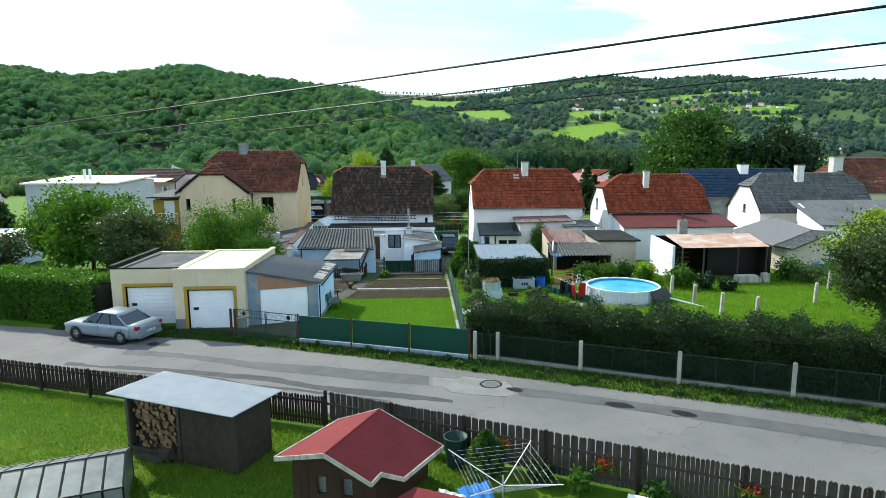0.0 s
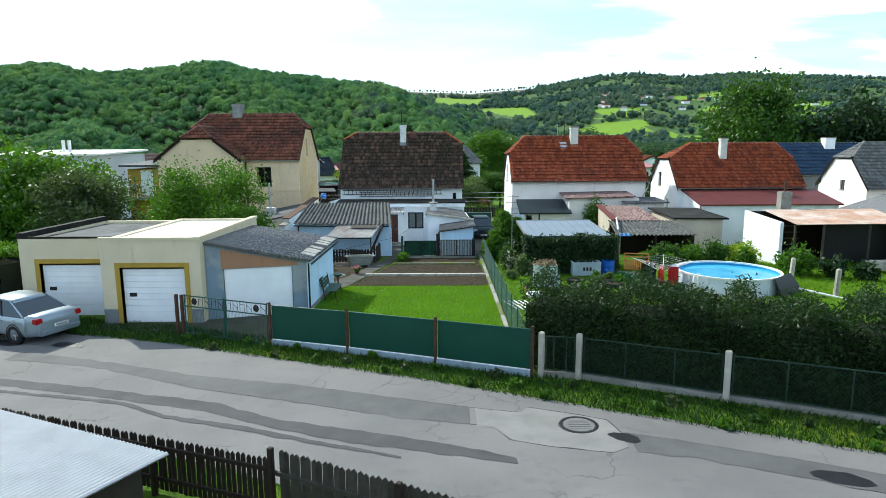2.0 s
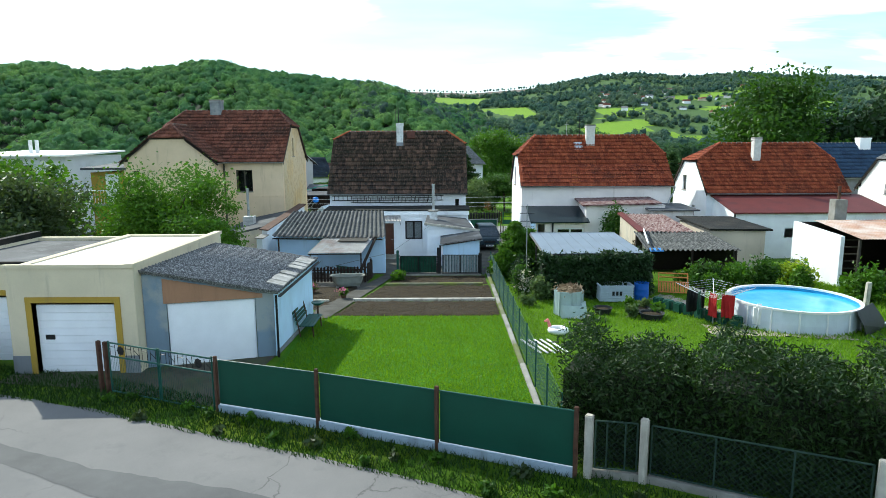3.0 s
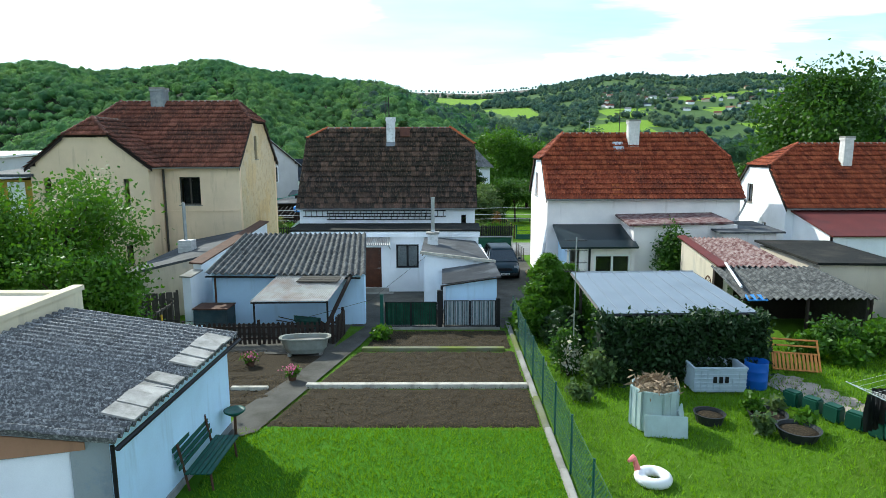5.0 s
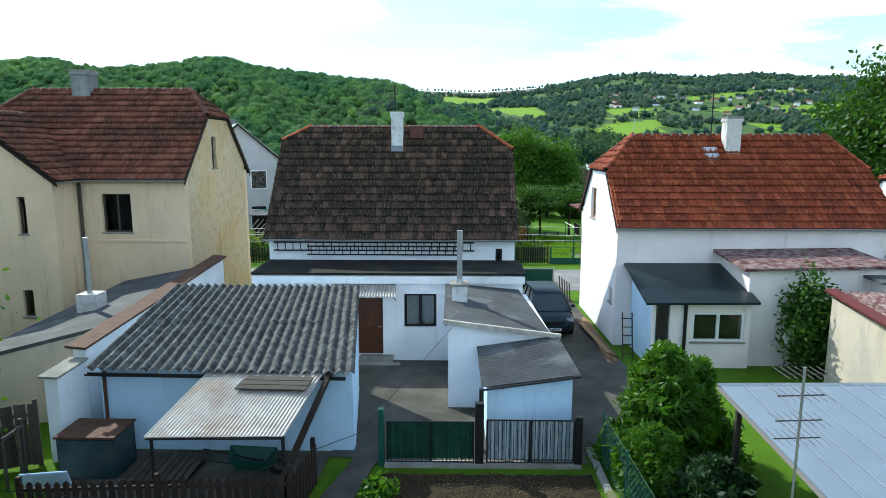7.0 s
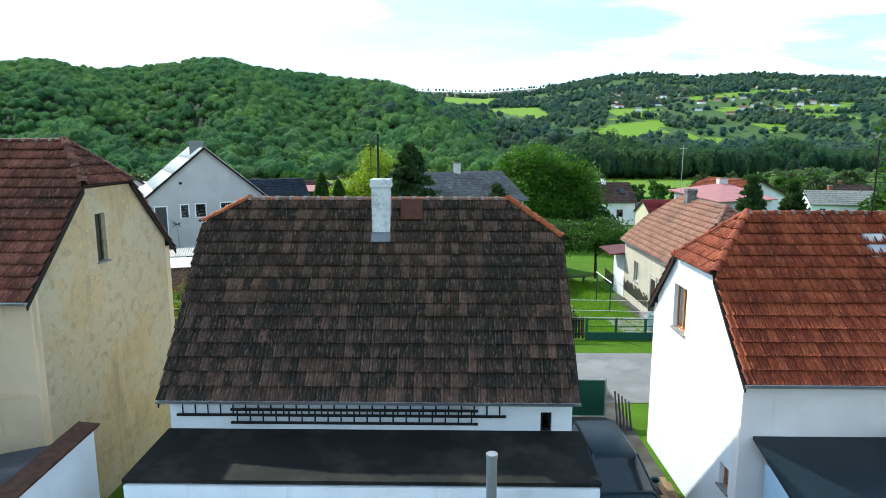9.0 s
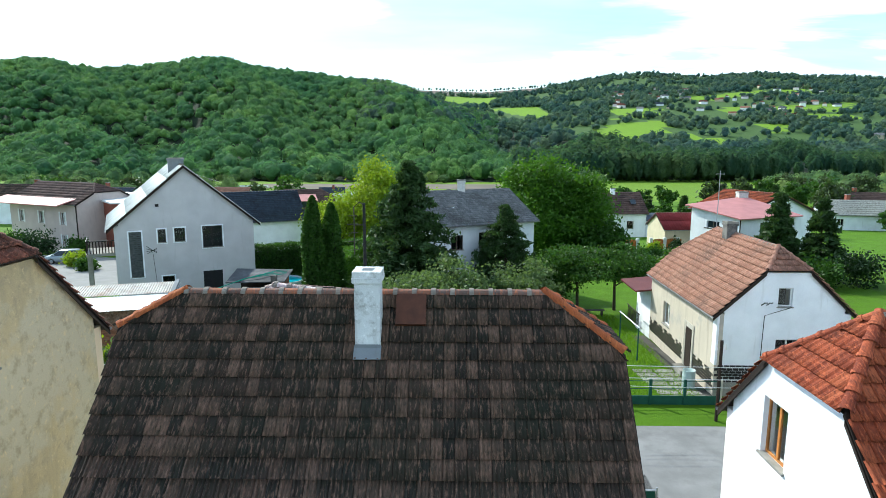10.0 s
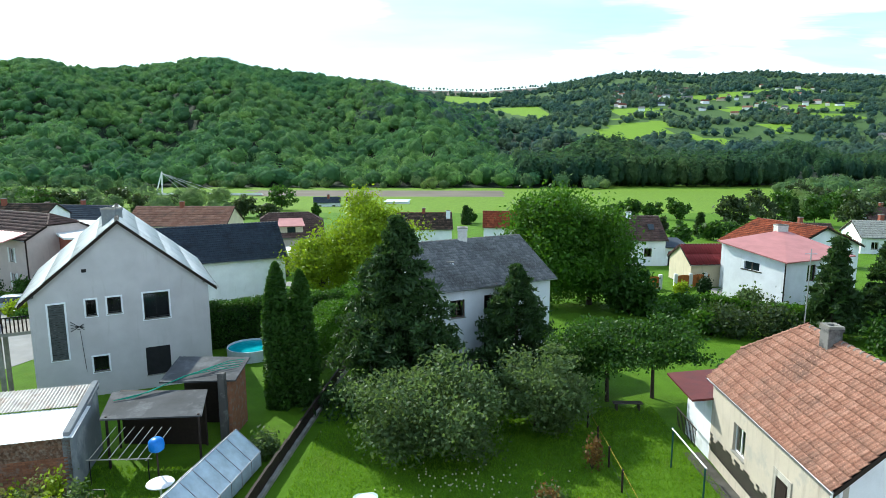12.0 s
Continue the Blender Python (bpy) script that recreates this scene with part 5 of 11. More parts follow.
def woodshed():
    ang = -23.5
    m = pose(-8.85, 19.02, gz(-7, 18.5), 0, 0, ang)
    t = thing("wood_shed", -8.85, 19.02, gz(-7, 18.5), "dark board wood shed with a corrugated sheet roof", "shed")
    W, D, H = 4.15, 1.55, 1.9
    part("side_board", moved(box(0, 0.04, 0, D, 0, H), m), OLDWOOD, t)
    part("side_board", moved(box(W - 0.04, W, 0.03, D, 0, H), m), SHEDBOARD, t)
    part("back_board", moved(box(0.04, W - 0.04, D - 0.04, D, 0, H), m), SHEDBOARD, t)
    for i in range(8):
        part("front_board", moved(box(2.15 + i * 0.255, 2.15 + i * 0.255 + 0.25, -0.02 - 0.004 * (i % 2), 0.015, 0.02, H), m), SHEDBOARD, t)
    part("divider", moved(box(2.1, 2.14, 0.02, D - 0.05, 0, H), m), SHEDBOARD, t)
    part("floor_board", moved(box(0.04, 2.1, 0, D - 0.05, 0.05, 0.16), m), OLDWOOD, t)
    part("kerb_board", moved(box(0.0, 2.12, -0.05, -0.01, 0.02, 0.22), m), OLDWOOD, t)
    for x in (0.06, 2.06):
        part("post", moved(box(x - 0.05, x + 0.05, -0.04, 0.05, 0, H), m), OLDWOOD, t)
    v, f, n = [], [], 360
    for i in range(n + 1):
        x = -0.25 + (W + 0.55) * i / n
        z = 0.016 * math.sin(i * math.pi / 3)
        v += [(x, -0.45, H + 0.10 + z), (x, D + 0.25, H + 0.02 + z)]
    f = [(2 * i, 2 * i + 2, 2 * i + 3, 2 * i + 1) for i in range(n)]
    bot = [(x, y, z - 0.012) for x, y, z in v]
    k = len(v)
    f2 = f + [tuple(q + k for q in fc)[::-1] for fc in f] + [(2 * i, k + 2 * i, k + 2 * i + 2, 2 * i + 2) for i in range(n)]
    part("roof_sheet", moved((v + bot, f2), m), TIN, t, "pale corrugated metal sheet")
    rng = random.Random(3)
    meshes = [mesh_of("log", log_end(r, 0.9, rng), WOODEND) for r in (0.06, 0.07, 0.075, 0.08, 0.09, 0.10, 0.105, 0.115)]
    for me in meshes:
        me.materials.append(BARK)
        for f in list(me.polygons)[2:]:
            f.material_index = 1
    z, row = 0.22, 0
    stack = thing("firewood_stack", *(m @ Vector((1, 0.1, 0.16))), "stacked split firewood filling the open bay", "firewood")
    while z < H - 0.12:
        x = 0.18 + (row % 2) * 0.07
        while x < 2.0:
            k = rng.choice(meshes)
            piece("log", k, m @ pose(x, 0.16 + rng.uniform(-0.05, 0.12), z + rng.uniform(-0.02, 0.02), rng.uniform(-3, 3), rng.uniform(0, 360), rng.uniform(-3, 3)), stack)
            x += rng.uniform(0.13, 0.18)
        z += 0.135
        row += 1
    part("loose_board", moved(join(bevelled(0.6, 1.6, -0.32, -0.12, 0.0, 0.14, 0.01), bevelled(1.45, 1.85, -0.30, -0.05, 0.14, 0.42, 0.02)), m), OLDWOOD, t)


woodshed()


def red_shed():
    """A brown garden house under a lopsided gabled roof of red felt with white edge boards."""
    z0 = gz(-1.5, 16)
    t = thing("garden_house", -3.2, 15.4, z0, "brown wooden garden house with red felt roof", "shed")
    rf, rb, re = Vector((-2.05, 14.2, 2.84)), Vector((-0.95, 16.74, 2.80)), Vector((0.78, 16.99, 1.57))
    lf, lb = Vector((-3.48, 15.33, 2.2)), Vector((-2.14, 17.39, 2.24))
    nrm = (rb - rf).cross(re - rf)
    on = lambda x, y: Vector((x, y, rf.z - (nrm.x * (x - rf.x) + nrm.y * (y - rf.y)) / nrm.z))
    right = [rf, on(-1.0, 14.25), on(-0.80, 14.72), on(-0.26, 15.02), re, rb]
    left = [rf, rb, lb, lf]
    for q in (right, left):
        part("roof_slope", slab(q, 0.04), FELTRED, t)
    for a, b in ((rf, right[1]), (right[1], right[2]), (right[2], right[3]), (right[3], re), (re, rb), (rb, lb), (lb, lf), (lf, rf)):
        out = (b - a).cross(Vector((0, 0, 1))).normalized() * 0.03
        if out.dot((a + b) / 2 - Vector((-1.3, 15.9, 2.3))) < 0:
            out = -out
        low, p, q = Vector((0, 0, -0.12)), a + Vector((0, 0, 0.015)), b + Vector((0, 0, 0.015))
        part("edge_board", ([tuple(k) for k in (p, q, q + low, p + low, p + out, q + out, q + out + low, p + out + low)],
                            [(0, 1, 2, 3), (4, 7, 6, 5), (0, 4, 5, 1), (3, 2, 6, 7), (0, 3, 7, 4), (1, 5, 6, 2)]), PALECONC, t, "white edge board")
    part("ridge_strip", rod(rf, rb, 0.03, n=6), FELTRED, t)
    # walls under the roof, boarded, with two small windows in the front
    p1, p2, p3, p4 = Vector((-3.1, 15.5, 0)), Vector((-0.95, 14.95, 0)), Vector((0.35, 16.85, 0)), Vector((-1.75, 17.1, 0))
    front, L = p2 - p1, (p2 - p1).length
    holes = [(0.62, 0.94, 0.42 + z0, 0.98 + z0), (1.32, 1.64, 0.42 + z0, 0.98 + z0)]
    part("front_wall", wall(p1, front, [(0, z0), (L, z0), (L, 1.98), (0.95, 2.55), (0, 2.18)], holes, 0.06), PLANK, t)
    for q in holes:
        window(t, p1, front, q, PLANK, 1, back=0.02, bar=0.04, sill=None, curtain=CURTAIN)
    part("side_wall", wall(p2, p3 - p2, [(0, z0), ((p3 - p2).length, z0), ((p3 - p2).length, 1.62), (0, 1.9)], (), 0.06), PLANK, t)
    part("back_wall", wall(p3, p4 - p3, [(0, z0), ((p4 - p3).length, z0), ((p4 - p3).length, 2.2), (0, 1.6)], (), 0.06), PLANK, t)
    part("side_wall", wall(p4, p1 - p4, [(0, z0), ((p1 - p4).length, z0), ((p1 - p4).length, 2.15), (0, 2.2)], (), 0.06), PLANK, t)
    fm = frame_of(p1, front)
    for i in range(10):
        u = 0.02 + i * 0.215
        if any(u < h1 and u + 0.2 > h0 for h0, h1, _, _ in holes):
            continue
        part("board", moved(box(u, u + 0.205, 0.004, 0.02, z0 + 0.02, 2.0 if u < 1.6 else 1.9), fm), PLANK, t)
    part("porch_roof", slab([(-0.75, 14.3, 1.42), (0.02, 15.0, 1.5), (1.25, 14.45, 1.5), (0.6, 13.6, 1.36)], 0.05), FELTRED, t)
    for x, y in ((0.55, 13.75), (-0.6, 14.35), (1.1, 14.4)):
        part("porch_post", rod((x, y, gz(x, y)), (x, y, 1.36), 0.04), PLANK, t)


red_shed()


def rotary_dryer(x, y, h, r, label, tilt=0, mat=WHITEPVC):
    z = gz(x, y)
    t = thing("rotary_dryer", x, y, z, label, "clothes dryer")
    part("pole", rod((x, y, z), (x, y, z + h), 0.025), STEEL, t)
    ends = []
    for i in range(4):
        a = math.radians(45 + 90 * i + tilt)
        e = (x + r * math.cos(a), y + r * math.sin(a), z + h + 0.25)
        ends.append(Vector(e))
        part("arm", rod((x, y, z + h * 0.72), e, 0.012), mat, t)
    hub = Vector((x, y, z + h * 0.72))
    for k in range(3, 10):
        q = k / 9.5
        ring = [hub.lerp(e, q) for e in ends]
        part("line", pipe([tuple(p) for p in ring + ring[:1]], 0.0028, 4), WHITEPVC, t)
    return t


rotary_dryer(2.2, 15.0, 0.95, 1.6, "white rotary clothes dryer with blue laundry", 10)
BLUECLOTH = surface("blue_cloth", (0.06, 0.25, 0.62), 0.85, 0, scale=6, var=0.3, bump=0.2)


def cloth(name, x, y, z, w, h, ang, mat, label, drape=0.12, lean=0):
    n, v, f = 10, [], []
    for j in range(5):
        for i in range(n + 1):
            v.append((w * (i / n - 0.5), drape * math.sin(i * 1.9 + j * 0.8) * (0.4 + j / 4), -h * j / 4))
    f = [(j * (n + 1) + i, j * (n + 1) + i + 1, (j + 1) * (n + 1) + i + 1, (j + 1) * (n + 1) + i) for j in range(4) for i in range(n)]
    k = len(v)
    v2 = [(a, b + 0.012, c) for a, b, c in v]
    ob = part(name, moved((v + v2, f + [tuple(q + k for q in fc)[::-1] for fc in f]), pose(x, y, z, lean, 0, ang)), mat, smooth=True)
    return tagged(ob, label, "laundry")


cloth("laundry", 1.5, 15.6, gz(1.5, 15.6) + 0.4, 0.9, 0.8, 20, BLUECLOTH, "blue cloth heaped by the dryer", 0.12, -65)
cloth("laundry", 0.95, 15.2, gz(1, 15.2) + 0.45, 0.75, 0.6, -30, WHITEPVC, "white cloth heaped by the dryer", 0.08, -60)
bin_z = gz(1.35, 17.2)
TEALBIN = surface("dark_green_plastic", (0.012, 0.045, 0.036), 0.5, 0, scale=3, var=0.2, bump=0.03)
tb = thing("rain_barrel", 1.1, 17.3, bin_z, "open dark green rain barrel", "barrel")
part("body", moved(lathe([(0.25, 0), (0.30, 0.3), (0.33, 0.85), (0.36, 0.9), (0.32, 0.9), (0.28, 0.3), (0.02, 0.25)], 22), Matrix.Translation((1.15, 17.35, bin_z))), TEALBIN, tb, smooth=True)
column(1.95, 16.7, 1.3, 0.45, "small green garden conifer", LEAF, 2200, 7, leaf=0.08)
FLOWERRED = leafy("red_flowers", (0.42, 0.05, 0.04), 0.5)
FLOWERPINK = leafy("pink_flowers", (0.55, 0.16, 0.36), 0.4)
FLOWERWHITE = leafy("white_flowers", (0.7, 0.66, 0.6), 0.2)
FLOWERYELLOW = leafy("yellow_flowers", (0.55, 0.5, 0.08), 0.4)


def flower_pot(x, y, z, label, bloom, r=0.2, h=0.35, pot=True, n=260, seed=1):
    rng = np.random.default_rng(seed)
    t = thing("flower_pot", x, y, z, label, "flowers")
    part("pot", moved(lathe([(0.02, 0), (r * 0.55, 0), (r * 0.72, h * 0.55), (r * 0.78, h * 0.6), (r * 0.66, h * 0.6), (r * 0.5, h * 0.5), (0.01, h * 0.5)], 14), Matrix.Translation((x, y, z))), RUST, t)
    p = rng.normal(0, 1, (n, 3)) * (r * 0.5, r * 0.5, h * 0.2) + (x, y, z + h * 0.85)
    part("leaves", np_mesh("leaves", *leaf_quads(p, 0.07, rng), LEAFBRIGHT), None, t)
    p = rng.normal(0, 1, (n, 3)) * (r * 0.5, r * 0.5, h * 0.16) + (x, y, z + h * 1.05)
    part("blossom", np_mesh("blossom", *leaf_quads(p, 0.05, rng, 1.0), bloom), None, t)
    return t


for i, (s, b) in enumerate(((0.30, FLOWERRED), (0.445, FLOWERRED), (0.62, FLOWERRED), (0.80, FLOWERYELLOW), (0.93, FLOWERRED))):
    p = Vector((-2.9, 20.1)).lerp(Vector((14.5, 10.9)), s)
    z = gz(p.x, p.y)
    flower_pot(p.x + 0.12, p.y - 0.25, z + 0.45, "hanging flower pot on the fence rail", b, 0.22, 0.32, seed=i)
tube = rod((5.4, 15.1, 0.88 + 0.12), (7.2, 14.2, 0.9 + 0.14), 0.11, n=12)
tagged(part("rolled_sheet", tube, WHITEPVC), "rolled pale plastic sheet lying on the grass", "roll")
for i, (x, y, r, m_) in enumerate(((3.4, 16.2, 0.4, LEAFDARK), (4.3, 15.7, 0.3, LEAFBRIGHT), (6.1, 14.9, 0.35, LEAF), (8.4, 13.7, 0.4, LEAFLIGHT), (1.7, 16.2, 0.3, LEAF))):
    bush(x, y, r, 0.6, "low garden plant by the fence", m_, 700, 0.09, 40 + i)


def frame_house(x0, y0, ang, W, L, h, ridge, label, name="greenhouse", glass=None, bars=7, z=None, steel=STEEL):
    """A glass house: low walls, bars and panes with a ridge along its length."""
    z = gz(x0, y0) if z is None else z
    m = pose(x0, y0, z, 0, 0, ang)
    t = thing(name, x0, y0, z, label, "greenhouse")
    glass = glass or GLASS
    for i in range(bars + 1):
        y = L * i / bars
        part("bar", moved(join(*[rod(a, b, 0.022, n=5) for a, b in (((0, y, 0), (0, y, h)), ((0, y, h), (W / 2, y, ridge)), ((W / 2, y, ridge), (W, y, h)), ((W, y, h), (W, y, 0)))]), m), steel, t)
        if i < bars:
            y2 = L * (i + 1) / bars - 0.03
            for q in ([(0, y + 0.03, h), (W / 2, y + 0.03, ridge), (W / 2, y2, ridge), (0, y2, h)], [(W, y + 0.03, h), (W / 2, y + 0.03, ridge), (W / 2, y2, ridge), (W, y2, h)]):
                part("pane", slab([m @ Vector(p) for p in q], 0.008), glass, t)
            for x in (0, W):
                part("side_pane", moved(box(x - 0.004, x + 0.004, y + 0.03, y2, 0.05, h - 0.02), m), glass, t)
    for x, zz in ((0, h), (W, h), (W / 2, ridge)):
        part("rail", moved(rod((x, 0, zz), (x, L, zz), 0.025, n=6), m), steel, t)
    for y in (0, L):
        part("end_pane", moved(([(0, y, 0.02), (W, y, 0.02), (W, y, h), (W / 2, y, ridge), (0, y, h), (0, y + 0.006, 0.02), (W, y + 0.006, 0.02), (W, y + 0.006, h), (W / 2, y + 0.006, ridge), (0, y + 0.006, h)],
                                [(0, 1, 2, 3, 4), (9, 8, 7, 6, 5)] + [(i, (i + 1) % 5, 5 + (i + 1) % 5, 5 + i) for i in range(5)]), m), glass, t)
    return t


MILKYBLUE = surface("blue_grey_glazing", (0.46, 0.56, 0.62), 0.2, 0, scale=2, var=0.25, bump=0.02, spec=0.5)
MILKYDARK = surface("old_glazing", (0.14, 0.161, 0.154), 0.35, 0, scale=2, var=0.4, bump=0.04, spec=0.5, stain=(0.231, 0.245, 0.238), amount=0.4)
frame_house(-7.3, 15.4, 110, 2.3, 5.6, 0.85, 1.25, "old greenhouse with grey glazing panels", glass=MILKYDARK, bars=12, steel=BLACK)
# three overhead wires
for a, b in (((-14, 14.14, 9.45), (13, -3.8, 10.96)), ((-14, 16.59, 9.47), (13, -2.63, 10.92)), ((-14, 15.0, 9.14), (13, 2.1, 11.11))):
    a, b = Vector(a), Vector(b)
    a -= (b - a) * 0.8
    pts = [tuple(a.lerp(b, i / 12)) for i in range(13)]
    tagged(part("overhead_wire", pipe(pts, 0.0065, 5), BLACK), "black overhead power wire", "wire", "overhead wires")

# ---- the lane: patches, manhole, kerb grass ----
PATCH = surface("dark_asphalt_patch", (0.101, 0.101, 0.101), 0.85, 0, scale=1.2, var=0.25, bump=0.3, fine=90)
PATCHDARK = surface("worn_dark_asphalt", (0.062, 0.062, 0.064), 0.85, 0, scale=1.4, var=0.3, bump=0.3, fine=90)
PATCHPALE = surface("pale_asphalt_patch", (0.213, 0.207, 0.198), 0.9, 0, scale=1.6, var=0.2, bump=0.3, fine=80)
WET = surface("oil_stained_asphalt", (0.021, 0.0216, 0.0228), 0.35, 0, scale=3, var=0.4, bump=0.2, fine=90)


def lane_patch(x0, x1, lo, hi, mat, label, lift=0.036, wob=0.12, seed=1):
    v, f, n = [], [], max(4, int((x1 - x0) / 0.35))
    for i in range(n + 1):
        x = x0 + (x1 - x0) * i / n
        end = min(1, 4.0 * min(i, n - i) / n + 0.35)
        mid = (lo + hi) / 2
        for k in range(3):
            o = mid + (hi - lo) / 2 * (k - 1) * end + (wob * noise.noise((x * 1.3, seed * 3.0, k)) if k != 1 else 0)
            y = lane_y(x) + o
            v.append((x, y, gz(x, y) + lift))
    f = [(3 * i + k, 3 * i + 3 + k, 3 * i + 4 + k, 3 * i + 1 + k) for i in range(n) for k in range(2)]
    return tagged(part("asphalt_patch", (v, f), mat), label, "road patch", kind="structure")




def lane_band(upper, lower, mat, label, lift=0.036, seed=1):
    """A repair between two lines of (x, offset from the lane's middle), with frayed edges."""
    x0, x1 = max(upper[0][0], lower[0][0]), min(upper[-1][0], lower[-1][0])
    n, v = max(6, int((x1 - x0) / 0.12)), []
    for i in range(n + 1):
        x = x0 + (x1 - x0) * i / n
        for line, k in ((lower, 0), (upper, 1)):
            o = float(np.interp(x, *zip(*line))) + 0.07 * noise.noise((x * 2.2, seed * 3.0, k)) + 0.03 * noise.noise((x * 8, seed * 3.0, k))
            y = lane_y(x) + o
            v.append((x, y, gz(x, y) + lift))
    return tagged(part("asphalt_patch", (v, [(2 * i, 2 * i + 2, 2 * i + 3, 2 * i + 1) for i in range(n)]), mat), label, "road patch", kind="structure")


lane_band([(-14, 0.0), (-7.4, -0.15), (-4.2, 0.33), (-1.3, 0.54), (0.45, 0.72)], [(-14, -0.75), (-11, -0.6), (-7, -1.0), (-3.9, -0.8), (-1.2, -0.66), (0.45, -0.28)], PATCH, "darker repaired strip along the lane", seed=2)
lane_band([(3.75, 0.9), (5.2, 1.0), (7, 1.05), (14.5, 1.0)], [(3.75, -0.05), (4.9, 0.2), (8, 0.15), (14.5, 0.1)], PATCH, "darker repaired strip along the lane", seed=3)
lane_band([(-16, -2.2), (-11.7, -2.1), (-8.2, -1.9), (-5.9, -1.6), (-4.2, -1.92), (-2.3, -1.75), (0, -1.5), (1.3, -1.5)], [(-16, -2.6), (-11.3, -2.6), (-7.9, -2.4), (-5.9, -2.2), (-4.1, -2.4), (-2.2, -2.4), (0, -2.0), (1.3, -1.75)], PATCHDARK, "dark worn strip along the lane", seed=4)
lane_band([(-14, -2.95), (-11, -2.8), (-8.3, -2.5), (-6.8, -2.78), (-4.7, -2.55), (-3.1, -2.6), (-1.0, -2.5)], [(-14, -3.1), (-11, -2.96), (-8.3, -2.68), (-6.8, -2.95), (-4.7, -2.8), (-3.1, -2.78), (-1.0, -2.6)], PATCHDARK, "thin dark repair along the lane", 0.038, seed=5)
lane_band([(0.6, 0.72), (1.66, 0.95), (1.83, 1.38), (2.94, 1.45), (3.5, 1.42), (3.62, 1.0)], [(0.6, -0.3), (0.99, -0.2), (1.25, -0.68), (2.04, -0.62), (3.24, -0.32), (3.62, 0.1)], PATCHPALE, "pale concrete-like patch round the manhole", seed=6)
lane_patch(-13.4, -12.2, 0.7, 1.25, WET, "dark oil stain on the lane", 0.041, 0.2, seed=6)
lane_patch(3.35, 3.95, 0.35, 0.85, WET, "dark wet hollow beside the manhole", 0.041, 0.2, seed=7)
lane_patch(6.6, 7.5, 0.2, 0.7, WET, "dark stain on the lane", 0.041, 0.2, seed=8)
lane_patch(8.6, 9.3, 0.3, 0.7, WET, "dark stain on the lane", 0.041, 0.2, seed=9)
lane_patch(-17.5, -14.5, 0.4, 0.9, WET, "dark stain on the lane", 0.041, 0.2, seed=10)
# tar seams
for k, pts in enumerate((((-1.3, 0.55), (0.47, 0.74), (1.66, 0.97), (1.83, 1.4), (2.94, 1.48), (3.55, 1.45), (3.68, 0.82), (4.6, 0.95), (7, 1.06)), ((0.31, -0.28), (0.99, -0.16), (1.25, -0.68), (2.04, -0.62), (3.24, -0.32)), ((-9, -0.75), (-6.5, -0.95), (-4, -0.75), (-2, -0.7)))):
    w = [(x, lane_y(x) + o, gz(x, lane_y(x) + o) + 0.03) for x, o in pts]
    tagged(part("tar_seam", pipe([(a, b, c - 0.008) for a, b, c in w], 0.016, 5), WET), "thin tar seam across the asphalt", "road seam", kind="structure")
mh = thing("manhole", 2.85, 23.6, gz(3, 23.45), "round manhole cover set in a concrete ring", "manhole")
part("ring", moved(lathe([(0.36, 0.0), (0.36, 0.045), (0.43, 0.045), (0.45, 0.02)], 28), Matrix.Translation((2.85, 23.6, gz(3, 23.45)))), WET, mh)
part("cover", moved(join(lathe([(0.0, 0.05), (0.34, 0.05), (0.355, 0.035)], 28), *[box(-0.24, 0.24, -0.2 + k * 0.09, -0.17 + k * 0.09, 0.045, 0.056) for k in range(5)]), Matrix.Translation((2.85, 23.6, gz(3, 23.45)))), ASPHALT, mh)


def verge(lo, hi, x0, x1):
    def where(rng, n):
        x = rng.uniform(x0, x1, n)
        k = np.interp(x, LANE_X, LANE_Y)
        return np.stack([x, k + lo + (hi - lo) * rng.uniform(0, 1, n)], -1)
    return where


blades("verge_grass", "ragged grass verge along the lane", verge(2.0, 4.0, -20, 16), 26000, 0.13, 11, BLADEDARK)
tagged(part("verge", strip(-60, 40, 2.1, 4.3, 0.012), ROUGHGRASS, smooth=True), "dark rough verge along the lane", "verge", kind="structure")
blades("verge_grass", "ragged grass verge along the lane", verge(-5.6, -4.4, -18, 14), 9000, 0.10, 12)
blades("lawn_grass", "mown grass of the garden lawn", lambda r, n: np.stack([r.uniform(-5.2, 2.0, n), r.uniform(29.5, 39.5, n)], -1), 34000, 0.07, 13, BLADELAWN)
blades("lawn_grass", "grass of the neighbouring garden", lambda r, n: np.stack([r.uniform(2.3, 10.5, n), r.uniform(29.5, 47, n)], -1), 30000, 0.09, 14, BLADELAWN)
blades("lawn_grass", "grass round the wood shed", lambda r, n: (lambda x: np.stack([x, np.interp(x, [-32, -17.4, -2.9, 2], [30.6, 25.5, 19.6, 17.2]) - 15 * r.uniform(0, 1, n) ** 1.3], -1))(r.uniform(-30, 2, n)), 110000, 0.09, 15, BLADELIGHT, 0.017)
blades("lawn_grass", "grass of the open garden beyond the pool", lambda r, n: np.stack([r.uniform(10.5, 36, n), r.uniform(27, 46, n)], -1), 80000, 0.11, 18, BLADELAWN, 0.02)
for i in range(34):
    x = -9 + i * 0.72
    bush(x + 0.2 * math.sin(i * 5), lane_y(x) + 2.75 + 0.55 * math.sin(i * 2.3), 0.16 + 0.06 * math.sin(i), 0.22, "low weed in the verge", (LEAFBRIGHT, LEAF, LEAFSAGE)[i % 3], 120, 0.08, 60 + i, name="weed", group="verge weeds")


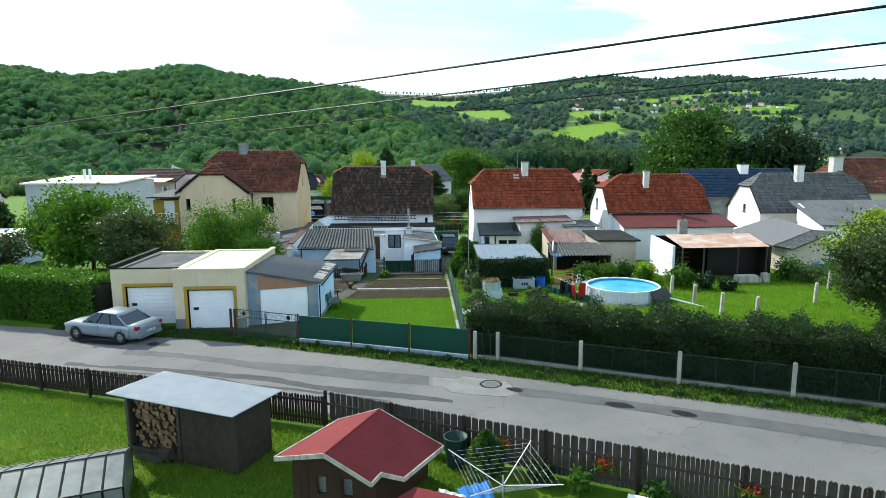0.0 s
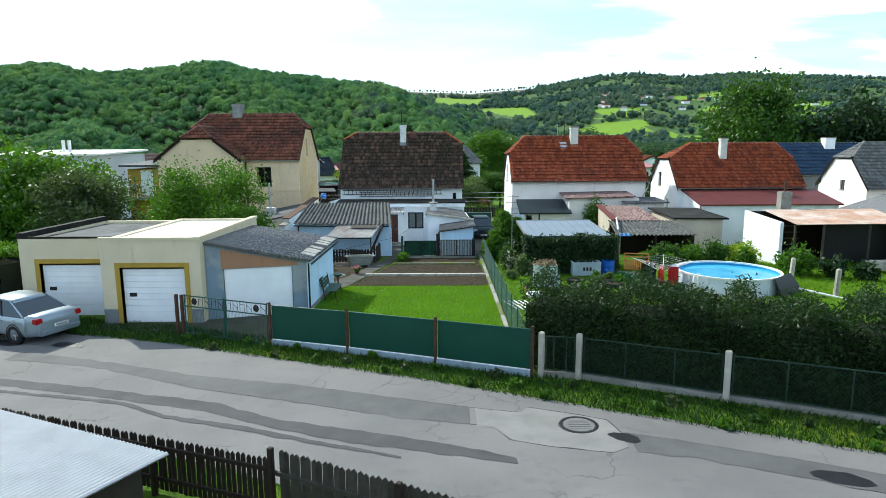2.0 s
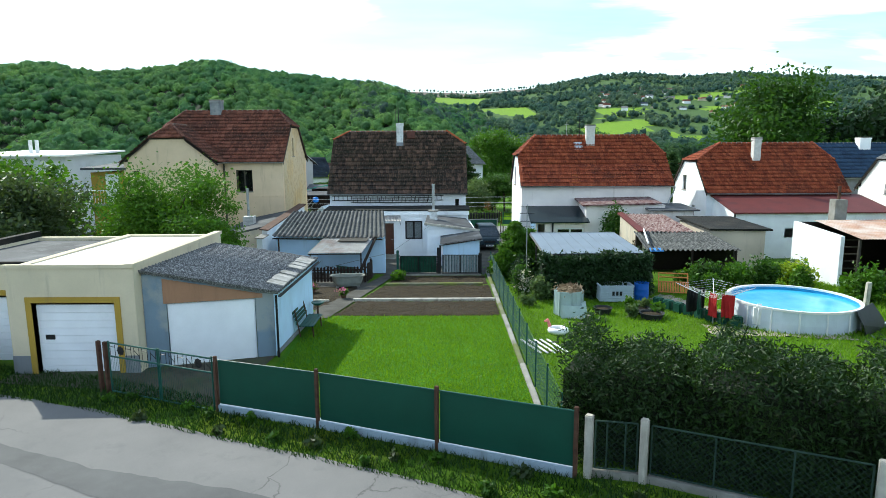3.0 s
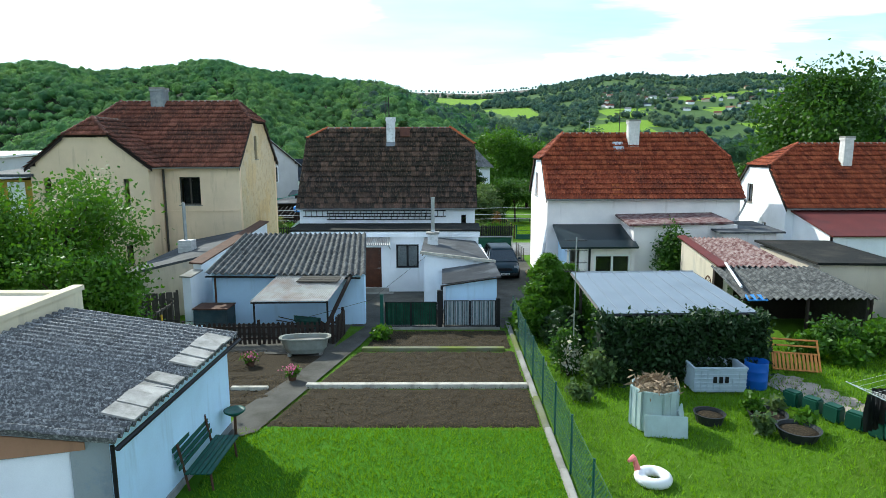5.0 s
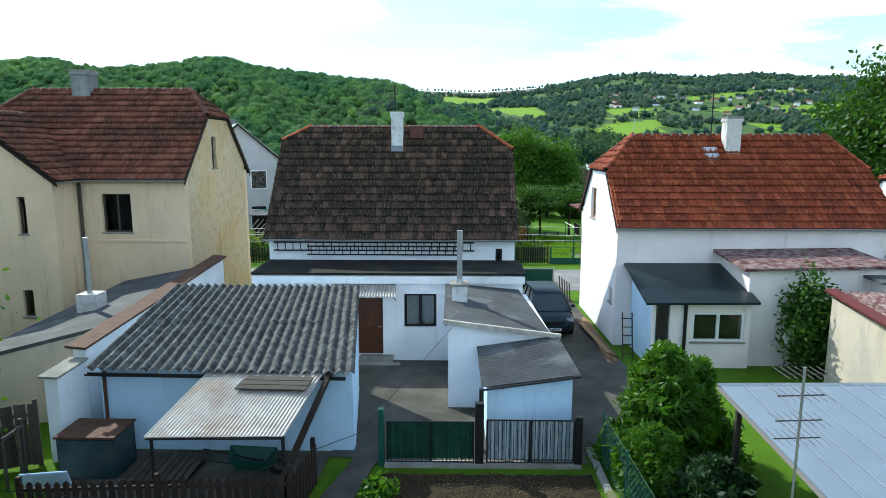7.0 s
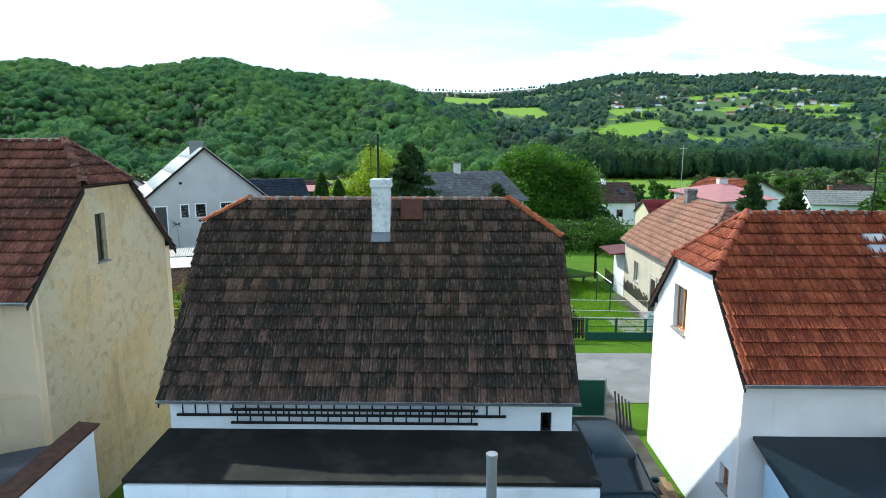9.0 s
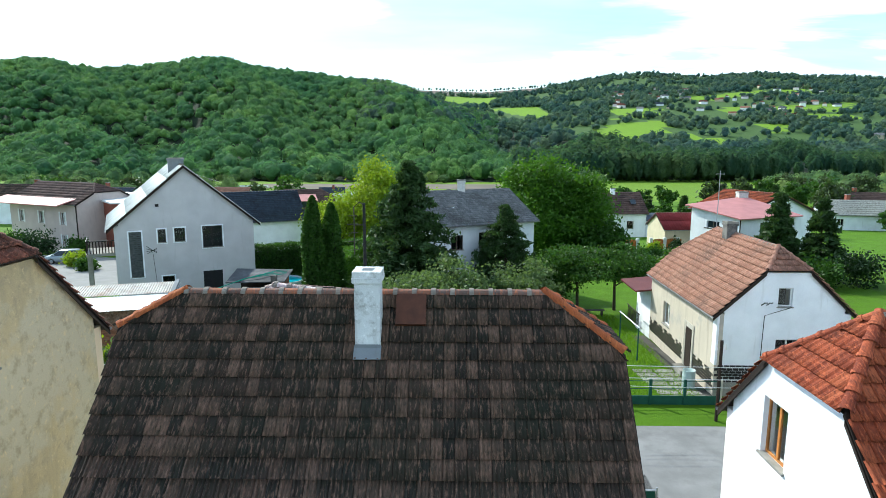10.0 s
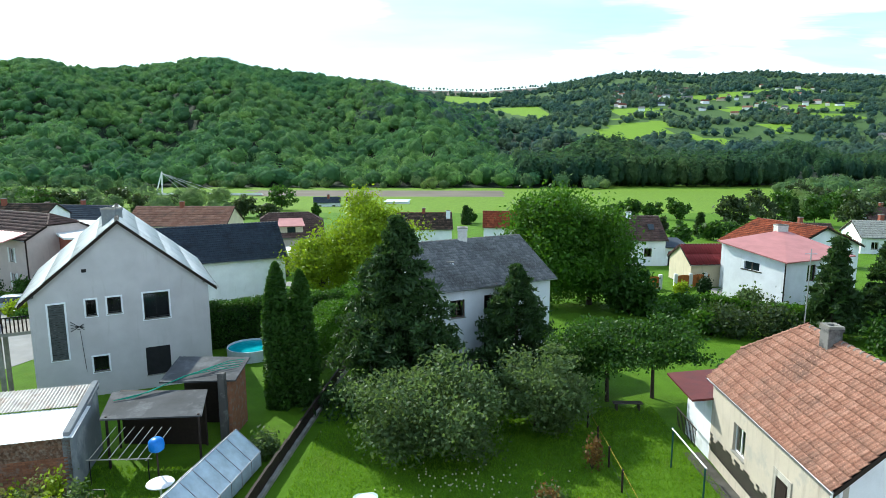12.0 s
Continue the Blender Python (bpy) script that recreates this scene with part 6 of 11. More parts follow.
# ---- parked cars ----
PAINTSILVER = surface("silver_car_paint", (0.30, 0.36, 0.41), 0.28, 0.55, scale=1, var=0.05, bump=0, spec=0.6)
PAINTBLUE = surface("dark_teal_car_paint", (0.010, 0.028, 0.040), 0.4, 0, scale=1, var=0.05, bump=0, spec=0.25)
CARGLASS = surface("dark_car_glass", (0.02, 0.03, 0.035), 0.06, 0, var=0, bump=0, spec=0.8)
TYRE = surface("tyre_rubber", (0.02, 0.02, 0.02), 0.9, 0, bump=0.2)
TAILLIGHT = surface("red_tail_light", (0.35, 0.012, 0.012), 0.2, 0, bump=0)
LAMPGLASS = surface("clear_lamp_glass", (0.6, 0.62, 0.64), 0.1, 0.3, bump=0)


def loft(sections):
    n = len(sections[0])
    v = [p for s in sections for p in s]
    f = [(k * n + i, k * n + (i + 1) % n, (k + 1) * n + (i + 1) % n, (k + 1) * n + i) for k in range(len(sections) - 1) for i in range(n)]
    return v, f + [tuple(range(n))[::-1], tuple(range((len(sections) - 1) * n, len(sections) * n))]


def rounded(sections, along=3, cut=2):
    """Rings drawn finer: corners cut round each ring, and smooth curves from ring to ring."""
    rings = []
    for ring in sections:
        r = [Vector(p) for p in ring]
        for _ in range(cut):
            r = [q for i in range(len(r)) for q in (r[i].lerp(r[(i + 1) % len(r)], 0.25), r[i].lerp(r[(i + 1) % len(r)], 0.75))]
        rings.append(r)
    out = []
    for i in range(len(rings) - 1):
        a, b, c, d = rings[max(0, i - 1)], rings[i], rings[i + 1], rings[min(len(rings) - 1, i + 2)]
        for k in range(along):
            t = k / along
            out.append([tuple(0.5 * (2 * q + (r_ - p) * t + (2 * p - 5 * q + 4 * r_ - w) * t * t + (3 * q - p - 3 * r_ + w) * t ** 3)) for p, q, r_, w in zip(a, b, c, d)])
    return out + [[tuple(p) for p in rings[-1]]]


def car(x, y, heading, label, paint, L, W, H, belt, cabin, hood, tail, wheel_r=0.32, axles=(0.19, 0.78), name="car"):
    """A parked car, its nose towards heading. Heights: bonnet, belt line, boot; cabin: where glass and roof begin and end along it."""
    z = gz(x, y) + 0.03
    m = pose(x, y, z, 0, 0, heading)
    t = thing(name, x, y, z, label, "car", rz=heading)
    hw = W / 2

    def sec(px, top, k, low=0.22):
        w = hw * k
        return [(px, -w * 0.88, low), (px, -w, low + 0.16), (px, -w * 1.0, top * 0.72), (px, -w * 0.95, top - 0.05), (px, -w * 0.80, top), (px, w * 0.80, top), (px, w * 0.95, top - 0.05), (px, w * 1.0, top * 0.72), (px, w, low + 0.16), (px, w * 0.88, low)]

    f = L / 2
    st = [(-f, tail * 0.80, 0.80, 0.38), (-f + 0.10, tail * 0.97, 0.90, 0.26), (-f + 0.5, tail, 0.97, 0.22), (-f + cabin[0] * L, belt, 1.0, 0.20), (0, belt, 1.0, 0.20), (-f + cabin[3] * L, belt * 0.985, 1.0, 0.20), (f - 0.55, hood, 0.95, 0.22), (f - 0.14, hood * 0.86, 0.88, 0.24), (f, hood * 0.66, 0.74, 0.34)]
    body = part("body", moved(loft(rounded([sec(*s) for s in st])), m), paint, t, smooth=True)
    bx = [-f + c * L for c in cabin]
    b, r, k = belt - 0.02, H, hw * 0.93
    kt = hw * 0.70
    g = ([(bx[0], -k, b), (bx[0], k, b), (bx[1], -kt, r - 0.05), (bx[1], kt, r - 0.05), (bx[2], -kt, r - 0.05), (bx[2], kt, r - 0.05), (bx[3], -k, b), (bx[3], k, b)],
         [(0, 2, 3, 1), (2, 4, 5, 3), (4, 6, 7, 5), (0, 6, 4, 2), (1, 3, 5, 7), (0, 1, 7, 6)])
    part("glazing", moved(g, m), CARGLASS, t, "dark tinted windows")
    xs_ = [bx[1] - 0.12, bx[1] + 0.06, (bx[1] + bx[2]) / 2, bx[2] - 0.06, bx[2] + 0.10]
    zs_ = [r - 0.10, r - 0.02, r + 0.01, r - 0.01, r - 0.10]
    part("roof", moved(loft([[(a, -kt - 0.03, zz - 0.05), (a, -kt + 0.06, zz), (a, kt - 0.06, zz), (a, kt + 0.03, zz - 0.05)] for a, zz in zip(xs_, zs_)]), m), paint, t, smooth=True)
    for s in (-1, 1):
        for fr in (0, 0.36, 0.68, 1):
            lo, hi = bx[0] + (bx[3] - bx[0]) * fr, bx[1] + (bx[2] - bx[1]) * fr
            part("pillar", moved(rod((lo, s * (k + 0.004), b), (hi, s * (kt + 0.012), r - 0.05), 0.03, 0.025, 6), m), paint if fr in (0, 1) else BLACK, t)
        for ax in axles:
            cx_ = f - ax * L
            w = part("wheel", moved(lathe([(wheel_r * 0.62, -0.10), (wheel_r * 0.95, -0.10), (wheel_r, -0.06), (wheel_r, 0.06), (wheel_r * 0.95, 0.10), (wheel_r * 0.62, 0.10), (wheel_r * 0.62, -0.10)], 22), m @ pose(cx_, s * (hw - 0.09), wheel_r, 90, 0, 0)), TYRE, t)
            spokes = [moved(box(-0.03, 0.03, 0.04, wheel_r * 0.66, -0.02, 0.02), pose(0, 0, 0, 0, 0, 72 * q)) for q in range(5)]
            part("rim", moved(join(lathe([(0.0, 0.0), (0.07, 0.03), (0.08, -0.02)], 12), lathe([(wheel_r * 0.56, -0.06), (wheel_r * 0.66, 0.04), (wheel_r * 0.60, 0.05), (wheel_r * 0.54, -0.05)], 20), *spokes), m @ pose(cx_, s * (hw - 0.055), wheel_r, -90 * s, 0, 0)), STEEL, w)
            part("arch", moved(lathe([(wheel_r * 1.06, -0.02), (wheel_r * 1.18, 0.012), (wheel_r * 1.06, 0.016)], 22), m @ pose(cx_, s * (hw - 0.006), wheel_r, -90 * s, 0, 0)), BLACK, t)
        part("mirror", moved(bevelled(bx[3] - 0.45, bx[3] - 0.28, s * (hw + 0.08) - 0.09, s * (hw + 0.08) + 0.09, belt + 0.02, belt + 0.15, 0.03), m), paint, t)
        part("tail_light", moved(bevelled(-f - 0.005, -f + 0.22, s * hw * 0.80 - 0.13, s * hw * 0.80 + 0.13, tail * 0.72, tail * 0.90, 0.03), m), TAILLIGHT, t)
        part("headlight", moved(bevelled(f - 0.30, f - 0.05, s * hw * 0.72 - 0.15, s * hw * 0.72 + 0.15, hood * 0.66, hood * 0.84, 0.03), m), LAMPGLASS, t)
        part("door_seam", moved(join(box(0.02, 0.032, s * hw * 1.001 - 0.003, s * hw * 1.001 + 0.003, 0.35, belt - 0.1), box(bx[0] + 0.35, bx[0] + 0.362, s * hw * 1.0 - 0.003, s * hw * 1.0 + 0.003, 0.4, belt - 0.1)), m), BLACK, t)
        part("door_handle", moved(join(bevelled(0.12, 0.3, s * hw - 0.02, s * hw + 0.025, belt - 0.2, belt - 0.17, 0.008), bevelled(-0.85, -0.67, s * hw - 0.02, s * hw + 0.025, belt - 0.2, belt - 0.17, 0.008)), m), paint, t)
    part("bumper", moved(bevelled(-f - 0.06, -f + 0.2, -hw * 0.84, hw * 0.84, 0.30, 0.52, 0.05), m), paint, t)
    part("bumper", moved(bevelled(f - 0.22, f + 0.05, -hw * 0.80, hw * 0.80, 0.26, 0.46, 0.05), m), BLACK if H > 1.55 else paint, t)
    part("grille", moved(bevelled(f - 0.12, f + 0.012, -0.42, 0.42, hood * 0.55, hood * 0.72, 0.02), m), BLACK, t)
    for xx, zz in ((-f - 0.065, 0.60), (f + 0.055, 0.38)):
        p = part("number_plate", moved(box(xx - 0.008, xx + 0.008, -0.26, 0.26, zz - 0.055, zz + 0.055), m), WHITEPVC, t)
        part("plate_bars", moved(join(*[box(xx - 0.011, xx + 0.011, -0.2 + q * 0.07, -0.16 + q * 0.07, zz - 0.035, zz + 0.035) for q in range(6)]), m), BLACK, p)
    return t


car(-15.75, 32.3, 160, "silver saloon car parked on the verge", PAINTSILVER, 4.8, 1.82, 1.46, 0.96, (0.13, 0.30, 0.56, 0.72), 0.92, 1.02)
car(2.85, 61.9, -87, "dark teal hatchback parked in the side passage", PAINTBLUE, 4.1, 1.75, 1.62, 1.02, (0.03, 0.10, 0.62, 0.84), 0.98, 1.04)


# ---- garages ----
def lifting_door(parent, o, along, rect, sink=0.16, ribs=9):
    m = frame_of(o, along)
    a0, a1, z0, z1 = rect
    h = (z1 - z0 - 0.12) / ribs
    d = part("garage_door", moved(box(a0 + 0.02, a1 - 0.02, -sink - 0.06, -sink - 0.03, z0 + 0.02, z1 - 0.10), m), DOORWHITE, parent, "white ribbed steel garage door")
    for i in range(ribs):
        part("door_panel", moved(bevelled(a0 + 0.02, a1 - 0.02, -sink - 0.03, -sink + 0.004 * (i % 2), z0 + 0.02 + i * h, z0 + 0.008 + (i + 1) * h, 0.008), m), DOORWHITE, d)
    part("handle_plate", moved(bevelled(a0 + 0.22, a0 + 0.50, -sink, -sink + 0.02, z0 + 1.05, z0 + 1.2, 0.008), m), BLACK, d)
    return d


def garage(x0, x1, y0, y1, zt, label, opening, mat):
    """A flat-roofed garage with a framed lifting door; opening in u from its left."""
    z0 = gz((x0 + x1) / 2, y0) - 0.05
    t = thing("garage", x0, y0, z0, label, "garage")
    part("front_wall", wall((x0, y0, 0), (1, 0, 0), [(0, z0), (x1 - x0, z0), (x1 - x0, zt), (0, zt)], [opening], 0.3), mat, t)
    part("side_wall", box(x0, x0 + 0.3, y0 + 0.3, y1, z0, zt), mat, t)
    part("side_wall", box(x1 - 0.3, x1, y0 + 0.3, y1, z0, zt), mat, t)
    part("back_wall", box(x0 + 0.3, x1 - 0.3, y1 - 0.3, y1, z0, zt), mat, t)
    lifting_door(t, (x0, y0, 0), (1, 0, 0), opening)
    a0, a1, b0, b1 = opening
    m = frame_of((x0, y0, 0), (1, 0, 0))
    part("door_surround", moved(join(box(a0 - 0.17, a0, -0.34, 0.03, b0, b1 + 0.17), box(a1, a1 + 0.17, -0.34, 0.03, b0, b1 + 0.17), box(a0, a1, -0.34, 0.03, b1, b1 + 0.17)), m), MUSTARD, t, "mustard painted door surround")
    for c0, c1 in ((0, a0 - 0.18), (a1 + 0.18, x1 - x0)):
        part("plinth", moved(box(c0, c1, 0.0, 0.025, z0, z0 + 0.62), m), CEMENT, t)
    return t


ga = garage(-16.75, -12.95, 34.5, 40.6, 3.40, "cream rendered garage with white ribbed door", (0.75, 3.35, 0.26, 2.42), CREAM)
part("roof", slab([(-16.6, 34.6, 3.33), (-12.95, 34.6, 3.33), (-12.95, 40.5, 3.27), (-16.6, 40.5, 3.27)], 0.1), FELTGREY, ga, "grey roofing felt")
part("parapet", join(box(-16.78, -16.5, 34.48, 40.6, 3.40, 3.62), box(-16.5, -12.97, 34.48, 34.62, 3.40, 3.47)), FELT, ga)
gb = garage(-12.93, -9.2, 33.3, 40.4, 3.50, "cream rendered garage with white ribbed door", (0.70, 3.12, 0.28, 2.48), CREAM)
part("roof", slab([(-12.8, 33.5, 3.47), (-9.4, 33.5, 3.47), (-9.4, 40.3, 3.43), (-12.8, 40.3, 3.43)], 0.1), ROOFWHITE, gb, "white coated flat roof")
part("parapet", join(box(-9.42, -9.16, 33.26, 40.45, 3.50, 3.62), box(-12.95, -9.42, 33.26, 33.42, 3.50, 3.6)), CREAM, gb)

# the white and blue shed beside the garages
def corrugated(parent, quad, mat, pitch=0.13, amp=0.028, rows=4, label="", name="roof_sheet", across=False, thick=0.012):
    """A wavy sheet over four corners a, b (low edge), c, d (high edge); waves run up the slope, rows overlap."""
    a, b, c, d = [Vector(p) for p in quad]
    L = (b - a).length
    n = max(6, int(L / pitch * 6))
    nrm = (b - a).cross(d - a).normalized()
    if nrm.z < 0:
        nrm = -nrm
    for r in range(rows):
        v, f = [], []
        t0, t1 = r / rows, min(1, (r + 1.06) / rows)
        for i in range(n + 1):
            s = i / n
            w = amp * math.sin(2 * math.pi * s * L / pitch)
            for t in (t0, t1):
                p = a.lerp(b, s).lerp(d.lerp(c, s), t) + nrm * (w + 0.02 * (1 - (t - t0) * rows))
                v.append(tuple(p))
        k = len(v)
        v += [tuple(Vector(p) - nrm * thick) for p in v]
        f = [(2 * i, 2 * i + 2, 2 * i + 3, 2 * i + 1) for i in range(n)]
        f += [tuple(q + k for q in fc)[::-1] for fc in f] + [(2 * i, k + 2 * i, k + 2 * i + 2, 2 * i + 2) for i in range(n)]
        part(name, (v, f), mat, parent, label if r == 0 else "")


OLDSLAB = surface("dirty_pale_slab", (0.36, 0.35, 0.33), 0.9, 0, scale=3, var=0.3, bump=0.3, stain=(0.14, 0.135, 0.12), amount=0.45, sscale=2.5)
sh = thing("shed", -9.18, 33.7, 0.3, "small pale blue shed under a lichened corrugated roof", "shed")
so, sa = (-9.18, 33.72, 0), (3.6, 0.98, 0)
part("front_wall", wall(so, sa, [(0, 0.1), (3.73, 0.1), (3.73, 2.38), (0, 3.25)], [(0.62, 3.18, 0.2, 2.28)], 0.25), BLUECEMENT, sh)
fm = frame_of(so, sa)
part("door", moved(bevelled(0.64, 3.16, -0.12, -0.06, 0.22, 2.26, 0.01), fm), DOORWHITE, sh, "plain white sheet door")
part("fascia", moved(([(0.55, 0.005, 2.30), (3.40, 0.005, 2.30), (3.40, 0.005, 2.42), (0.55, 0.005, 3.06), (0.55, 0.03, 2.30), (3.40, 0.03, 2.30), (3.40, 0.03, 2.42), (0.55, 0.03, 3.06)],
                      [(0, 1, 2, 3), (4, 7, 6, 5), (0, 4, 5, 1), (3, 2, 6, 7), (0, 3, 7, 4), (1, 5, 6, 2)]), fm), BARECLAY, sh, "bare clay-coloured render over the door")
part("side_wall", wall((-5.58, 34.72, 0), (0.18, 4.75, 0), [(0, 0.1), (4.75, 0.1), (4.75, 2.50), (0, 2.38)], (), 0.25), BLUISH, sh)
part("back_wall", wall((-5.65, 39.45, 0), (-1, 0, 0), [(0, 0.1), (3.5, 0.1), (3.5, 3.1), (0, 2.48)], (), 0.25), BLUISH, sh)
part("plinth", moved(box(0, 4.7, 0, 0.03, 0.1, 0.5), frame_of((-5.575, 34.75, 0), (0.18, 4.75, 0))), CEMENT, sh)
corrugated(sh, [(-5.18, 39.65, 2.60), (-5.40, 34.5, 2.46), (-9.18, 33.55, 3.34), (-9.15, 39.65, 3.22)], LICHEN, 0.19, 0.066, 4, "mossy fibre cement sheets")
for i in range(9):
    if i == 4:
        continue
    y = 35.1 + i * 0.46
    x = -5.40 + 0.22 * (y - 34.5) / 5.15
    z = 2.46 + 0.14 * (y - 34.5) / 5.15
    part("verge_slab", slab([(x - 0.52, y, z + 0.215), (x + 0.02, y, z + 0.09), (x + 0.03, y + 0.43, z + 0.095 + 0.03 * math.sin(i * 2.0)), (x - 0.51, y + 0.43, z + 0.22 + 0.03 * math.sin(i * 2.0))], 0.035), OLDSLAB, sh, "pale concrete slab along the eave")
gutter(sh, (-5.33, 34.5, 2.38), (-5.12, 39.7, 2.52), BLACK, 0.055)
part("downpipe", rod((-5.48, 34.62, 0.3), (-5.48, 34.62, 2.36), 0.035), BLACK, sh)

# ---- street boundary ----
ends = [(-5.88, 30.37), (-3.17, 29.30), (-0.40, 28.05), (2.25, 26.80)]
gf = thing("garden_fence", *ends[0], gz(*ends[0]), "dark green screened garden fence on a pale blue plinth", "fence")
for (xa, ya), (xb, yb) in zip(ends, ends[1:]):
    za, zb = gz(xa, ya), gz(xb, yb)
    o, al = Vector((xa, ya, 0)), Vector((xb - xa, yb - ya, 0))
    L = al.length
    part("plinth", wall(o, al, [(0, za - 0.2), (L, zb - 0.2), (L, zb + 0.2), (0, za + 0.2)], (), 0.18), PLINTHBLUE, gf)
    part("screen", wall(o + Vector((0.02, 0.06, 0)), al, [(0.05, za + 0.22), (L - 0.05, zb + 0.22), (L - 0.05, zb + 1.33), (0.05, za + 1.33)], (), 0.012), SCREEN, gf)
    part("top_rail", rod((xa, ya + 0.08, za + 1.34), (xb, yb + 0.08, zb + 1.34), 0.02), GREENPAINT, gf)
for x, y in ends:
    part("post", moved(bevelled(-0.04, 0.04, -0.04, 0.04, 0, 1.45, 0.01), pose(x, y + 0.03, gz(x, y), 0, 0, -24)), RUST, gf)

# the ornamental drive gate
gt = thing("drive_gate", -9.3, 31.8, gz(-9.3, 31.8), "green steel drive gate with ornamental panel", "gate")
ga0, ga1 = Vector((-9.25, 31.75)), Vector((-5.95, 30.42))
gd = (ga1 - ga0).normalized()
gm = pose(ga0.x, ga0.y, gz(-7.5, 31) + 0.06, 0, 0, math.degrees(math.atan2(gd.y, gd.x)))
GL = (ga1 - ga0).length
for k in range(2):
    a, b = k * GL / 2 + 0.03, (k + 1) * GL / 2 - 0.03
    leaf_ = part("gate_leaf", moved(join(*[rod(p, q, 0.022, n=6) for p, q in (((a, 0, 0), (b, 0, 0)), ((a, 0, 1.35), (b, 0, 1.35)), ((a, 0, 0), (a, 0, 1.4)), ((b, 0, 0), (b, 0, 1.4)), ((a, 0, 0.98), (b, 0, 0.98)))]), gm), GREENPAINT, gt)
    part("lower_mesh", moved(join(*[rod((a + 0.06 * i, 0, 0), (a + 0.06 * i + (0.5 if i % 2 else -0.5) * 0.0, 0, 0.98), 0.004, n=4) for i in range(1, int((b - a) / 0.06))]), gm), GREENPAINT, leaf_)
    orn = []
    for j in range(6):
        x = a + (b - a) * (j + 0.5) / 6
        if j == (4 if k else 1):
            orn.append(moved(lathe([(0.10, -0.008), (0.12, 0.0), (0.10, 0.008), (0.05, 0.01), (0.04, -0.01)], 14), pose(x, 0, 1.17, 90, 0, 0)))
            orn += [moved(box(-0.13, 0.13, -0.006, 0.006, -0.008, 0.008), pose(x, 0, 1.17, 0, q * 45, 0)) for q in range(4)]
        else:
            orn += [rod((x - 0.09, 0, 1.02), (x - 0.09, 0, 1.32), 0.008, n=5), rod((x + 0.09, 0, 1.02), (x + 0.09, 0, 1.32), 0.008, n=5), rod((x - 0.09, 0, 1.25), (x + 0.09, 0, 1.10 if j % 2 else 1.25), 0.008, n=5)]
    part("ornament", moved(join(*orn), gm), BLACK, leaf_, "black wrought ornament panel")
for p in (ga0 - gd * 0.1, ga0 - gd * 0.35):
    part("gate_post", moved(bevelled(-0.05, 0.05, -0.05, 0.05, 0, 1.45, 0.01), pose(p.x, p.y, gz(p.x, p.y), 0, 0, -22)), RUST, gt)

# chain-link fence on concrete posts before the long hedge
cp = [(2.5, 26.85), (3.47, 26.6), (6.65, 24.85), (9.95, 23.0), (13.3, 21.2), (16.6, 19.4), (20, 17.6)]
cf = thing("wire_fence", 2.5, 26.85, gz(2.5, 26.85), "framed chain-link fence on concrete posts and plinth", "fence")
LINK = surface("green_wire", (0.03, 0.06, 0.045), 0.6, 0.2, bump=0)
for i, (x, y) in enumerate(cp):
    part("concrete_post", moved(bevelled(-0.075, 0.075, -0.07, 0.07, -0.2, 1.28, 0.02), pose(x, y, gz(x, y), 0, 0, -28)), PALECONC, cf)
for (xa, ya), (xb, yb) in zip(cp, cp[1:]):
    za, zb = gz(xa, ya), gz(xb, yb)
    o, al = Vector((xa, ya, 0)), Vector((xb - xa, yb - ya, 0))
    L, ud = al.length, al.normalized()
    part("plinth", wall(o, al, [(0.08, za - 0.2), (L - 0.08, zb - 0.2), (L - 0.08, zb + 0.16), (0.08, za + 0.16)], (), 0.12), CONCRETE, cf)
    m = Matrix.Translation((xa, ya, 0)) @ Matrix((ud, Vector((-ud.y, ud.x, 0)), Vector((0, 0, 1)))).transposed().to_4x4()
    sl = (zb - za) / L
    at = lambda u_, h_: (u_, 0.05, za + sl * u_ + h_)
    part("panel_frame", moved(join(*[rod(at(a, b), at(c, d), 0.018, n=5) for a, b, c, d in ((0.12, 0.2, L - 0.12, 0.2), (0.12, 1.15, L - 0.12, 1.15), (0.12, 0.2, 0.12, 1.15), (L - 0.12, 0.2, L - 0.12, 1.15), (L / 3, 0.2, L / 3, 1.15), (2 * L / 3, 0.2, 2 * L / 3, 1.15))]), m), LINK, cf)
    g = []
    for j in range(int((L + 0.95) / 0.11)):
        u0 = 0.12 + j * 0.11
        for s in (1, -1):
            ua, ub = (u0 - 0.95, u0) if s > 0 else (u0, u0 - 0.95)
            pa, pb = (ua, 0.2), (ub, 1.15)
            lo_, hi_ = 0.12, L - 0.12
            def clip(p, q):
                (u1, h1), (u2, h2) = p, q
                if u1 < lo_:
                    h1 += (h2 - h1) * (lo_ - u1) / (u2 - u1); u1 = lo_
                if u1 > hi_:
                    h1 += (h2 - h1) * (hi_ - u1) / (u2 - u1); u1 = hi_
                return u1, h1
            if max(ua, ub) <= lo_ or min(ua, ub) >= hi_:
                continue
            pa, pb = clip(pa, pb), clip(pb, pa)
            g.append(rod(at(*pa), at(*pb), 0.004, n=3))
    part("wire_mesh", moved(join(*g), m), LINK, cf)
hedge([(2.5, 28.55), (7.2, 26.15), (13.9, 22.5), (24, 17)], 1.8, 2.1, "long shaggy dark evergreen hedge", NEEDLEGREEN, 1150, 0.036, 21, 0.17, plume=0.5, stretch=3.4)
hedge([(-42, 44.5), (-30, 39.5), (-17.3, 35.2)], 2.2, 2.5, "tall clipped dense green hedge", LEAFBRIGHT, 420, 0.09, 22, 0.05)

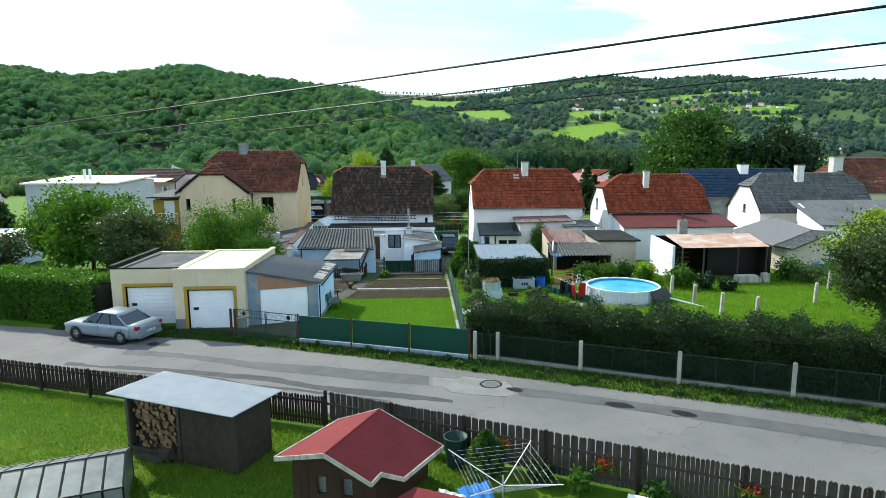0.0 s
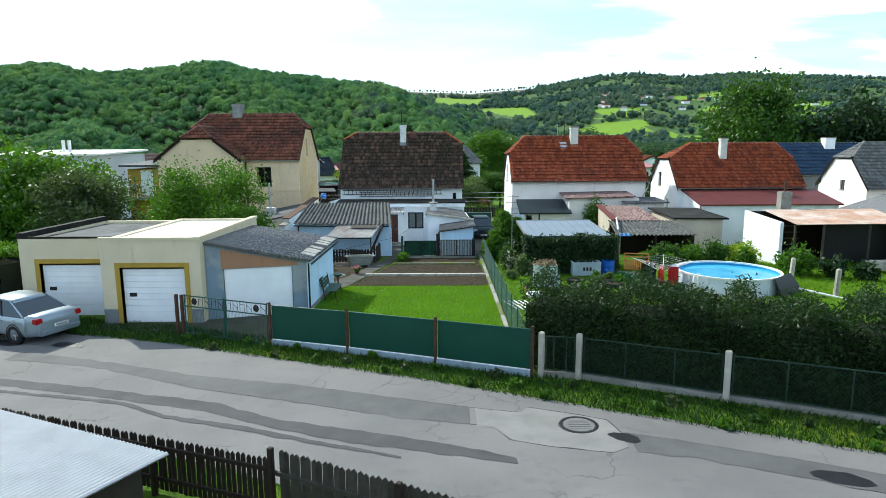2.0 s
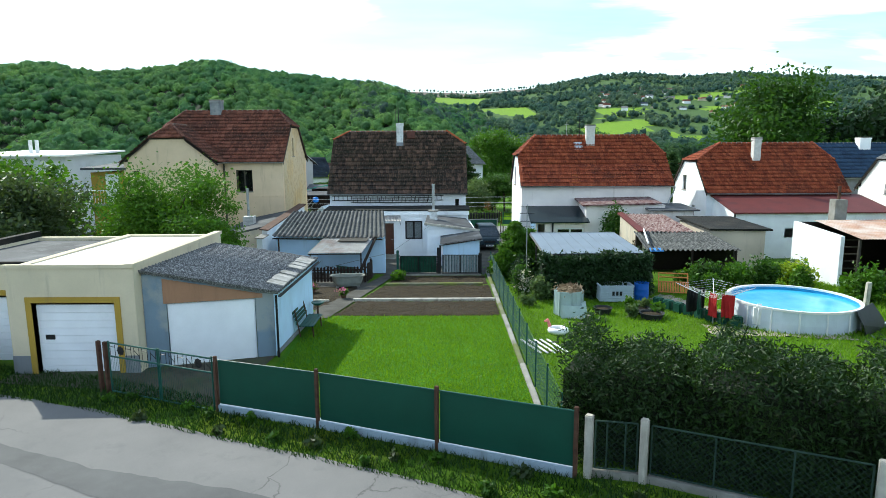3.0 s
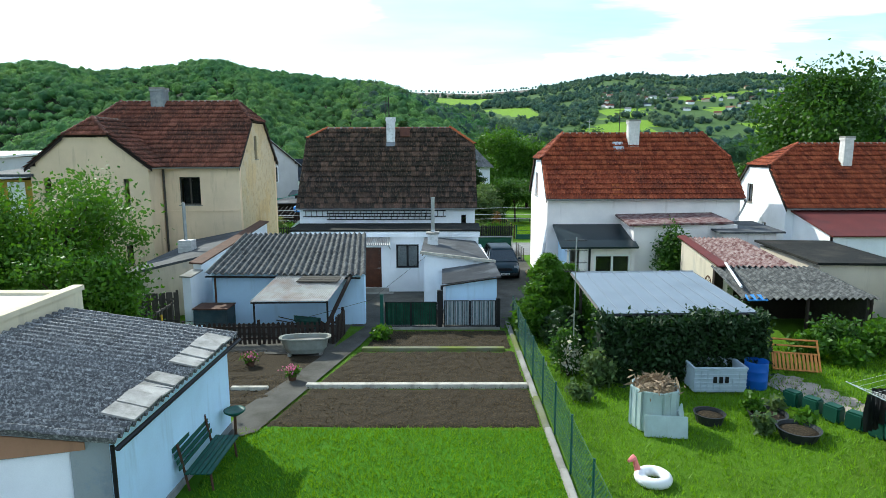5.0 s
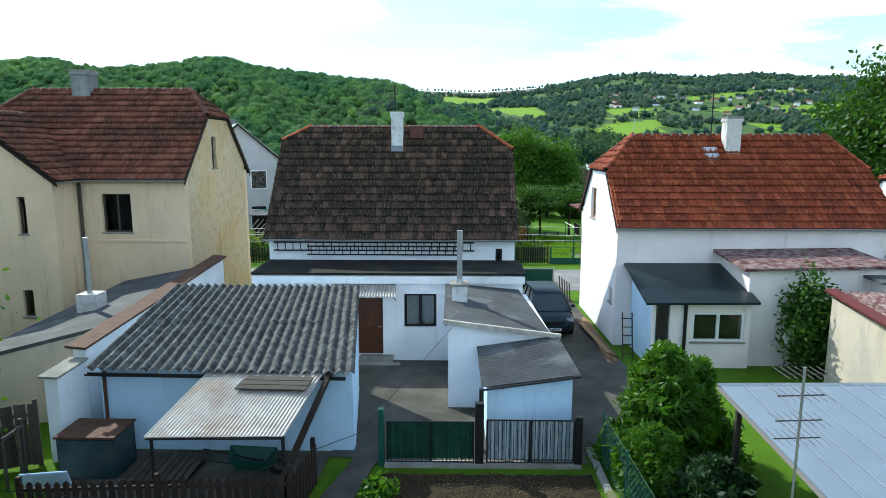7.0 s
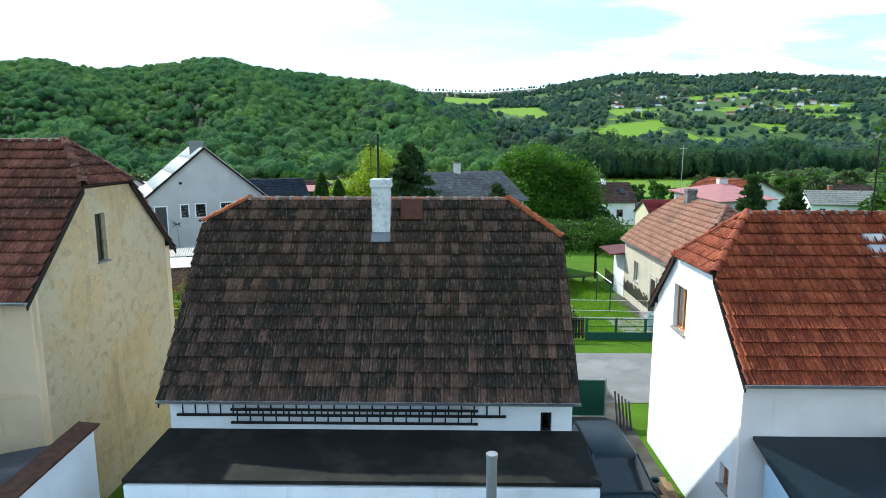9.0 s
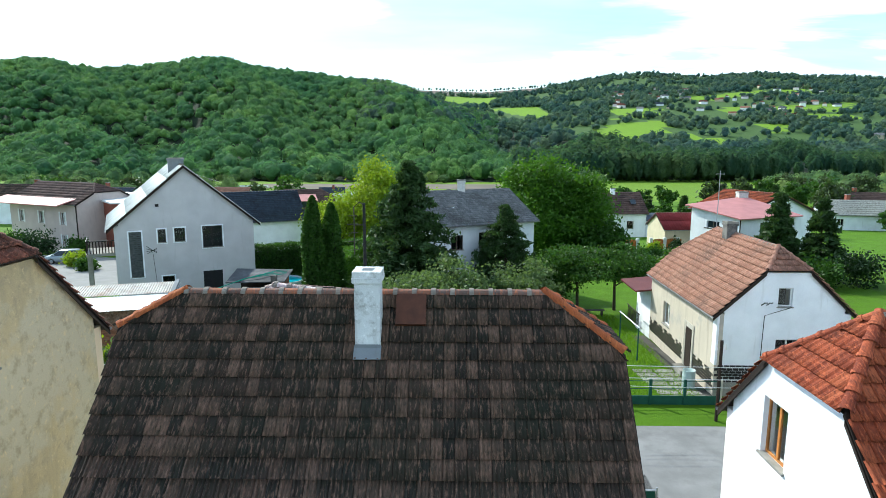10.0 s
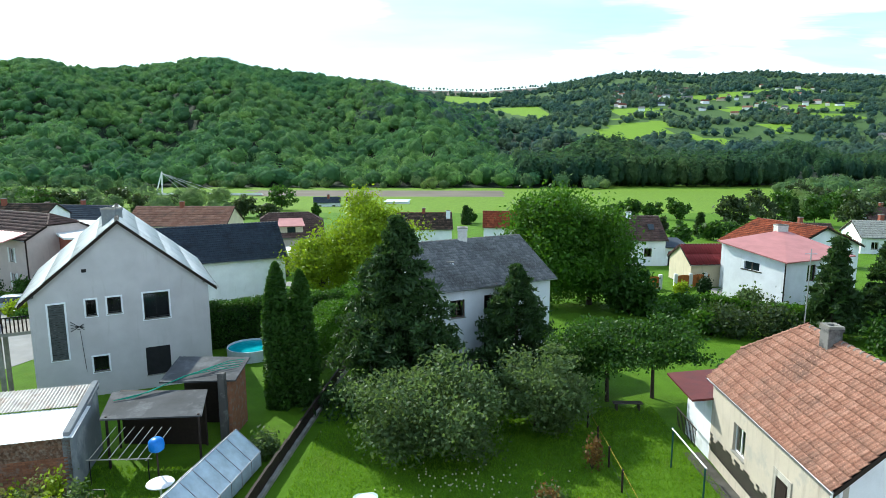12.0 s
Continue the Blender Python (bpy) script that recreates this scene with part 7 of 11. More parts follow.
# ---- garden of the dark-roofed house ----
def soil_bed(x0a, x1a, y0, x0b, x1b, y1, seed, label="dug bed of dark crumbly soil"):
    """Rough soil between two rows: corners (x0a..x1a at y0), (x0b..x1b at y1), with clods."""
    nx_, ny_ = int((x1a - x0a) / 0.10) + 2, int((y1 - y0) / 0.10) + 2
    v, f = [], []
    for j in range(ny_ + 1):
        t = j / ny_
        for i in range(nx_ + 1):
            s = i / nx_
            x = (x0a + (x1a - x0a) * s) * (1 - t) + (x0b + (x1b - x0b) * s) * t
            y = y0 + (y1 - y0) * t
            e = min(i, nx_ - i, j, ny_ - j)
            h = 0.05 * noise.noise((x * 3.1, y * 3.1, seed)) + 0.035 * noise.noise((x * 9, y * 9, seed + 3))
            v.append((x, y, gz(x, y) + (0.035 + max(-0.02, h) if e else -0.02)))
    f = [(j * (nx_ + 1) + i, j * (nx_ + 1) + i + 1, (j + 1) * (nx_ + 1) + i + 1, (j + 1) * (nx_ + 1) + i) for j in range(ny_) for i in range(nx_)]
    bed = tagged(new("soil_bed", np_mesh("soil_bed", v, f, SOIL)), label, "soil", kind="structure")
    rng = np.random.default_rng(int(seed * 7))
    n = int((x1a - x0a) * (y1 - y0) * 130)
    bv, bf = ball(1)
    s, t = rng.uniform(0, 1, n), rng.uniform(0, 1, n)
    x = (x0a + (x1a - x0a) * s) * (1 - t) + (x0b + (x1b - x0b) * s) * t
    y = y0 + (y1 - y0) * t
    r = rng.uniform(0.008, 0.024, n) * rng.uniform(0.5, 1, n)
    p = bv[None] * (1 + rng.uniform(-0.35, 0.35, (n, len(bv))))[..., None] * r[:, None, None] + np.stack([x, y, ground_z(x, y) + 0.045], -1)[:, None]
    ob = new("soil_clods", np_mesh("soil_clods", p.reshape(-1, 3), (bf[None] + (np.arange(n) * len(bv))[:, None, None]).reshape(-1, 3), CLOD))
    return tagged(ob, "loose clods and stones on the dug bed", "soil", kind="stuff")


CLOD = surface("soil_clods", (0.111, 0.0791, 0.0408), 1.0, 0, scale=9, var=0.5, bump=0.3, rand=0.6)
DRIVE = surface("earthy_drive", (0.075, 0.068, 0.05), 1.0, 0, scale=1.8, var=0.4, bump=0.6, stain=(0.04, 0.07, 0.015), amount=0.45)
PATHC = surface("old_concrete_path", (0.0864, 0.0821, 0.0713), 0.95, 0, scale=1.3, var=0.35, bump=0.4, stain=(0.0389, 0.0367, 0.0259), amount=0.5)
sheet([(-13.0, 32.6), (-9.3, 31.95), (-5.95, 30.62), (-5.6, 34.7), (-9.15, 33.7), (-13.0, 33.3)], DRIVE, "driveway", "earthy worn drive before the garages", "paving", 0.03)
sheet([(-9.7, 40.6), (-5.3, 40.6), (-4.3, 45.4), (-9.7, 46.0)], SOIL, "soil_strip", "bare dark soil between path and fence", "soil", 0.008)
sheet([(-5.25, 30.4), (-3.1, 29.7), (-0.3, 28.45), (2.05, 27.3), (2.05, 39.35), (-4.75, 39.65), (-5.5, 38.0)], LAWN, "lawn", "bright mown lawn behind the green fence", "lawn", 0.015)
soil_bed(-4.7, 1.98, 39.55, -4.1, 1.98, 42.12, 2.0)
soil_bed(-4.05, 1.95, 42.4, -3.25, 1.95, 45.5, 3.0)
soil_bed(-3.1, 1.9, 45.85, -2.9, 1.9, 48.15, 4.0)
soil_bed(-9.4, -5.15, 41.0, -9.4, -4.45, 43.2, 5.0)
soil_bed(-9.6, -6.3, 43.5, -9.6, -6.3, 45.6, 6.0)
for a, b, w, mat, lab in (((-4.25, 42.25), (1.95, 42.25), 0.2, PALECONC, "pale concrete edging laid across the bed"), ((-3.15, 45.68), (1.62, 45.68), 0.22, MOSSY, "mossy concrete edging across the bed"),
                          ((-6.29, 42.02), (-5.26, 42.02), 0.16, PALECONC, "pale concrete edging laid across the bed")):
    z = gz(a[0], a[1])
    tagged(part("edging", bevelled(a[0], b[0], a[1] - w / 2, a[1] + w / 2, z - 0.08, z + 0.12, 0.015), mat), lab, "edging", "bed edgings")
sheet([(-5.55, 38.6), (-4.75, 39.3), (-3.28, 46.2), (-2.95, 48.3), (-2.8, 48.8), (-3.42, 48.8), (-3.95, 46.6), (-4.95, 42.6), (-5.5, 40.8)], PATHC, "path", "old concrete garden path", "path", 0.05)
sheet([(-9.4, 45.7), (-4.2, 45.0), (-4.0, 49.1), (-9.4, 49.1)], PATHC, "yard_paving", "stained concrete apron before the shed", "paving", 0.03)
sheet([(-4.0, 48.85), (1.9, 48.6), (1.9, 49.0), (4.9, 49), (4.9, 71), (1.3, 71), (1.3, 57.1), (-8.2, 57.0), (-8.2, 53.8), (-4.0, 53.8)], PATHC, "yard", "concrete yard before the house", "paving", 0.02)
bush(-2.65, 46.9, 0.38, 0.5, "bright green weeds on the bed edge", LEAFBRIGHT, 900, 0.09, 71)
curb = thing("curb", 2.05, 27.4, gz(2.05, 27.4), "worn concrete curb under the wire fence", "curb")
for i in range(11):
    y = 27.5 + i * 1.98
    part("curb_stone", bevelled(1.98, 2.14, y, y + 1.96, gz(2, y) - 0.1, gz(2, y + 1) + 0.10, 0.02), CONCRETE if i % 3 else MOSSY, curb)
wf = thing("wire_fence", 2.2, 28.5, gz(2.2, 28.5), "green wire mesh fence on thin steel posts", "fence")
for i in range(12):
    y = 28.0 + i * 1.87
    part("fence_post", rod((2.2, y, gz(2.2, y) - 0.1), (2.2, y, gz(2.2, y) + 1.28), 0.024, n=7), GREENPAINT, wf)
    if i < 11:
        za, zb = gz(2.2, y), gz(2.2, y + 1.87)
        g = []
        for k in range(34):
            s = k * 0.11 - 1.9
            for d in (1, -1):
                a0, a1 = (s, 0.08), (s + 1.87, 1.87 * 1.0 + 0.08)
                p, q = max(0, a0[0]), min(1.87, s + 1.1)
                if q - p < 0.05:
                    continue
                h0, h1 = 0.08 + (p - s), 0.08 + (q - s)
                if d < 0:
                    h0, h1 = 1.26 - h0, 1.26 - h1
                g.append(rod((2.2, y + p, za + (zb - za) * p / 1.87 + h0), (2.2, y + q, za + (zb - za) * q / 1.87 + h1), 0.0035, n=3))
        part("wire_mesh", join(*g), GREENPAINT, wf)
        part("top_wire", join(rod((2.2, y, za + 1.22), (2.2, y + 1.87, zb + 1.22), 0.005, n=4), rod((2.2, y, za + 0.6), (2.2, y + 1.87, zb + 0.6), 0.004, n=4)), GREENPAINT, wf)

# bathtub, pots, fence, bench
bx, by = -4.95, 45.3
bz = gz(bx, by) + 0.05
tub = thing("bathtub", bx, by, bz, "old enamel bathtub used as a planter", "bathtub")


def tub_ring(k, z):
    n, out = 28, []
    for i in range(n):
        a = 6.2832 * i / n
        x, y = 0.80 * k * abs(math.cos(a)) ** 0.7 * (1 if math.cos(a) > 0 else -1), 0.36 * k * abs(math.sin(a)) ** 0.7 * (1 if math.sin(a) > 0 else -1)
        out.append((x, y, z))
    return out


part("shell", moved(loft([tub_ring(*q) for q in ((0.72, 0.04), (0.86, 0.2), (0.95, 0.5), (1.06, 0.52), (1.06, 0.56), (0.93, 0.55), (0.86, 0.42), (0.84, 0.40))]), pose(bx, by, bz, 0, 0, 6)), surface("aged_enamel", (0.22, 0.235, 0.21), 0.5, 0, scale=5, var=0.2, bump=0.05, stain=(0.2, 0.18, 0.14), amount=0.4, streak=True), tub, smooth=False)
part("soil", moved(loft([tub_ring(0.85, 0.40), tub_ring(0.83, 0.43)]), pose(bx, by, bz, 0, 0, 6)), CONCRETE, tub)
for s in (-0.5, 0.5):
    part("foot", moved(bevelled(s - 0.06, s + 0.06, -0.25, 0.25, -0.06, 0.05, 0.01), pose(bx, by, bz, 0, 0, 6)), CONCRETE, tub)
flower_pot(-6.4, 44.1, gz(-6.4, 44.1), "pink flowers in a small pot", FLOWERPINK, 0.19, 0.3, seed=21)
flower_pot(-4.75, 42.7, gz(-4.75, 42.7) + 0.06, "pink and yellow flowers in a bright pot", FLOWERPINK, 0.18, 0.3, seed=22)
picket_run((-9.3, 46.05), (-4.25, 46.4), 0.85, "dark brown picket fence before the shed", DARKWOOD, 0.165, 0.105, rails=(0.28, 0.75), every=2.5)
picket_run((-4.15, 46.4), (-4.0, 47.6), 1.0, "dark brown picket fence before the shed", DARKWOOD, 0.165, 0.105, rails=(0.28, 0.75))
bn = thing("garden_bench", -5.3, 37.4, gz(-5.3, 37.4), "green slatted garden bench against the shed wall", "bench")
bzz = gz(-5.3, 37.4)
for i in range(5):
    part("seat_slat", bevelled(-5.30 + i * 0.105, -5.21 + i * 0.105, 36.6, 38.25, bzz + 0.43, bzz + 0.455, 0.006), GREENPAINT, bn)
for i in range(4):
    part("back_slat", bevelled(-5.40 + 0.0 - i * 0.035, -5.375 - i * 0.035, 36.6, 38.25, bzz + 0.5 + i * 0.12, bzz + 0.6 + i * 0.12, 0.006), GREENPAINT, bn)
for y in (36.75, 38.1):
    part("leg", join(rod((-4.82, y, bzz), (-4.86, y, bzz + 0.43), 0.025), rod((-5.28, y, bzz), (-5.46, y, bzz + 0.98), 0.025), rod((-4.84, y, bzz + 0.42), (-5.36, y, bzz + 0.42), 0.02)), RUST, bn)
pt = thing("bird_table", -5.1, 38.9, gz(-5.1, 38.9), "green round dish on a thin post", "planter")
part("post", rod((-5.1, 38.9, gz(-5.1, 38.9)), (-5.1, 38.9, 0.98), 0.035), RUST, pt)
part("dish", moved(lathe([(0.0, 0.0), (0.12, 0.0), (0.23, 0.08), (0.24, 0.12), (0.2, 0.11), (0.0, 0.09)], 18), Matrix.Translation((-5.1, 38.9, 0.95))), GREENPAINT, pt, smooth=True)

# ---- blue shed with awning ----
bs = thing("shed", -9.4, 49.2, 0.1, "pale blue shed under a grey corrugated roof", "shed")
part("front_wall", wall((-9.4, 49.2, 0), (1, 0, 0), [(0, -0.1), (5.9, -0.1), (5.9, 2.05), (0, 2.12)], (), 0.3), BLUISH, bs)
part("side_wall", wall((-3.5, 49.5, 0), (-0.55, 4.2, 0), [(0, -0.3), (4.23, -0.3), (4.23, 2.92), (0, 2.10)], (), 0.3), BLUISH, bs)
part("side_wall", wall((-9.4, 53.7, 0), (0, -1, 0), [(0, -0.3), (4.2, -0.3), (4.2, 2.10), (0, 2.92)], (), 0.3), BLUISH, bs)
part("back_wall", box(-9.1, -4.35, 53.4, 53.7, -0.3, 2.9), BLUISH, bs)
corrugated(bs, [(-9.55, 48.85, 2.18), (-3.40, 48.9, 2.10), (-3.98, 53.8, 3.05), (-9.55, 53.8, 3.05)], ETERNIT, 0.25, 0.05, 2, "grey fibre cement sheets with lichen")
gutter(bs, (-9.5, 48.82, 2.1), (-3.6, 48.86, 2.02), BLACK)
for k, (s, b_) in enumerate((((-9.2, 49.15), 0.35),)):
    part("downpipe", rod((-9.25, 49.1, 0.1), (-9.25, 49.1, 2.05), 0.04), RUST, bs)
aw = thing("awning", -7.1, 46.7, gz(-6, 46.7), "pale corrugated plastic awning on thin posts", "awning")
corrugated(aw, [(-7.15, 46.65, 1.62), (-4.45, 46.75, 1.62), (-4.1, 49.1, 2.12), (-6.75, 49.1, 2.12)], TINOLD, 0.076, 0.012, 1, "pale weathered corrugated sheet")
for k in range(3):
    part("loose_board", slab([(-5.9 + 0.05 * k, 48.2 + 0.17 * k, 2.02 + 0.036 * k), (-4.35 + 0.03 * k, 48.15 + 0.17 * k, 2.02 + 0.036 * k), (-4.34 + 0.03 * k, 48.3 + 0.17 * k, 2.05 + 0.036 * k), (-5.86 + 0.05 * k, 48.35 + 0.17 * k, 2.05 + 0.036 * k)], 0.03), OLDWOOD, aw, "weathered board lying on the awning")
for x, y in ((-7.05, 46.75), (-4.5, 46.85)):
    part("post", rod((x, y, gz(x, y)), (x, y, 1.6), 0.035), BLACK, aw)
part("beam", rod((-7.15, 46.72, 1.57), (-4.45, 46.8, 1.57), 0.03), BLACK, aw)
part("brace", moved(bevelled(-0.06, 0.06, -0.05, 0.05, 0, 3.1, 0.01), look((-3.95, 49.15, 2.15), (-4.55, 46.2, 0.6)) @ pose(0, 0, -3.1)), DARKWOOD, aw, "dark diagonal timber brace")
tk = thing("water_tank", -9.2, 48.0, gz(-9, 48), "dark teal metal tank with a rusty top", "tank")
tz = gz(-9, 48)
TEAL = surface("teal_metal", (0.0245, 0.0525, 0.063), 0.6, 0.1, scale=3, var=0.4, bump=0.1, stain=(0.07, 0.084, 0.084), amount=0.5)
part("body", bevelled(-9.6, -8.35, 47.7, 48.6, tz + 0.03, tz + 0.95, 0.03), TEAL, tk)
part("lid", bevelled(-9.63, -8.32, 47.67, 48.63, tz + 0.95, tz + 1.0, 0.01), RUST, tk)
part("panel", moved(bevelled(-0.9, 0.0, -0.02, 0.02, 0, 0.55, 0.01), pose(-9.1, 47.4, tz + 0.02, 25, 0, 10)), BLUISH, tk)
pal = thing("pallet", -8.2, 47.5, tz, "weathered wooden pallet on the apron", "pallet")
for i in range(9):
    part("slat", bevelled(-8.2 + i * 0.16, -8.06 + i * 0.16, 47.5, 48.7, tz + 0.10, tz + 0.14, 0.006), OLDWOOD, pal)
for y in (47.6, 48.5):
    part("bearer", box(-8.2, -6.75, y, y + 0.1, tz + 0.03, tz + 0.10), OLDWOOD, pal)
wb = thing("wheelbarrow", -5.7, 47.8, gz(-5.7, 47.8), "green wheelbarrow parked under the awning", "wheelbarrow")
wz = gz(-5.7, 47.8)
part("tray", moved(loft([[(-0.3, -0.2, 0.25), (0.3, -0.2, 0.25), (0.3, 0.2, 0.25), (-0.3, 0.2, 0.25)], [(-0.5, -0.34, 0.55), (0.5, -0.34, 0.55), (0.5, 0.34, 0.55), (-0.5, 0.34, 0.55)], [(-0.47, -0.31, 0.54), (0.47, -0.31, 0.54), (0.47, 0.31, 0.54), (-0.47, 0.31, 0.54)], [(-0.28, -0.18, 0.28), (0.28, -0.18, 0.28), (0.28, 0.18, 0.28), (-0.28, 0.18, 0.28)]]), pose(-5.55, 47.9, wz, 0, 10, 15)), GREENPAINT, wb)
part("wheel", moved(lathe([(0.10, -0.04), (0.18, -0.04), (0.2, 0), (0.18, 0.04), (0.10, 0.04)], 16), pose(-4.95, 48.0, wz + 0.2, 90, 0, 15)), TYRE, wb)
part("handle", rod((-4.95, 47.9, wz + 0.2), (-6.5, 47.5, wz + 0.62), 0.018), BLACK, wb)
part("handle", rod((-4.95, 48.1, wz + 0.2), (-6.55, 47.95, wz + 0.62), 0.018), BLACK, wb)
# boundary walls to the ochre house
bw = thing("boundary_wall", -10.1, 48.6, 0.1, "white garden wall stepped under a rusty coping", "wall")
part("lower_wall", box(-10.25, -9.95, 48.5, 49.6, -0.1, 2.15), WHITE, bw)
part("long_wall", wall((-10.3, 58.9, 0), (0, -1, 0), [(0, -0.6), (9.2, -0.6), (9.2, 2.42), (0, 2.98)], (), 0.3), WHITE, bw)
part("coping", slab([(-10.4, 49.55, 2.50), (-9.9, 49.55, 2.46), (-9.9, 59.0, 3.02), (-10.4, 59.0, 3.06)], 0.06), RUST, bw)
part("low_coping", slab([(-10.32, 48.4, 2.18), (-9.88, 48.4, 2.16), (-9.88, 49.6, 2.2), (-10.32, 49.6, 2.22)], 0.05), CONCRETE, bw)
lb = thing("lean_to", -13.4, 50.3, 0.1, "low beige lean-to with sloping parapet", "outbuilding")
part("wall", wall((-13.6, 50.2, 0), (3.2, 1.1, 0), [(0, -0.2), (3.3, -0.2), (3.3, 2.45), (0, 1.75)], (), 0.3), BEIGE, lb)
part("roof", slab([(-13.7, 50.1, 1.82), (-10.4, 51.3, 2.5), (-10.4, 58.6, 2.75), (-13.7, 58.6, 2.1)], 0.1), FELTGREY, lb)
st = thing("stove_chimney", -12.3, 54, 1.8, "whitewashed brick chimney stub with steel flue", "chimney")
for k in range(9):
    part("brick_course", bevelled(-12.62 - 0.006 * (k % 2), -12.0 + 0.006 * (k % 2), 53.7, 54.3, 1.7 + k * 0.115, 1.81 + k * 0.115, 0.008), BRICKPALE, st)
part("flue", rod((-12.35, 54, 2.7), (-12.35, 54, 4.45), 0.08), STEEL, st)
picket_run((-13.4, 47.0), (-10.4, 48.3), 1.5, "weathered grey board fence", OLDWOOD, 0.125, 0.12, rails=(0.25, 0.8), pointed=False)
picket_run((-9.75, 40.9), (-10.35, 47.9), 1.25, "sagging old wire and board fence", OLDWOOD, 0.5, 0.08, rails=(0.9,), pointed=False)
YELLOW = surface("yellow_paint", (0.55, 0.34, 0.03), 0.6, 0, scale=5, var=0.3)
tagged(part("marker_post", join(rod((-9.55, 45.2, gz(-9.5, 45)), (-9.6, 45.25, 1.55), 0.035), rod((-9.5, 45.3, gz(-9.5, 45)), (-9.45, 45.35, 1.2), 0.02)), YELLOW), "yellow painted steel post at the bed", "post")
# wires across the yard
tagged(part("washing_line", pipe([(-9.55, 45.2, 1.4), (-6, 45.2, 1.15), (-3, 47.0, 1.6), (-1.2, 51.9, 2.3)], 0.008, 4), BLACK), "thin cable sagging across the yard", "wire")

# ---- lean-to, little shed and gates before the house ----
lt = thing("annex", -1.35, 52.1, 0, "white annex under a grey felt roof", "outbuilding")
part("front_wall", wall((-1.3, 52.1, 0), (1, 0, 0), [(0, -0.2), (2.9, -0.2), (2.9, 2.0), (0, 2.38)], (), 0.25), WHITE, lt)
part("side_wall", box(-1.3, -1.05, 52.35, 57.0, -0.5, 2.32), WHITE, lt)
part("side_wall", wall((1.6, 52.35, 0), (-0.04, 1, 0), [(0, -0.4), (4.6, -0.4), (4.6, 2.05), (0, 1.98)], (), 0.25), WHITE, lt)
part("roof", slab([(-1.42, 51.95, 2.50), (1.52, 51.95, 2.12), (1.15, 56.98, 2.20), (-1.42, 56.98, 2.44)], 0.07), FELTGREY, lt, "patched grey roofing felt")
part("roof_edge", slab([(-1.44, 51.93, 2.515), (1.80, 51.93, 2.115), (1.80, 52.03, 2.115), (-1.44, 52.03, 2.515)], 0.12), PALECONC, lt)
ch2 = part("chimney", bevelled(-1.2, -0.72, 54.3, 54.9, 2.2, 2.92, 0.02), CHIMNEY, lt)
part("chimney_cap", bevelled(-1.27, -0.65, 54.24, 54.96, 2.92, 2.99, 0.015), CONCRETE, ch2)
part("flue", join(rod((-0.96, 54.6, 2.95), (-0.96, 54.6, 4.6), 0.085, n=14), rod((-0.96, 54.6, 2.97), (-0.96, 54.6, 3.1), 0.12, 0.09, 14), rod((-0.96, 54.6, 4.56), (-0.96, 54.6, 4.62), 0.095, 0.095, 14)), STEEL, ch2, "tall steel stove flue")
part("drain_pipe", rod((-1.36, 52.2, 2.3), (-1.36, 56.8, 2.3), 0.03), RUST, lt)
ls = thing("shed", -0.45, 49.3, 0.1, "small pale shed under a dark ribbed roof", "shed")
part("front_wall", wall((-0.35, 49.45, 0), (1, 0, 0), [(0, -0.1), (2.0, -0.1), (2.0, 1.85), (0, 1.55)], (), 0.15), BLUISH, ls)
part("side_wall", box(-0.35, -0.2, 49.6, 52.08, -0.1, 1.58), BLUISH, ls)
part("side_wall", box(1.5, 1.65, 49.6, 52.08, -0.1, 1.86), BLUISH, ls)
corrugated(ls, [(-0.5, 52.06, 1.70), (-0.5, 49.25, 1.64), (1.80, 49.25, 1.98), (1.72, 52.06, 2.04)], FELTGREY, 0.12, 0.014, 1, "dark ribbed roof sheet")
part("edge_trim", rod((-0.5, 49.22, 1.60), (1.8, 49.22, 1.94), 0.03), BLACK, ls)
part("corner_post", box(-0.55, -0.45, 49.2, 49.3, 0.0, 1.62), BLACK, ls)


def yard_gate(x0, x1, y, h, label, cloth_mat=None):
    z = gz((x0 + x1) / 2, y) + 0.1
    t = thing("yard_gate", x0, y, z, label, "gate")
    n = 2
    for k in range(n):
        a, b = x0 + (x1 - x0) * k / n + 0.02, x0 + (x1 - x0) * (k + 1) / n - 0.02
        lf = part("gate_leaf", join(*[rod(p, q, 0.018, n=6) for p, q in (((a, y, z), (b, y, z)), ((a, y, z + h), (b, y, z + h)), ((a, y, z), (a, y, z + h)), ((b, y, z), (b, y, z + h)))]), GREENPAINT if not cloth_mat else BLACK, t)
        for i in range(1, int((b - a) / 0.085)):
            part("bar", rod((a + i * 0.085, y, z), (a + i * 0.085, y, z + h), 0.009, n=5), GREENPAINT if not cloth_mat else BLACK, lf)
    if cloth_mat:
        part("windscreen", moved(corr_cloth(x1 - x0, h), pose(x0, y + 0.06, z)), cloth_mat, t, "cloth screen behind the bars")
    return t


def corr_cloth(w, h):
    n = 60
    v = [(w * i / n, 0.02 * math.sin(i * 1.3), zz) for zz in (0.05, h - 0.02) for i in range(n + 1)]
    v += [(x, y + 0.008, z) for x, y, z in v]
    k = 2 * (n + 1)
    f = [(i, i + 1, n + 2 + i, n + 1 + i) for i in range(n)]
    return v, f + [tuple(q + k for q in fc)[::-1] for fc in f]


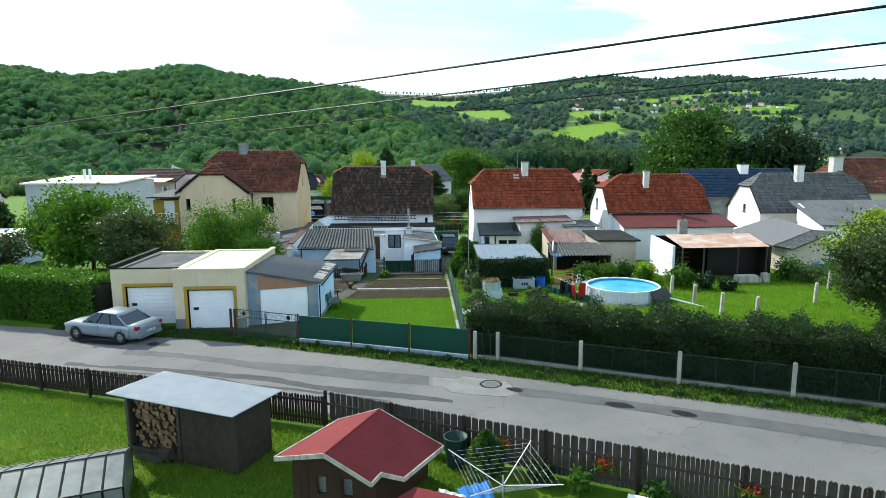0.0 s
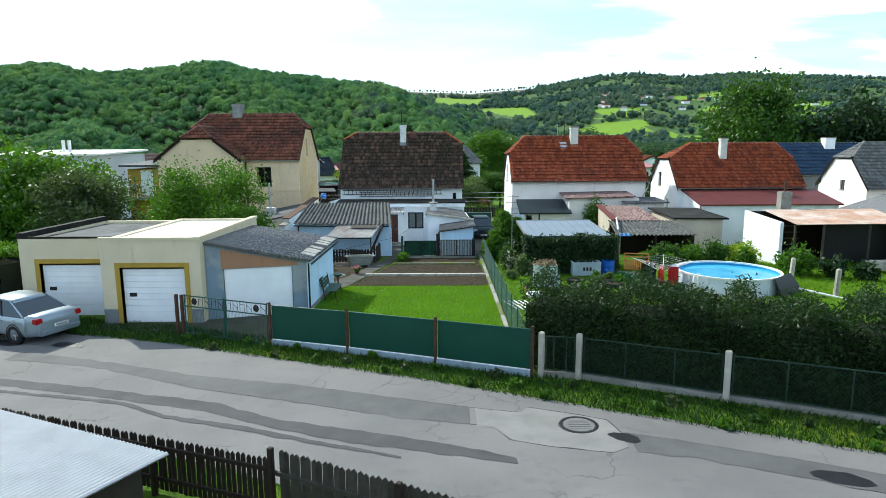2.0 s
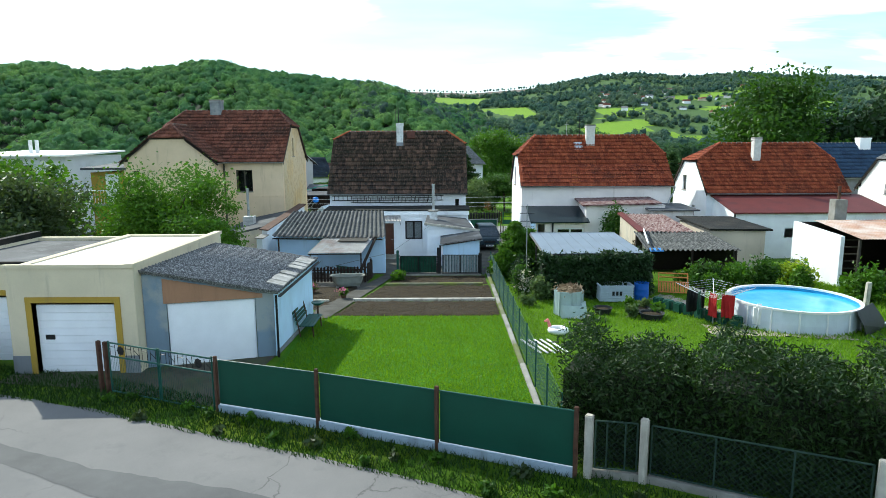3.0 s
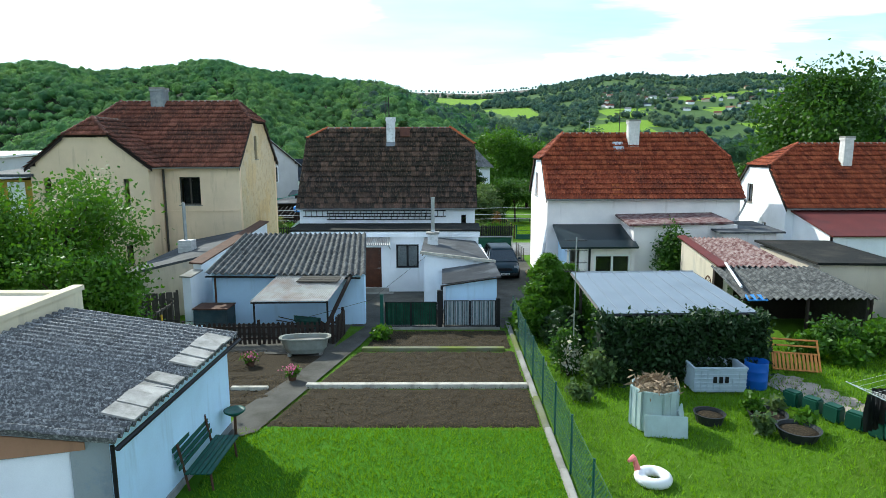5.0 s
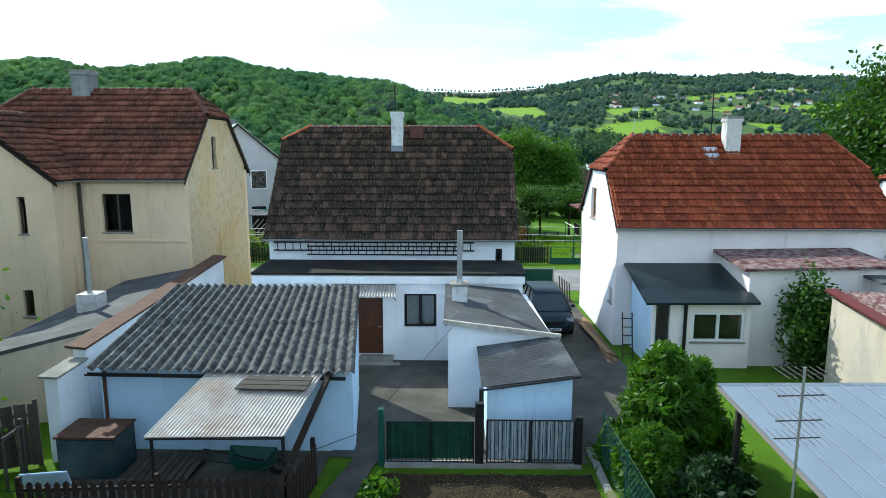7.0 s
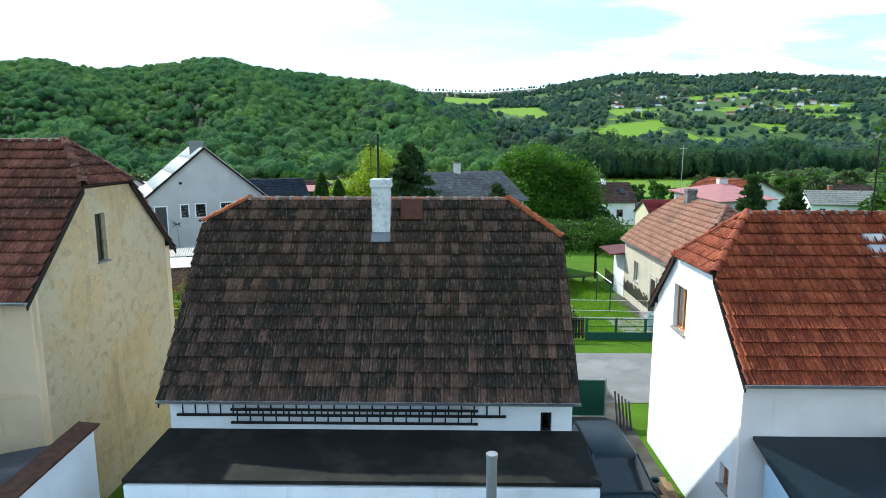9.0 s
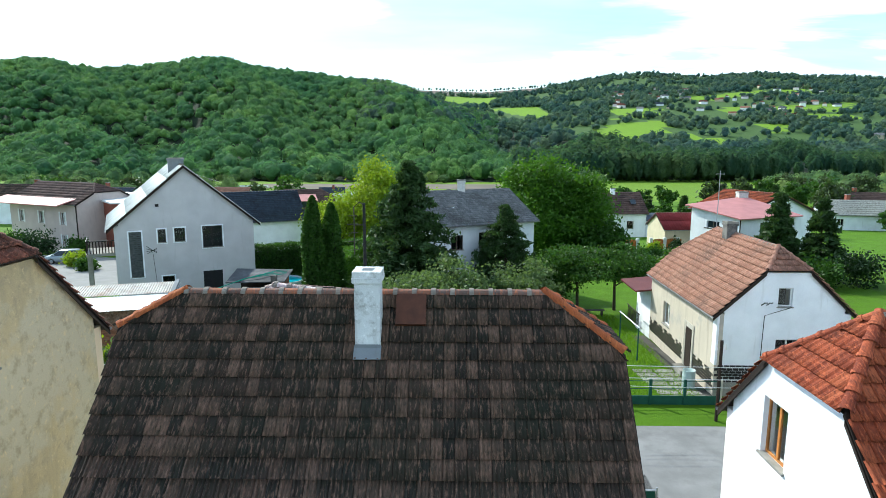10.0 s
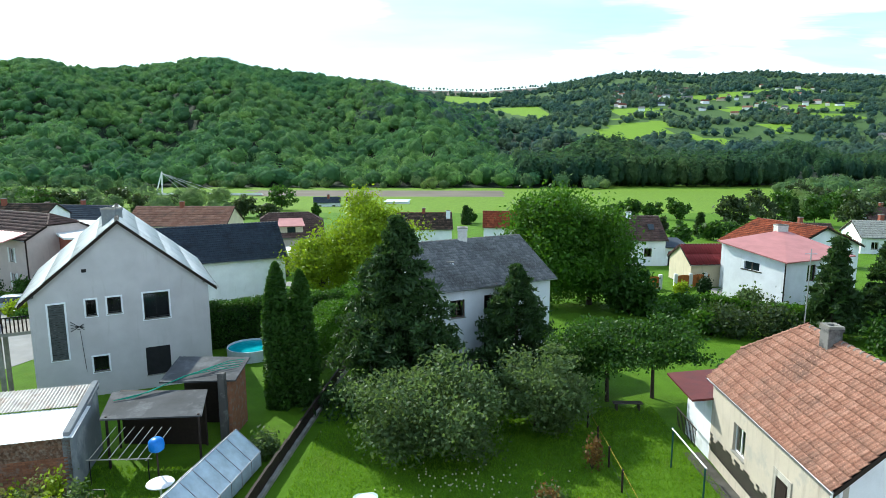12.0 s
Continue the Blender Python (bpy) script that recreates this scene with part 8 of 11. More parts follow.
def stripes():
    n = Nodes("striped_canvas")
    sep = n.node("ShaderNodeSeparateXYZ")
    n.link(n.pos.outputs["Position"], sep.inputs[0])
    w = n.math("FRACT", n.math("MULTIPLY", sep.outputs[0], 6.2))
    c = n.mix(n.ramp(w, 0.45, 0.52), (0.52, 0.55, 0.58), (0.16, 0.24, 0.26))
    c = n.mix(n.ramp(n.noise(6, 4), 0.4, 0.7), c, (0.34, 0.38, 0.40))
    return n.done(c, 0.9)


STRIPES = stripes()
NET = surface("dark_green_netting", (0.018, 0.081, 0.0476), 0.9, 0, scale=4, var=0.4, bump=0.2)
yard_gate(-2.65, -0.68, 48.5, 0.95, "low green barred garden gate backed with netting", NET)
yard_gate(-0.42, 1.55, 48.5, 1.0, "barred gate backed with faded striped canvas", STRIPES)
for x, w, h, m_ in ((-2.75, 0.08, 1.35, GREENPAINT), (-0.55, 0.12, 1.5, BLACK), (1.65, 0.10, 1.2, BLACK)):
    tagged(part("gate_post", bevelled(x - w, x + w * 0.6, 48.44, 48.6, gz(x, 48.5) - 0.1, gz(x, 48.5) + h, 0.01), m_), "upright steel gate post at the yard", "post", "gate posts")
tagged(part("sill_beam", bevelled(-2.7, 1.7, 48.38, 48.62, gz(0, 48.5) - 0.1, gz(0, 48.5) + 0.09, 0.02), CONCRETE), "concrete sill below the yard gates", "edging")
for i, (d, h) in enumerate(((0.35, 0.16), (0.75, 0.0))):
    tagged(part("door_step", bevelled(-4.5 - i * 0.15, -3.3 + i * 0.3, 57.0 - d, 57.02 - d + 0.4, -0.55, -0.38 + h, 0.02), CONCRETE), "concrete step before the house door", "step", "door steps")
corrugated(dark_house, [(-5.55, 56.1, 2.12), (-3.1, 56.1, 2.12), (-3.2, 57.0, 2.42), (-5.4, 57.0, 2.42)], TINOLD, 0.1, 0.02, 1, "small corrugated canopy over the door", "door_canopy")
for x in (-5.0, -3.2):
    part("canopy_bracket", rod((x, 56.2, 2.1), (x, 57.0, 1.8), 0.02), BLACK, dark_house)


def ladder(x0, x1, z, h, y, label):
    t = thing("ladder", x0, y, z, label, "ladder", "wall ladders")
    for zz in (z, z + h):
        part("rail", bevelled(x0, x1, y - 0.03, y + 0.03, zz - 0.025, zz + 0.025, 0.006), BLACK, t)
    n = int((x1 - x0) / 0.29)
    for i in range(n):
        x = x0 + (i + 0.5) * (x1 - x0) / n
        part("rung", rod((x, y, z), (x, y, z + h), 0.018, n=6), BLACK, t)


ladder(-8.05, -0.35, 3.25, 0.31, 59.0, "long dark wooden ladder hung on the wall")
ladder(-6.75, -1.0, 3.10, 0.32, 58.92, "second dark ladder hung over the first")
mast_pole = part("antenna_mast", rod((-3.65, 62.54, 7.9), (-3.65, 62.54, 9.78), 0.035, 0.028, 8), BLACK, dark_house, "black steel aerial mast behind the chimney")
part("aerial", join(pipe([(-3.65, 62.54, 9.74), (-3.74, 62.54, 9.8), (-3.85, 62.54, 9.7), (-3.85, 62.54, 8.75)], 0.012, 5), rod((-3.65, 62.54, 9.35), (-3.85, 62.54, 9.35), 0.01, n=5),
                    *[rod((-3.95 - 0.03 * (k % 2), 62.5, 8.85 + k * 0.17), (-3.77, 62.56, 8.86 + k * 0.17), 0.007, n=5) for k in range(5)]), OLDWOOD, mast_pole, "weathered aerial rods clamped to the mast")

# ---- garden of the red-roofed house ----
conifer(3.45, 48.5, 3.0, 1.75, "dense bright green garden conifer", LEAFBRIGHT, 15000, 31, 0.085, levels=16, bare=0.02)
conifer(4.3, 48.9, 2.5, 1.2, "dense bright green garden conifer", LEAFBRIGHT, 8000, 30, 0.085, levels=14, bare=0.02)
column(2.85, 47.2, 1.5, 0.7, "dense bright green garden conifer", LEAFBRIGHT, 3500, 32, leaf=0.11, taper=0.55)
column(3.7, 46.2, 1.3, 0.7, "dark evergreen shrub beside the pavilion", LEAFDARK, 3000, 33, leaf=0.11, taper=0.55)
pv = thing("pavilion", 4.2, 43.0, gz(6, 43), "garden pavilion under a pale blue sheet roof", "pavilion")
part("roof_sheet", slab([(4.16, 42.85, 2.22), (8.6, 42.98, 2.22), (8.45, 47.4, 2.50), (4.14, 47.3, 2.50)], 0.05), BLUEROOF, pv, "pale blue standing-seam sheet")
for i in range(1, 9):
    s = i / 9
    part("roof_seam", rod((4.16 + 4.44 * s, 42.86 + 0.13 * s, 2.235), (4.14 + 4.31 * s, 47.31 + 0.09 * s, 2.515), 0.016, n=5), BLUEROOF, pv)
for a, b in (((4.13, 42.83, 2.17), (8.62, 42.96, 2.17)), ((4.13, 42.83, 2.17), (4.11, 47.33, 2.45)), ((4.11, 47.36, 2.5), (8.47, 47.46, 2.5)), ((8.62, 42.96, 2.17), (8.48, 47.4, 2.45))):
    part("fascia", rod(a, b, 0.045, n=4), BLACK if a[1] < 47 else STEEL, pv)
for x, y in ((4.4, 43.1), (8.35, 43.2), (4.4, 47.0), (8.2, 47.1)):
    part("post", bevelled(x - 0.05, x + 0.05, y - 0.05, y + 0.05, gz(x, y), 2.17 if y < 45 else 2.42, 0.01), OLDWOOD, pv)
hedge([(4.0, 42.75), (8.75, 42.95)], 0.65, 1.82, "ivy screen hanging from the pavilion roof", LEAFDARK, 900, 0.085, 34, 0.06, "ivy_screen")
hedge([(8.7, 43.3), (8.75, 46.0)], 0.5, 1.75, "ivy screen hanging from the pavilion roof", LEAFDARK, 800, 0.085, 35, 0.06, "ivy_screen")
bush(3.95, 42.3, 0.5, 1.1, "pale flowering shrub beside the pavilion", LEAFGREY, 1500, 0.1, 36)
bush(3.2, 43.4, 0.55, 1.45, "white rose bush by the mast", LEAF, 1200, 0.09, 37)
bush(3.3, 43.2, 0.5, 1.35, "white rose bush by the mast", FLOWERWHITE, 220, 0.09, 38)
bush(3.45, 44.6, 0.5, 1.5, "leafy shrub beside the pavilion", LEAFDARK, 1400, 0.1, 39)
bush(3.25, 41.3, 0.35, 0.5, "low grey leaved plant", LEAFGREY, 600, 0.09, 40)
ms = thing("aerial_mast", 3.42, 43.3, gz(3.4, 43.3), "thin steel mast with television aerials", "antenna")
part("mast", rod((3.42, 43.3, gz(3.4, 43.3)), (3.42, 43.3, 4.35), 0.02, n=6), STEEL, ms)
for k, z in enumerate((4.25, 3.95, 3.6, 3.35)):
    part("aerial", join(rod((3.1, 43.3, z), (3.74, 43.35, z), 0.01, n=4), *[rod((3.12 + j * 0.1, 43.2 - 0.12, z + 0.02), (3.12 + j * 0.1, 43.45 + 0.1, z + 0.02), 0.005, n=4) for j in range(7)]), BLACK, ms)

cb = thing("compost_bin", 4.65, 39.55, gz(4.65, 39.5), "pale green plastic compost bin heaped with hay", "compost bin")
cz = gz(4.65, 39.5)
MINT = surface("faded_mint_plastic", (0.42, 0.515, 0.508), 0.6, 0, scale=3, var=0.15, bump=0.05, stain=(0.27, 0.312, 0.271), amount=0.35, streak=True)
HAY = surface("dry_hay", (0.34, 0.25, 0.16), 1.0, 0, scale=12, var=0.5, bump=0.8)
for i in range(8):
    a = math.radians(45 * i + 22.5)
    m = Matrix.Translation((4.65, 39.75, cz)) @ pose(0, 0, 0, 0, 0, math.degrees(a) + 90) @ pose(0, -0.52, 0)
    part("panel", moved(join(bevelled(-0.21, 0.21, -0.02, 0.02, 0.02, 1.0, 0.01), *[bevelled(-0.19 + 0.18 * k, -0.17 + 0.18 * k, -0.035, -0.02, 0.05, 0.97, 0.004) for k in range(3)]), m), MINT, cb)
part("flap", moved(bevelled(-0.48, 0.48, -0.03, 0.03, 0.0, 0.5, 0.015), pose(4.7, 39.0, cz + 0.02, -14, 0, -8)), MINT, cb)
part("flap", moved(bevelled(-0.25, 0.25, -0.02, 0.02, 0.0, 0.55, 0.015), pose(5.25, 39.45, cz + 0.02, -10, 0, 60)), MINT, cb)
rg = np.random.default_rng(8)
hp = rg.normal(0, 1, (900, 3)) * (0.2, 0.2, 0.07) + (4.65, 39.75, cz + 1.02)
part("hay_top", np_mesh("hay_top", *leaf_quads(hp, 0.06, rg, 4.0), HAY), None, cb, "dry hay heaped on top")
part("hay_fill", moved(lathe([(0.5, 0.8), (0.46, 0.95), (0.3, 1.05), (0.0, 1.1)], 14), Matrix.Translation((4.65, 39.75, cz))), HAY, cb)

cr = thing("plastic_crate", 6.4, 41.75, gz(7, 42), "large grey plastic crate with ribbed sides", "crate")
kz = gz(7, 42)
GREYPLASTIC = surface("grey_plastic", (0.42, 0.50, 0.56), 0.55, 0, scale=4, var=0.12, bump=0.05)
for x0, x1, y0, y1 in ((6.4, 7.8, 41.75, 41.79), (6.4, 7.8, 42.61, 42.65), (6.4, 6.44, 41.79, 42.61), (7.76, 7.8, 41.79, 42.61)):
    part("side", box(x0, x1, y0, y1, kz + 0.08, kz + 0.72), GREYPLASTIC, cr)
part("bottom", box(6.4, 7.8, 41.75, 42.65, kz + 0.05, kz + 0.08), GREYPLASTIC, cr)
for i in range(6):
    part("rib", bevelled(6.38, 7.82, 41.725, 41.75, kz + 0.1 + i * 0.11, kz + 0.125 + i * 0.11, 0.005), GREYPLASTIC, cr)
for i in range(9):
    part("rib", bevelled(6.4 + i * 0.172, 6.425 + i * 0.172, 41.73, 41.75, kz + 0.08, kz + 0.72, 0.005), GREYPLASTIC, cr)
part("rim", join(bevelled(6.36, 7.84, 41.71, 41.78, kz + 0.70, kz + 0.75, 0.01), bevelled(6.36, 7.84, 42.62, 42.69, kz + 0.70, kz + 0.75, 0.01), bevelled(6.36, 6.43, 41.78, 42.62, kz + 0.70, kz + 0.75, 0.01), bevelled(7.77, 7.84, 41.78, 42.62, kz + 0.70, kz + 0.75, 0.01)), GREYPLASTIC, cr)
part("mark", join(*[box(6.9 + k * 0.16, 7.0 + k * 0.16, 41.718, 41.724, kz + 0.32, kz + 0.5) for k in range(3)]), BLACK, cr)


def drum(x, y, r, h, mat, label, name="barrel", open_top=True):
    z = gz(x, y)
    t = thing(name, x, y, z, label, "barrel")
    prof = [(0.0, 0.0), (r * 0.95, 0.0), (r, 0.05 * h), (r, 0.3 * h), (r * 1.03, 0.33 * h), (r, 0.36 * h), (r, 0.64 * h), (r * 1.03, 0.67 * h), (r, 0.7 * h), (r, 0.97 * h), (r * 1.02, h), (r * 0.95, h)]
    prof += [(r * 0.93, 0.75 * h), (0.0, 0.74 * h)] if open_top else [(r * 0.9, 0.98 * h), (0.0, 0.98 * h)]
    part("body", moved(lathe(prof, 22), Matrix.Translation((x, y, z))), mat, t, smooth=True)
    return t


BLUEPLASTIC = surface("blue_plastic", (0.015, 0.10, 0.42), 0.4, 0, scale=3, var=0.12, bump=0.02)
DARKPLASTIC = surface("black_plastic", (0.025, 0.027, 0.028), 0.5, 0, scale=5, var=0.3, bump=0.05)
drum(8.3, 42.25, 0.31, 0.78, BLUEPLASTIC, "blue plastic barrel beside the crate")
for x, y, r in ((6.05, 39.9, 0.36), (7.45, 39.9, 0.44), (7.7, 39.0, 0.46)):
    z = gz(x, y)
    t = thing("plant_tub", x, y, z, "low black plastic tub with soil", "planter", "plant tubs")
    part("tub", moved(lathe([(0.0, 0), (r * 0.8, 0), (r, 0.24), (r * 1.05, 0.25), (r * 0.95, 0.25), (r * 0.88, 0.18)], 20), Matrix.Translation((x, y, z))), DARKPLASTIC, t)
    part("soil", moved(lathe([(0.0, 0.2), (r * 0.6, 0.2), (r * 0.9, 0.16)], 16), Matrix.Translation((x, y, z))), SOIL, t)
for i, (x, y) in enumerate(((7.2, 40.2), (7.8, 40.2), (8.1, 39.4), (7.0, 39.2))):
    bush(x, y, 0.28, 0.55, "leafy vegetable plant by the tubs", (LEAFBRIGHT, LEAFGREY)[i % 2], 260, 0.1, 80 + i, name="plant")
# tilted swing seat
sw = thing("garden_swing_seat", 9.9, 43.9, gz(9.9, 43.9), "orange slatted wooden swing seat leaning on a wall", "seat")
sm = pose(9.55, 43.6, gz(9.9, 43.9) + 0.05, -38, 0, -14)
for i in range(11):
    part("slat", moved(bevelled(0.02 + i * 0.11, 0.09 + i * 0.11, -0.012, 0.012, 0.05, 0.55, 0.004), sm), ORANGEWOOD, sw)
for z in (0.03, 0.56, 0.80, 1.0):
    part("rail", moved(bevelled(-0.03, 1.28, -0.025, 0.025, z - 0.025, z + 0.025, 0.006), sm), ORANGEWOOD, sw)
for x in (-0.02, 1.25):
    part("side", moved(bevelled(x - 0.025, x + 0.025, -0.03, 0.03, 0.0, 1.02, 0.006), sm), ORANGEWOOD, sw)
FLAG = surface("sandstone_paving", (0.34, 0.28, 0.23), 0.9, 0, scale=3, var=0.25, bump=0.3, rand=0.3)
pave = sheet([(8.7, 42.4), (9.5, 43.4), (10.4, 41.2), (11.6, 38.6), (10.5, 37.2), (9.6, 39.3)], CONCRETE, "terrace", "crazy paving terrace in the garden", "paving", 0.02)
rp = random.Random(4)
for i in range(9):
    for j in range(4):
        s, t_ = (i + 0.5) / 9, (j + 0.5) / 4
        x = (8.9 + (10.2 - 8.9) * s) * (1 - t_) + (9.7 + (11.5 - 9.7) * s) * t_
        y = (42.2 + (37.4 - 42.2) * s) * (1 - t_) + (43.2 + (38.5 - 43.2) * s) * t_
        n = rp.choice((5, 6))
        poly = [(x + 0.27 * rp.uniform(0.75, 1.1) * math.cos(6.283 * k / n + i), y + 0.27 * rp.uniform(0.75, 1.1) * math.sin(6.283 * k / n + i)) for k in range(n)]
        part("flagstone", prism(poly, gz(x, y) + 0.01, gz(x, y) + 0.045), FLAG, pave)
pl = thing("planter_row", 8.7, 40.6, gz(9, 40), "row of dark green planting bags", "planters")
for i in range(8):
    x, y = 8.6 + i * 0.24, 40.9 - i * 0.47
    part("planter", moved(bevelled(-0.2, 0.2, -0.15, 0.15, 0, 0.42, 0.04), pose(x, y, gz(x, y), 0, 0, -60 + 9 * math.sin(i * 3))), SCREEN, pl)
# inflatable bird ring
PINK = surface("pink_vinyl", (0.75, 0.22, 0.20), 0.35, 0, bump=0)
ring = thing("swim_ring", 3.75, 37.0, gz(3.75, 37), "white inflatable bird ring with pink head", "pool toy")


def torus(R, r, n=24, m_=10):
    v = [((R + r * math.cos(b)) * math.cos(a), (R + r * math.cos(b)) * math.sin(a), r * math.sin(b) + r) for a in [6.2832 * i / n for i in range(n)] for b in [6.2832 * j / m_ for j in range(m_)]]
    return v, [(i * m_ + j, ((i + 1) % n) * m_ + j, ((i + 1) % n) * m_ + (j + 1) % m_, i * m_ + (j + 1) % m_) for i in range(n) for j in range(m_)]


rz_ = gz(3.75, 37)
part("ring", moved(torus(0.26, 0.11), Matrix.Translation((3.75, 37.0, rz_))), WHITEPVC, ring, smooth=True)
part("neck", join(rod((3.5, 37.15, rz_ + 0.15), (3.42, 37.2, rz_ + 0.42), 0.07, 0.05), rod((3.42, 37.2, rz_ + 0.42), (3.28, 37.1, rz_ + 0.40), 0.07, 0.03)), PINK, ring)
cfm = thing("cold_frame", 2.95, 35.6, gz(3, 35.6), "white slatted cold frame on the grass", "cold frame")
for i in range(5):
    part("slat", moved(bevelled(-0.04, 0.04, -0.75, 0.75, 0.04, 0.07, 0.006), pose(2.55 + i * 0.22, 35.3, gz(3, 35.3), 0, 0, 18)), WHITEPVC, cfm)
for s in (-0.5, 0.5):
    part("bearer", moved(box(-0.1, 1.0, s - 0.04, s + 0.04, 0.0, 0.04), pose(2.55, 35.3, gz(3, 35.3), 0, 0, 0)), OLDWOOD, cfm)

# pool
POOLWALL = surface("pale_grey_liner", (0.62, 0.68, 0.74), 0.5, 0, scale=2, var=0.1, bump=0.03)
POOLIN = surface("blue_liner", (0.05, 0.30, 0.55), 0.4, 0, bump=0)
px_, py_, pr_ = 12.75, 38.5, 2.2
pz_ = gz(px_, py_)
po = thing("swimming_pool", px_, py_, pz_, "round grey frame pool filled with blue water", "pool")
part("wall", moved(lathe([(pr_, 0.0), (pr_ * 1.01, 0.4), (pr_, 0.86), (pr_ - 0.03, 0.86), (pr_ - 0.03, 0.02)], 40), Matrix.Translation((px_, py_, pz_))), POOLWALL, po)
part("rim", moved(lathe([(pr_ - 0.06, 0.84), (pr_ - 0.06, 0.91), (pr_ + 0.05, 0.91), (pr_ + 0.05, 0.84), (pr_ - 0.06, 0.84)], 40), Matrix.Translation((px_, py_, pz_))), WHITEPVC, po)
part("liner", moved(lathe([(0.0, 0.03), (pr_ - 0.05, 0.03), (pr_ - 0.045, 0.84)], 40), Matrix.Translation((px_, py_, pz_))), POOLIN, po)
part("water", moved(lathe([(0.0, 0.74), (pr_ - 0.05, 0.74), (pr_ - 0.05, 0.70), (0.0, 0.70)], 40), Matrix.Translation((px_, py_, pz_))), WATER, po)
for i in range(16):
    a = 6.2832 * i / 16
    part("leg", rod((px_ + (pr_ + 0.06) * math.cos(a), py_ + (pr_ + 0.06) * math.sin(a), pz_), (px_ + (pr_ + 0.02) * math.cos(a), py_ + (pr_ + 0.02) * math.sin(a), pz_ + 0.86), 0.03, n=6), WHITEPVC, po)
tagged(part("pool_cover", moved(loft([[(-0.9, 0, 0.9), (0.9, 0, 0.9), (0.9, 0.03, 0.9), (-0.9, 0.03, 0.9)], [(-1.0, -0.25, 0.5), (1.0, -0.3, 0.45), (1.0, -0.27, 0.45), (-1.0, -0.22, 0.5)], [(-0.8, -0.35, 0.02), (1.1, -0.5, 0.02), (1.1, -0.47, 0.02), (-0.8, -0.32, 0.02)]]), pose(px_ + 1.75, py_ - 1.45, pz_, 0, 0, 42)), DARKPLASTIC), "dark net hanging over the pool edge", "pool cover")
tagged(part("float", bevelled(10.75, 11.15, 37.2, 37.5, pz_ + 0.1, pz_ + 0.95, 0.12), WHITEPVC), "white inflatable mat leaning on the pool", "pool toy")
tagged(part("pole", rod((15.2, 37.0, pz_ + 0.35), (16.9, 35.4, pz_ + 0.1), 0.05), WHITEPVC), "white plastic pole lying by the pool", "pole")
rotary_dryer(9.7, 38.2, 1.2, 1.35, "rotary clothes dryer hung with washing", 25)
REDCLOTH = surface("red_cloth", (0.42, 0.02, 0.02), 0.8, 0, scale=5, var=0.3)
for i, (x, y, m_) in enumerate(((9.05, 38.6, BLACK), (9.2, 38.3, SCREEN), (9.55, 37.9, REDCLOTH), (10.0, 37.7, REDCLOTH), (9.4, 38.9, BLACK), (10.2, 38.2, WHITEPVC))):
    cloth("laundry", x, y, pz_ + 1.2, 0.45, 0.85, 20 + i * 40, m_, "washing hanging on the rotary dryer", 0.05)
sheet([(9.0, 36.6), (11.4, 36.2), (13.6, 35.6), (13.4, 36.4), (10.9, 37.0), (9.2, 38.0)], FLAG, "pool_paving", "pale paving strip at the pool edge", "paving", 0.02)

# ---- the red-roofed house: awning, porch, ivy ----
part("awning_roof", slab([(5.40, 59.03, 2.80), (9.25, 59.03, 2.80), (9.12, 55.85, 2.06), (5.30, 55.75, 2.06)], 0.09), AWNING, red_house, "dark bitumen awning roof")
part("veranda_wall", wall((5.7, 56.3, 0), (1, 0, 0), [(0, -0.5), (3.35, -0.5), (3.35, 2.05), (0, 2.05)], [(1.35, 3.15, 0.55, 1.6), (0.1, 0.6, -0.4, 1.85)], 0.15), PINKISH, red_house)
window(red_house, (5.7, 56.3, 0), (1, 0, 0), (1.35, 3.15, 0.55, 1.6), WHITEPVC, 2, back=0.03, bar=0.09, curtain=None)
part("veranda_side", box(5.72, 5.86, 56.45, 59.0, -0.5, 2.15), BLUISH, red_house)
part("veranda_post", bevelled(6.75, 6.85, 56.2, 56.29, -0.5, 2.05, 0.01), BLACK, red_house)
part("porch_block", box(9.05, 14.2, 56.6, 59.02, -0.5, 3.05), PINKISH, red_house)
part("porch_roof", slab([(8.75, 56.35, 3.10), (13.9, 56.35, 3.22), (13.9, 59.03, 3.42), (8.75, 59.03, 3.34)], 0.1), MAROONOLD, red_house, "flaking maroon sheet porch roof")
part("side_block", box(13.2, 15.8, 55.9, 59.0, -0.5, 2.75), PINKISH, red_house)
part("side_roof", slab([(12.9, 55.6, 2.82), (16.1, 55.6, 2.82), (16.1, 59.0, 2.95), (12.9, 59.0, 2.95)], 0.08), FELTGREY, red_house)
part("downpipe", join(rod((15.55, 58.7, 4.1), (15.55, 58.95, 3.7), 0.05), rod((15.55, 58.95, 3.7), (15.2, 58.95, 3.0), 0.05)), STEEL, red_house)
part("skylight", slab([(9.12, 61.2, 6.67), (9.72, 61.2, 6.67), (9.72, 61.78, 7.24), (9.12, 61.78, 7.24)], 0.1), STEEL, red_house, "opened metal roof hatch")
part("skylight_pane", slab([(9.18, 61.25, 6.74), (9.66, 61.25, 6.74), (9.66, 61.72, 7.20), (9.18, 61.72, 7.20)], 0.02), LAMPGLASS, red_house)
part("aerial", join(rod((9.6, 62.1, 7.6), (9.6, 62.1, 9.6), 0.022, n=5), *[rod((9.3, 62.1, 8.5 + 0.15 * k), (9.9, 62.1, 8.5 + 0.15 * k), 0.008, n=4) for k in range(5)]), BLACK, red_house)
part("new_tiles", slab([(8.55, 58.9, 4.40), (9.15, 58.9, 4.40), (8.95, 59.5, 4.99), (8.6, 59.5, 4.99)], 0.02), ORANGE, red_house, "patch of newer orange tiles")
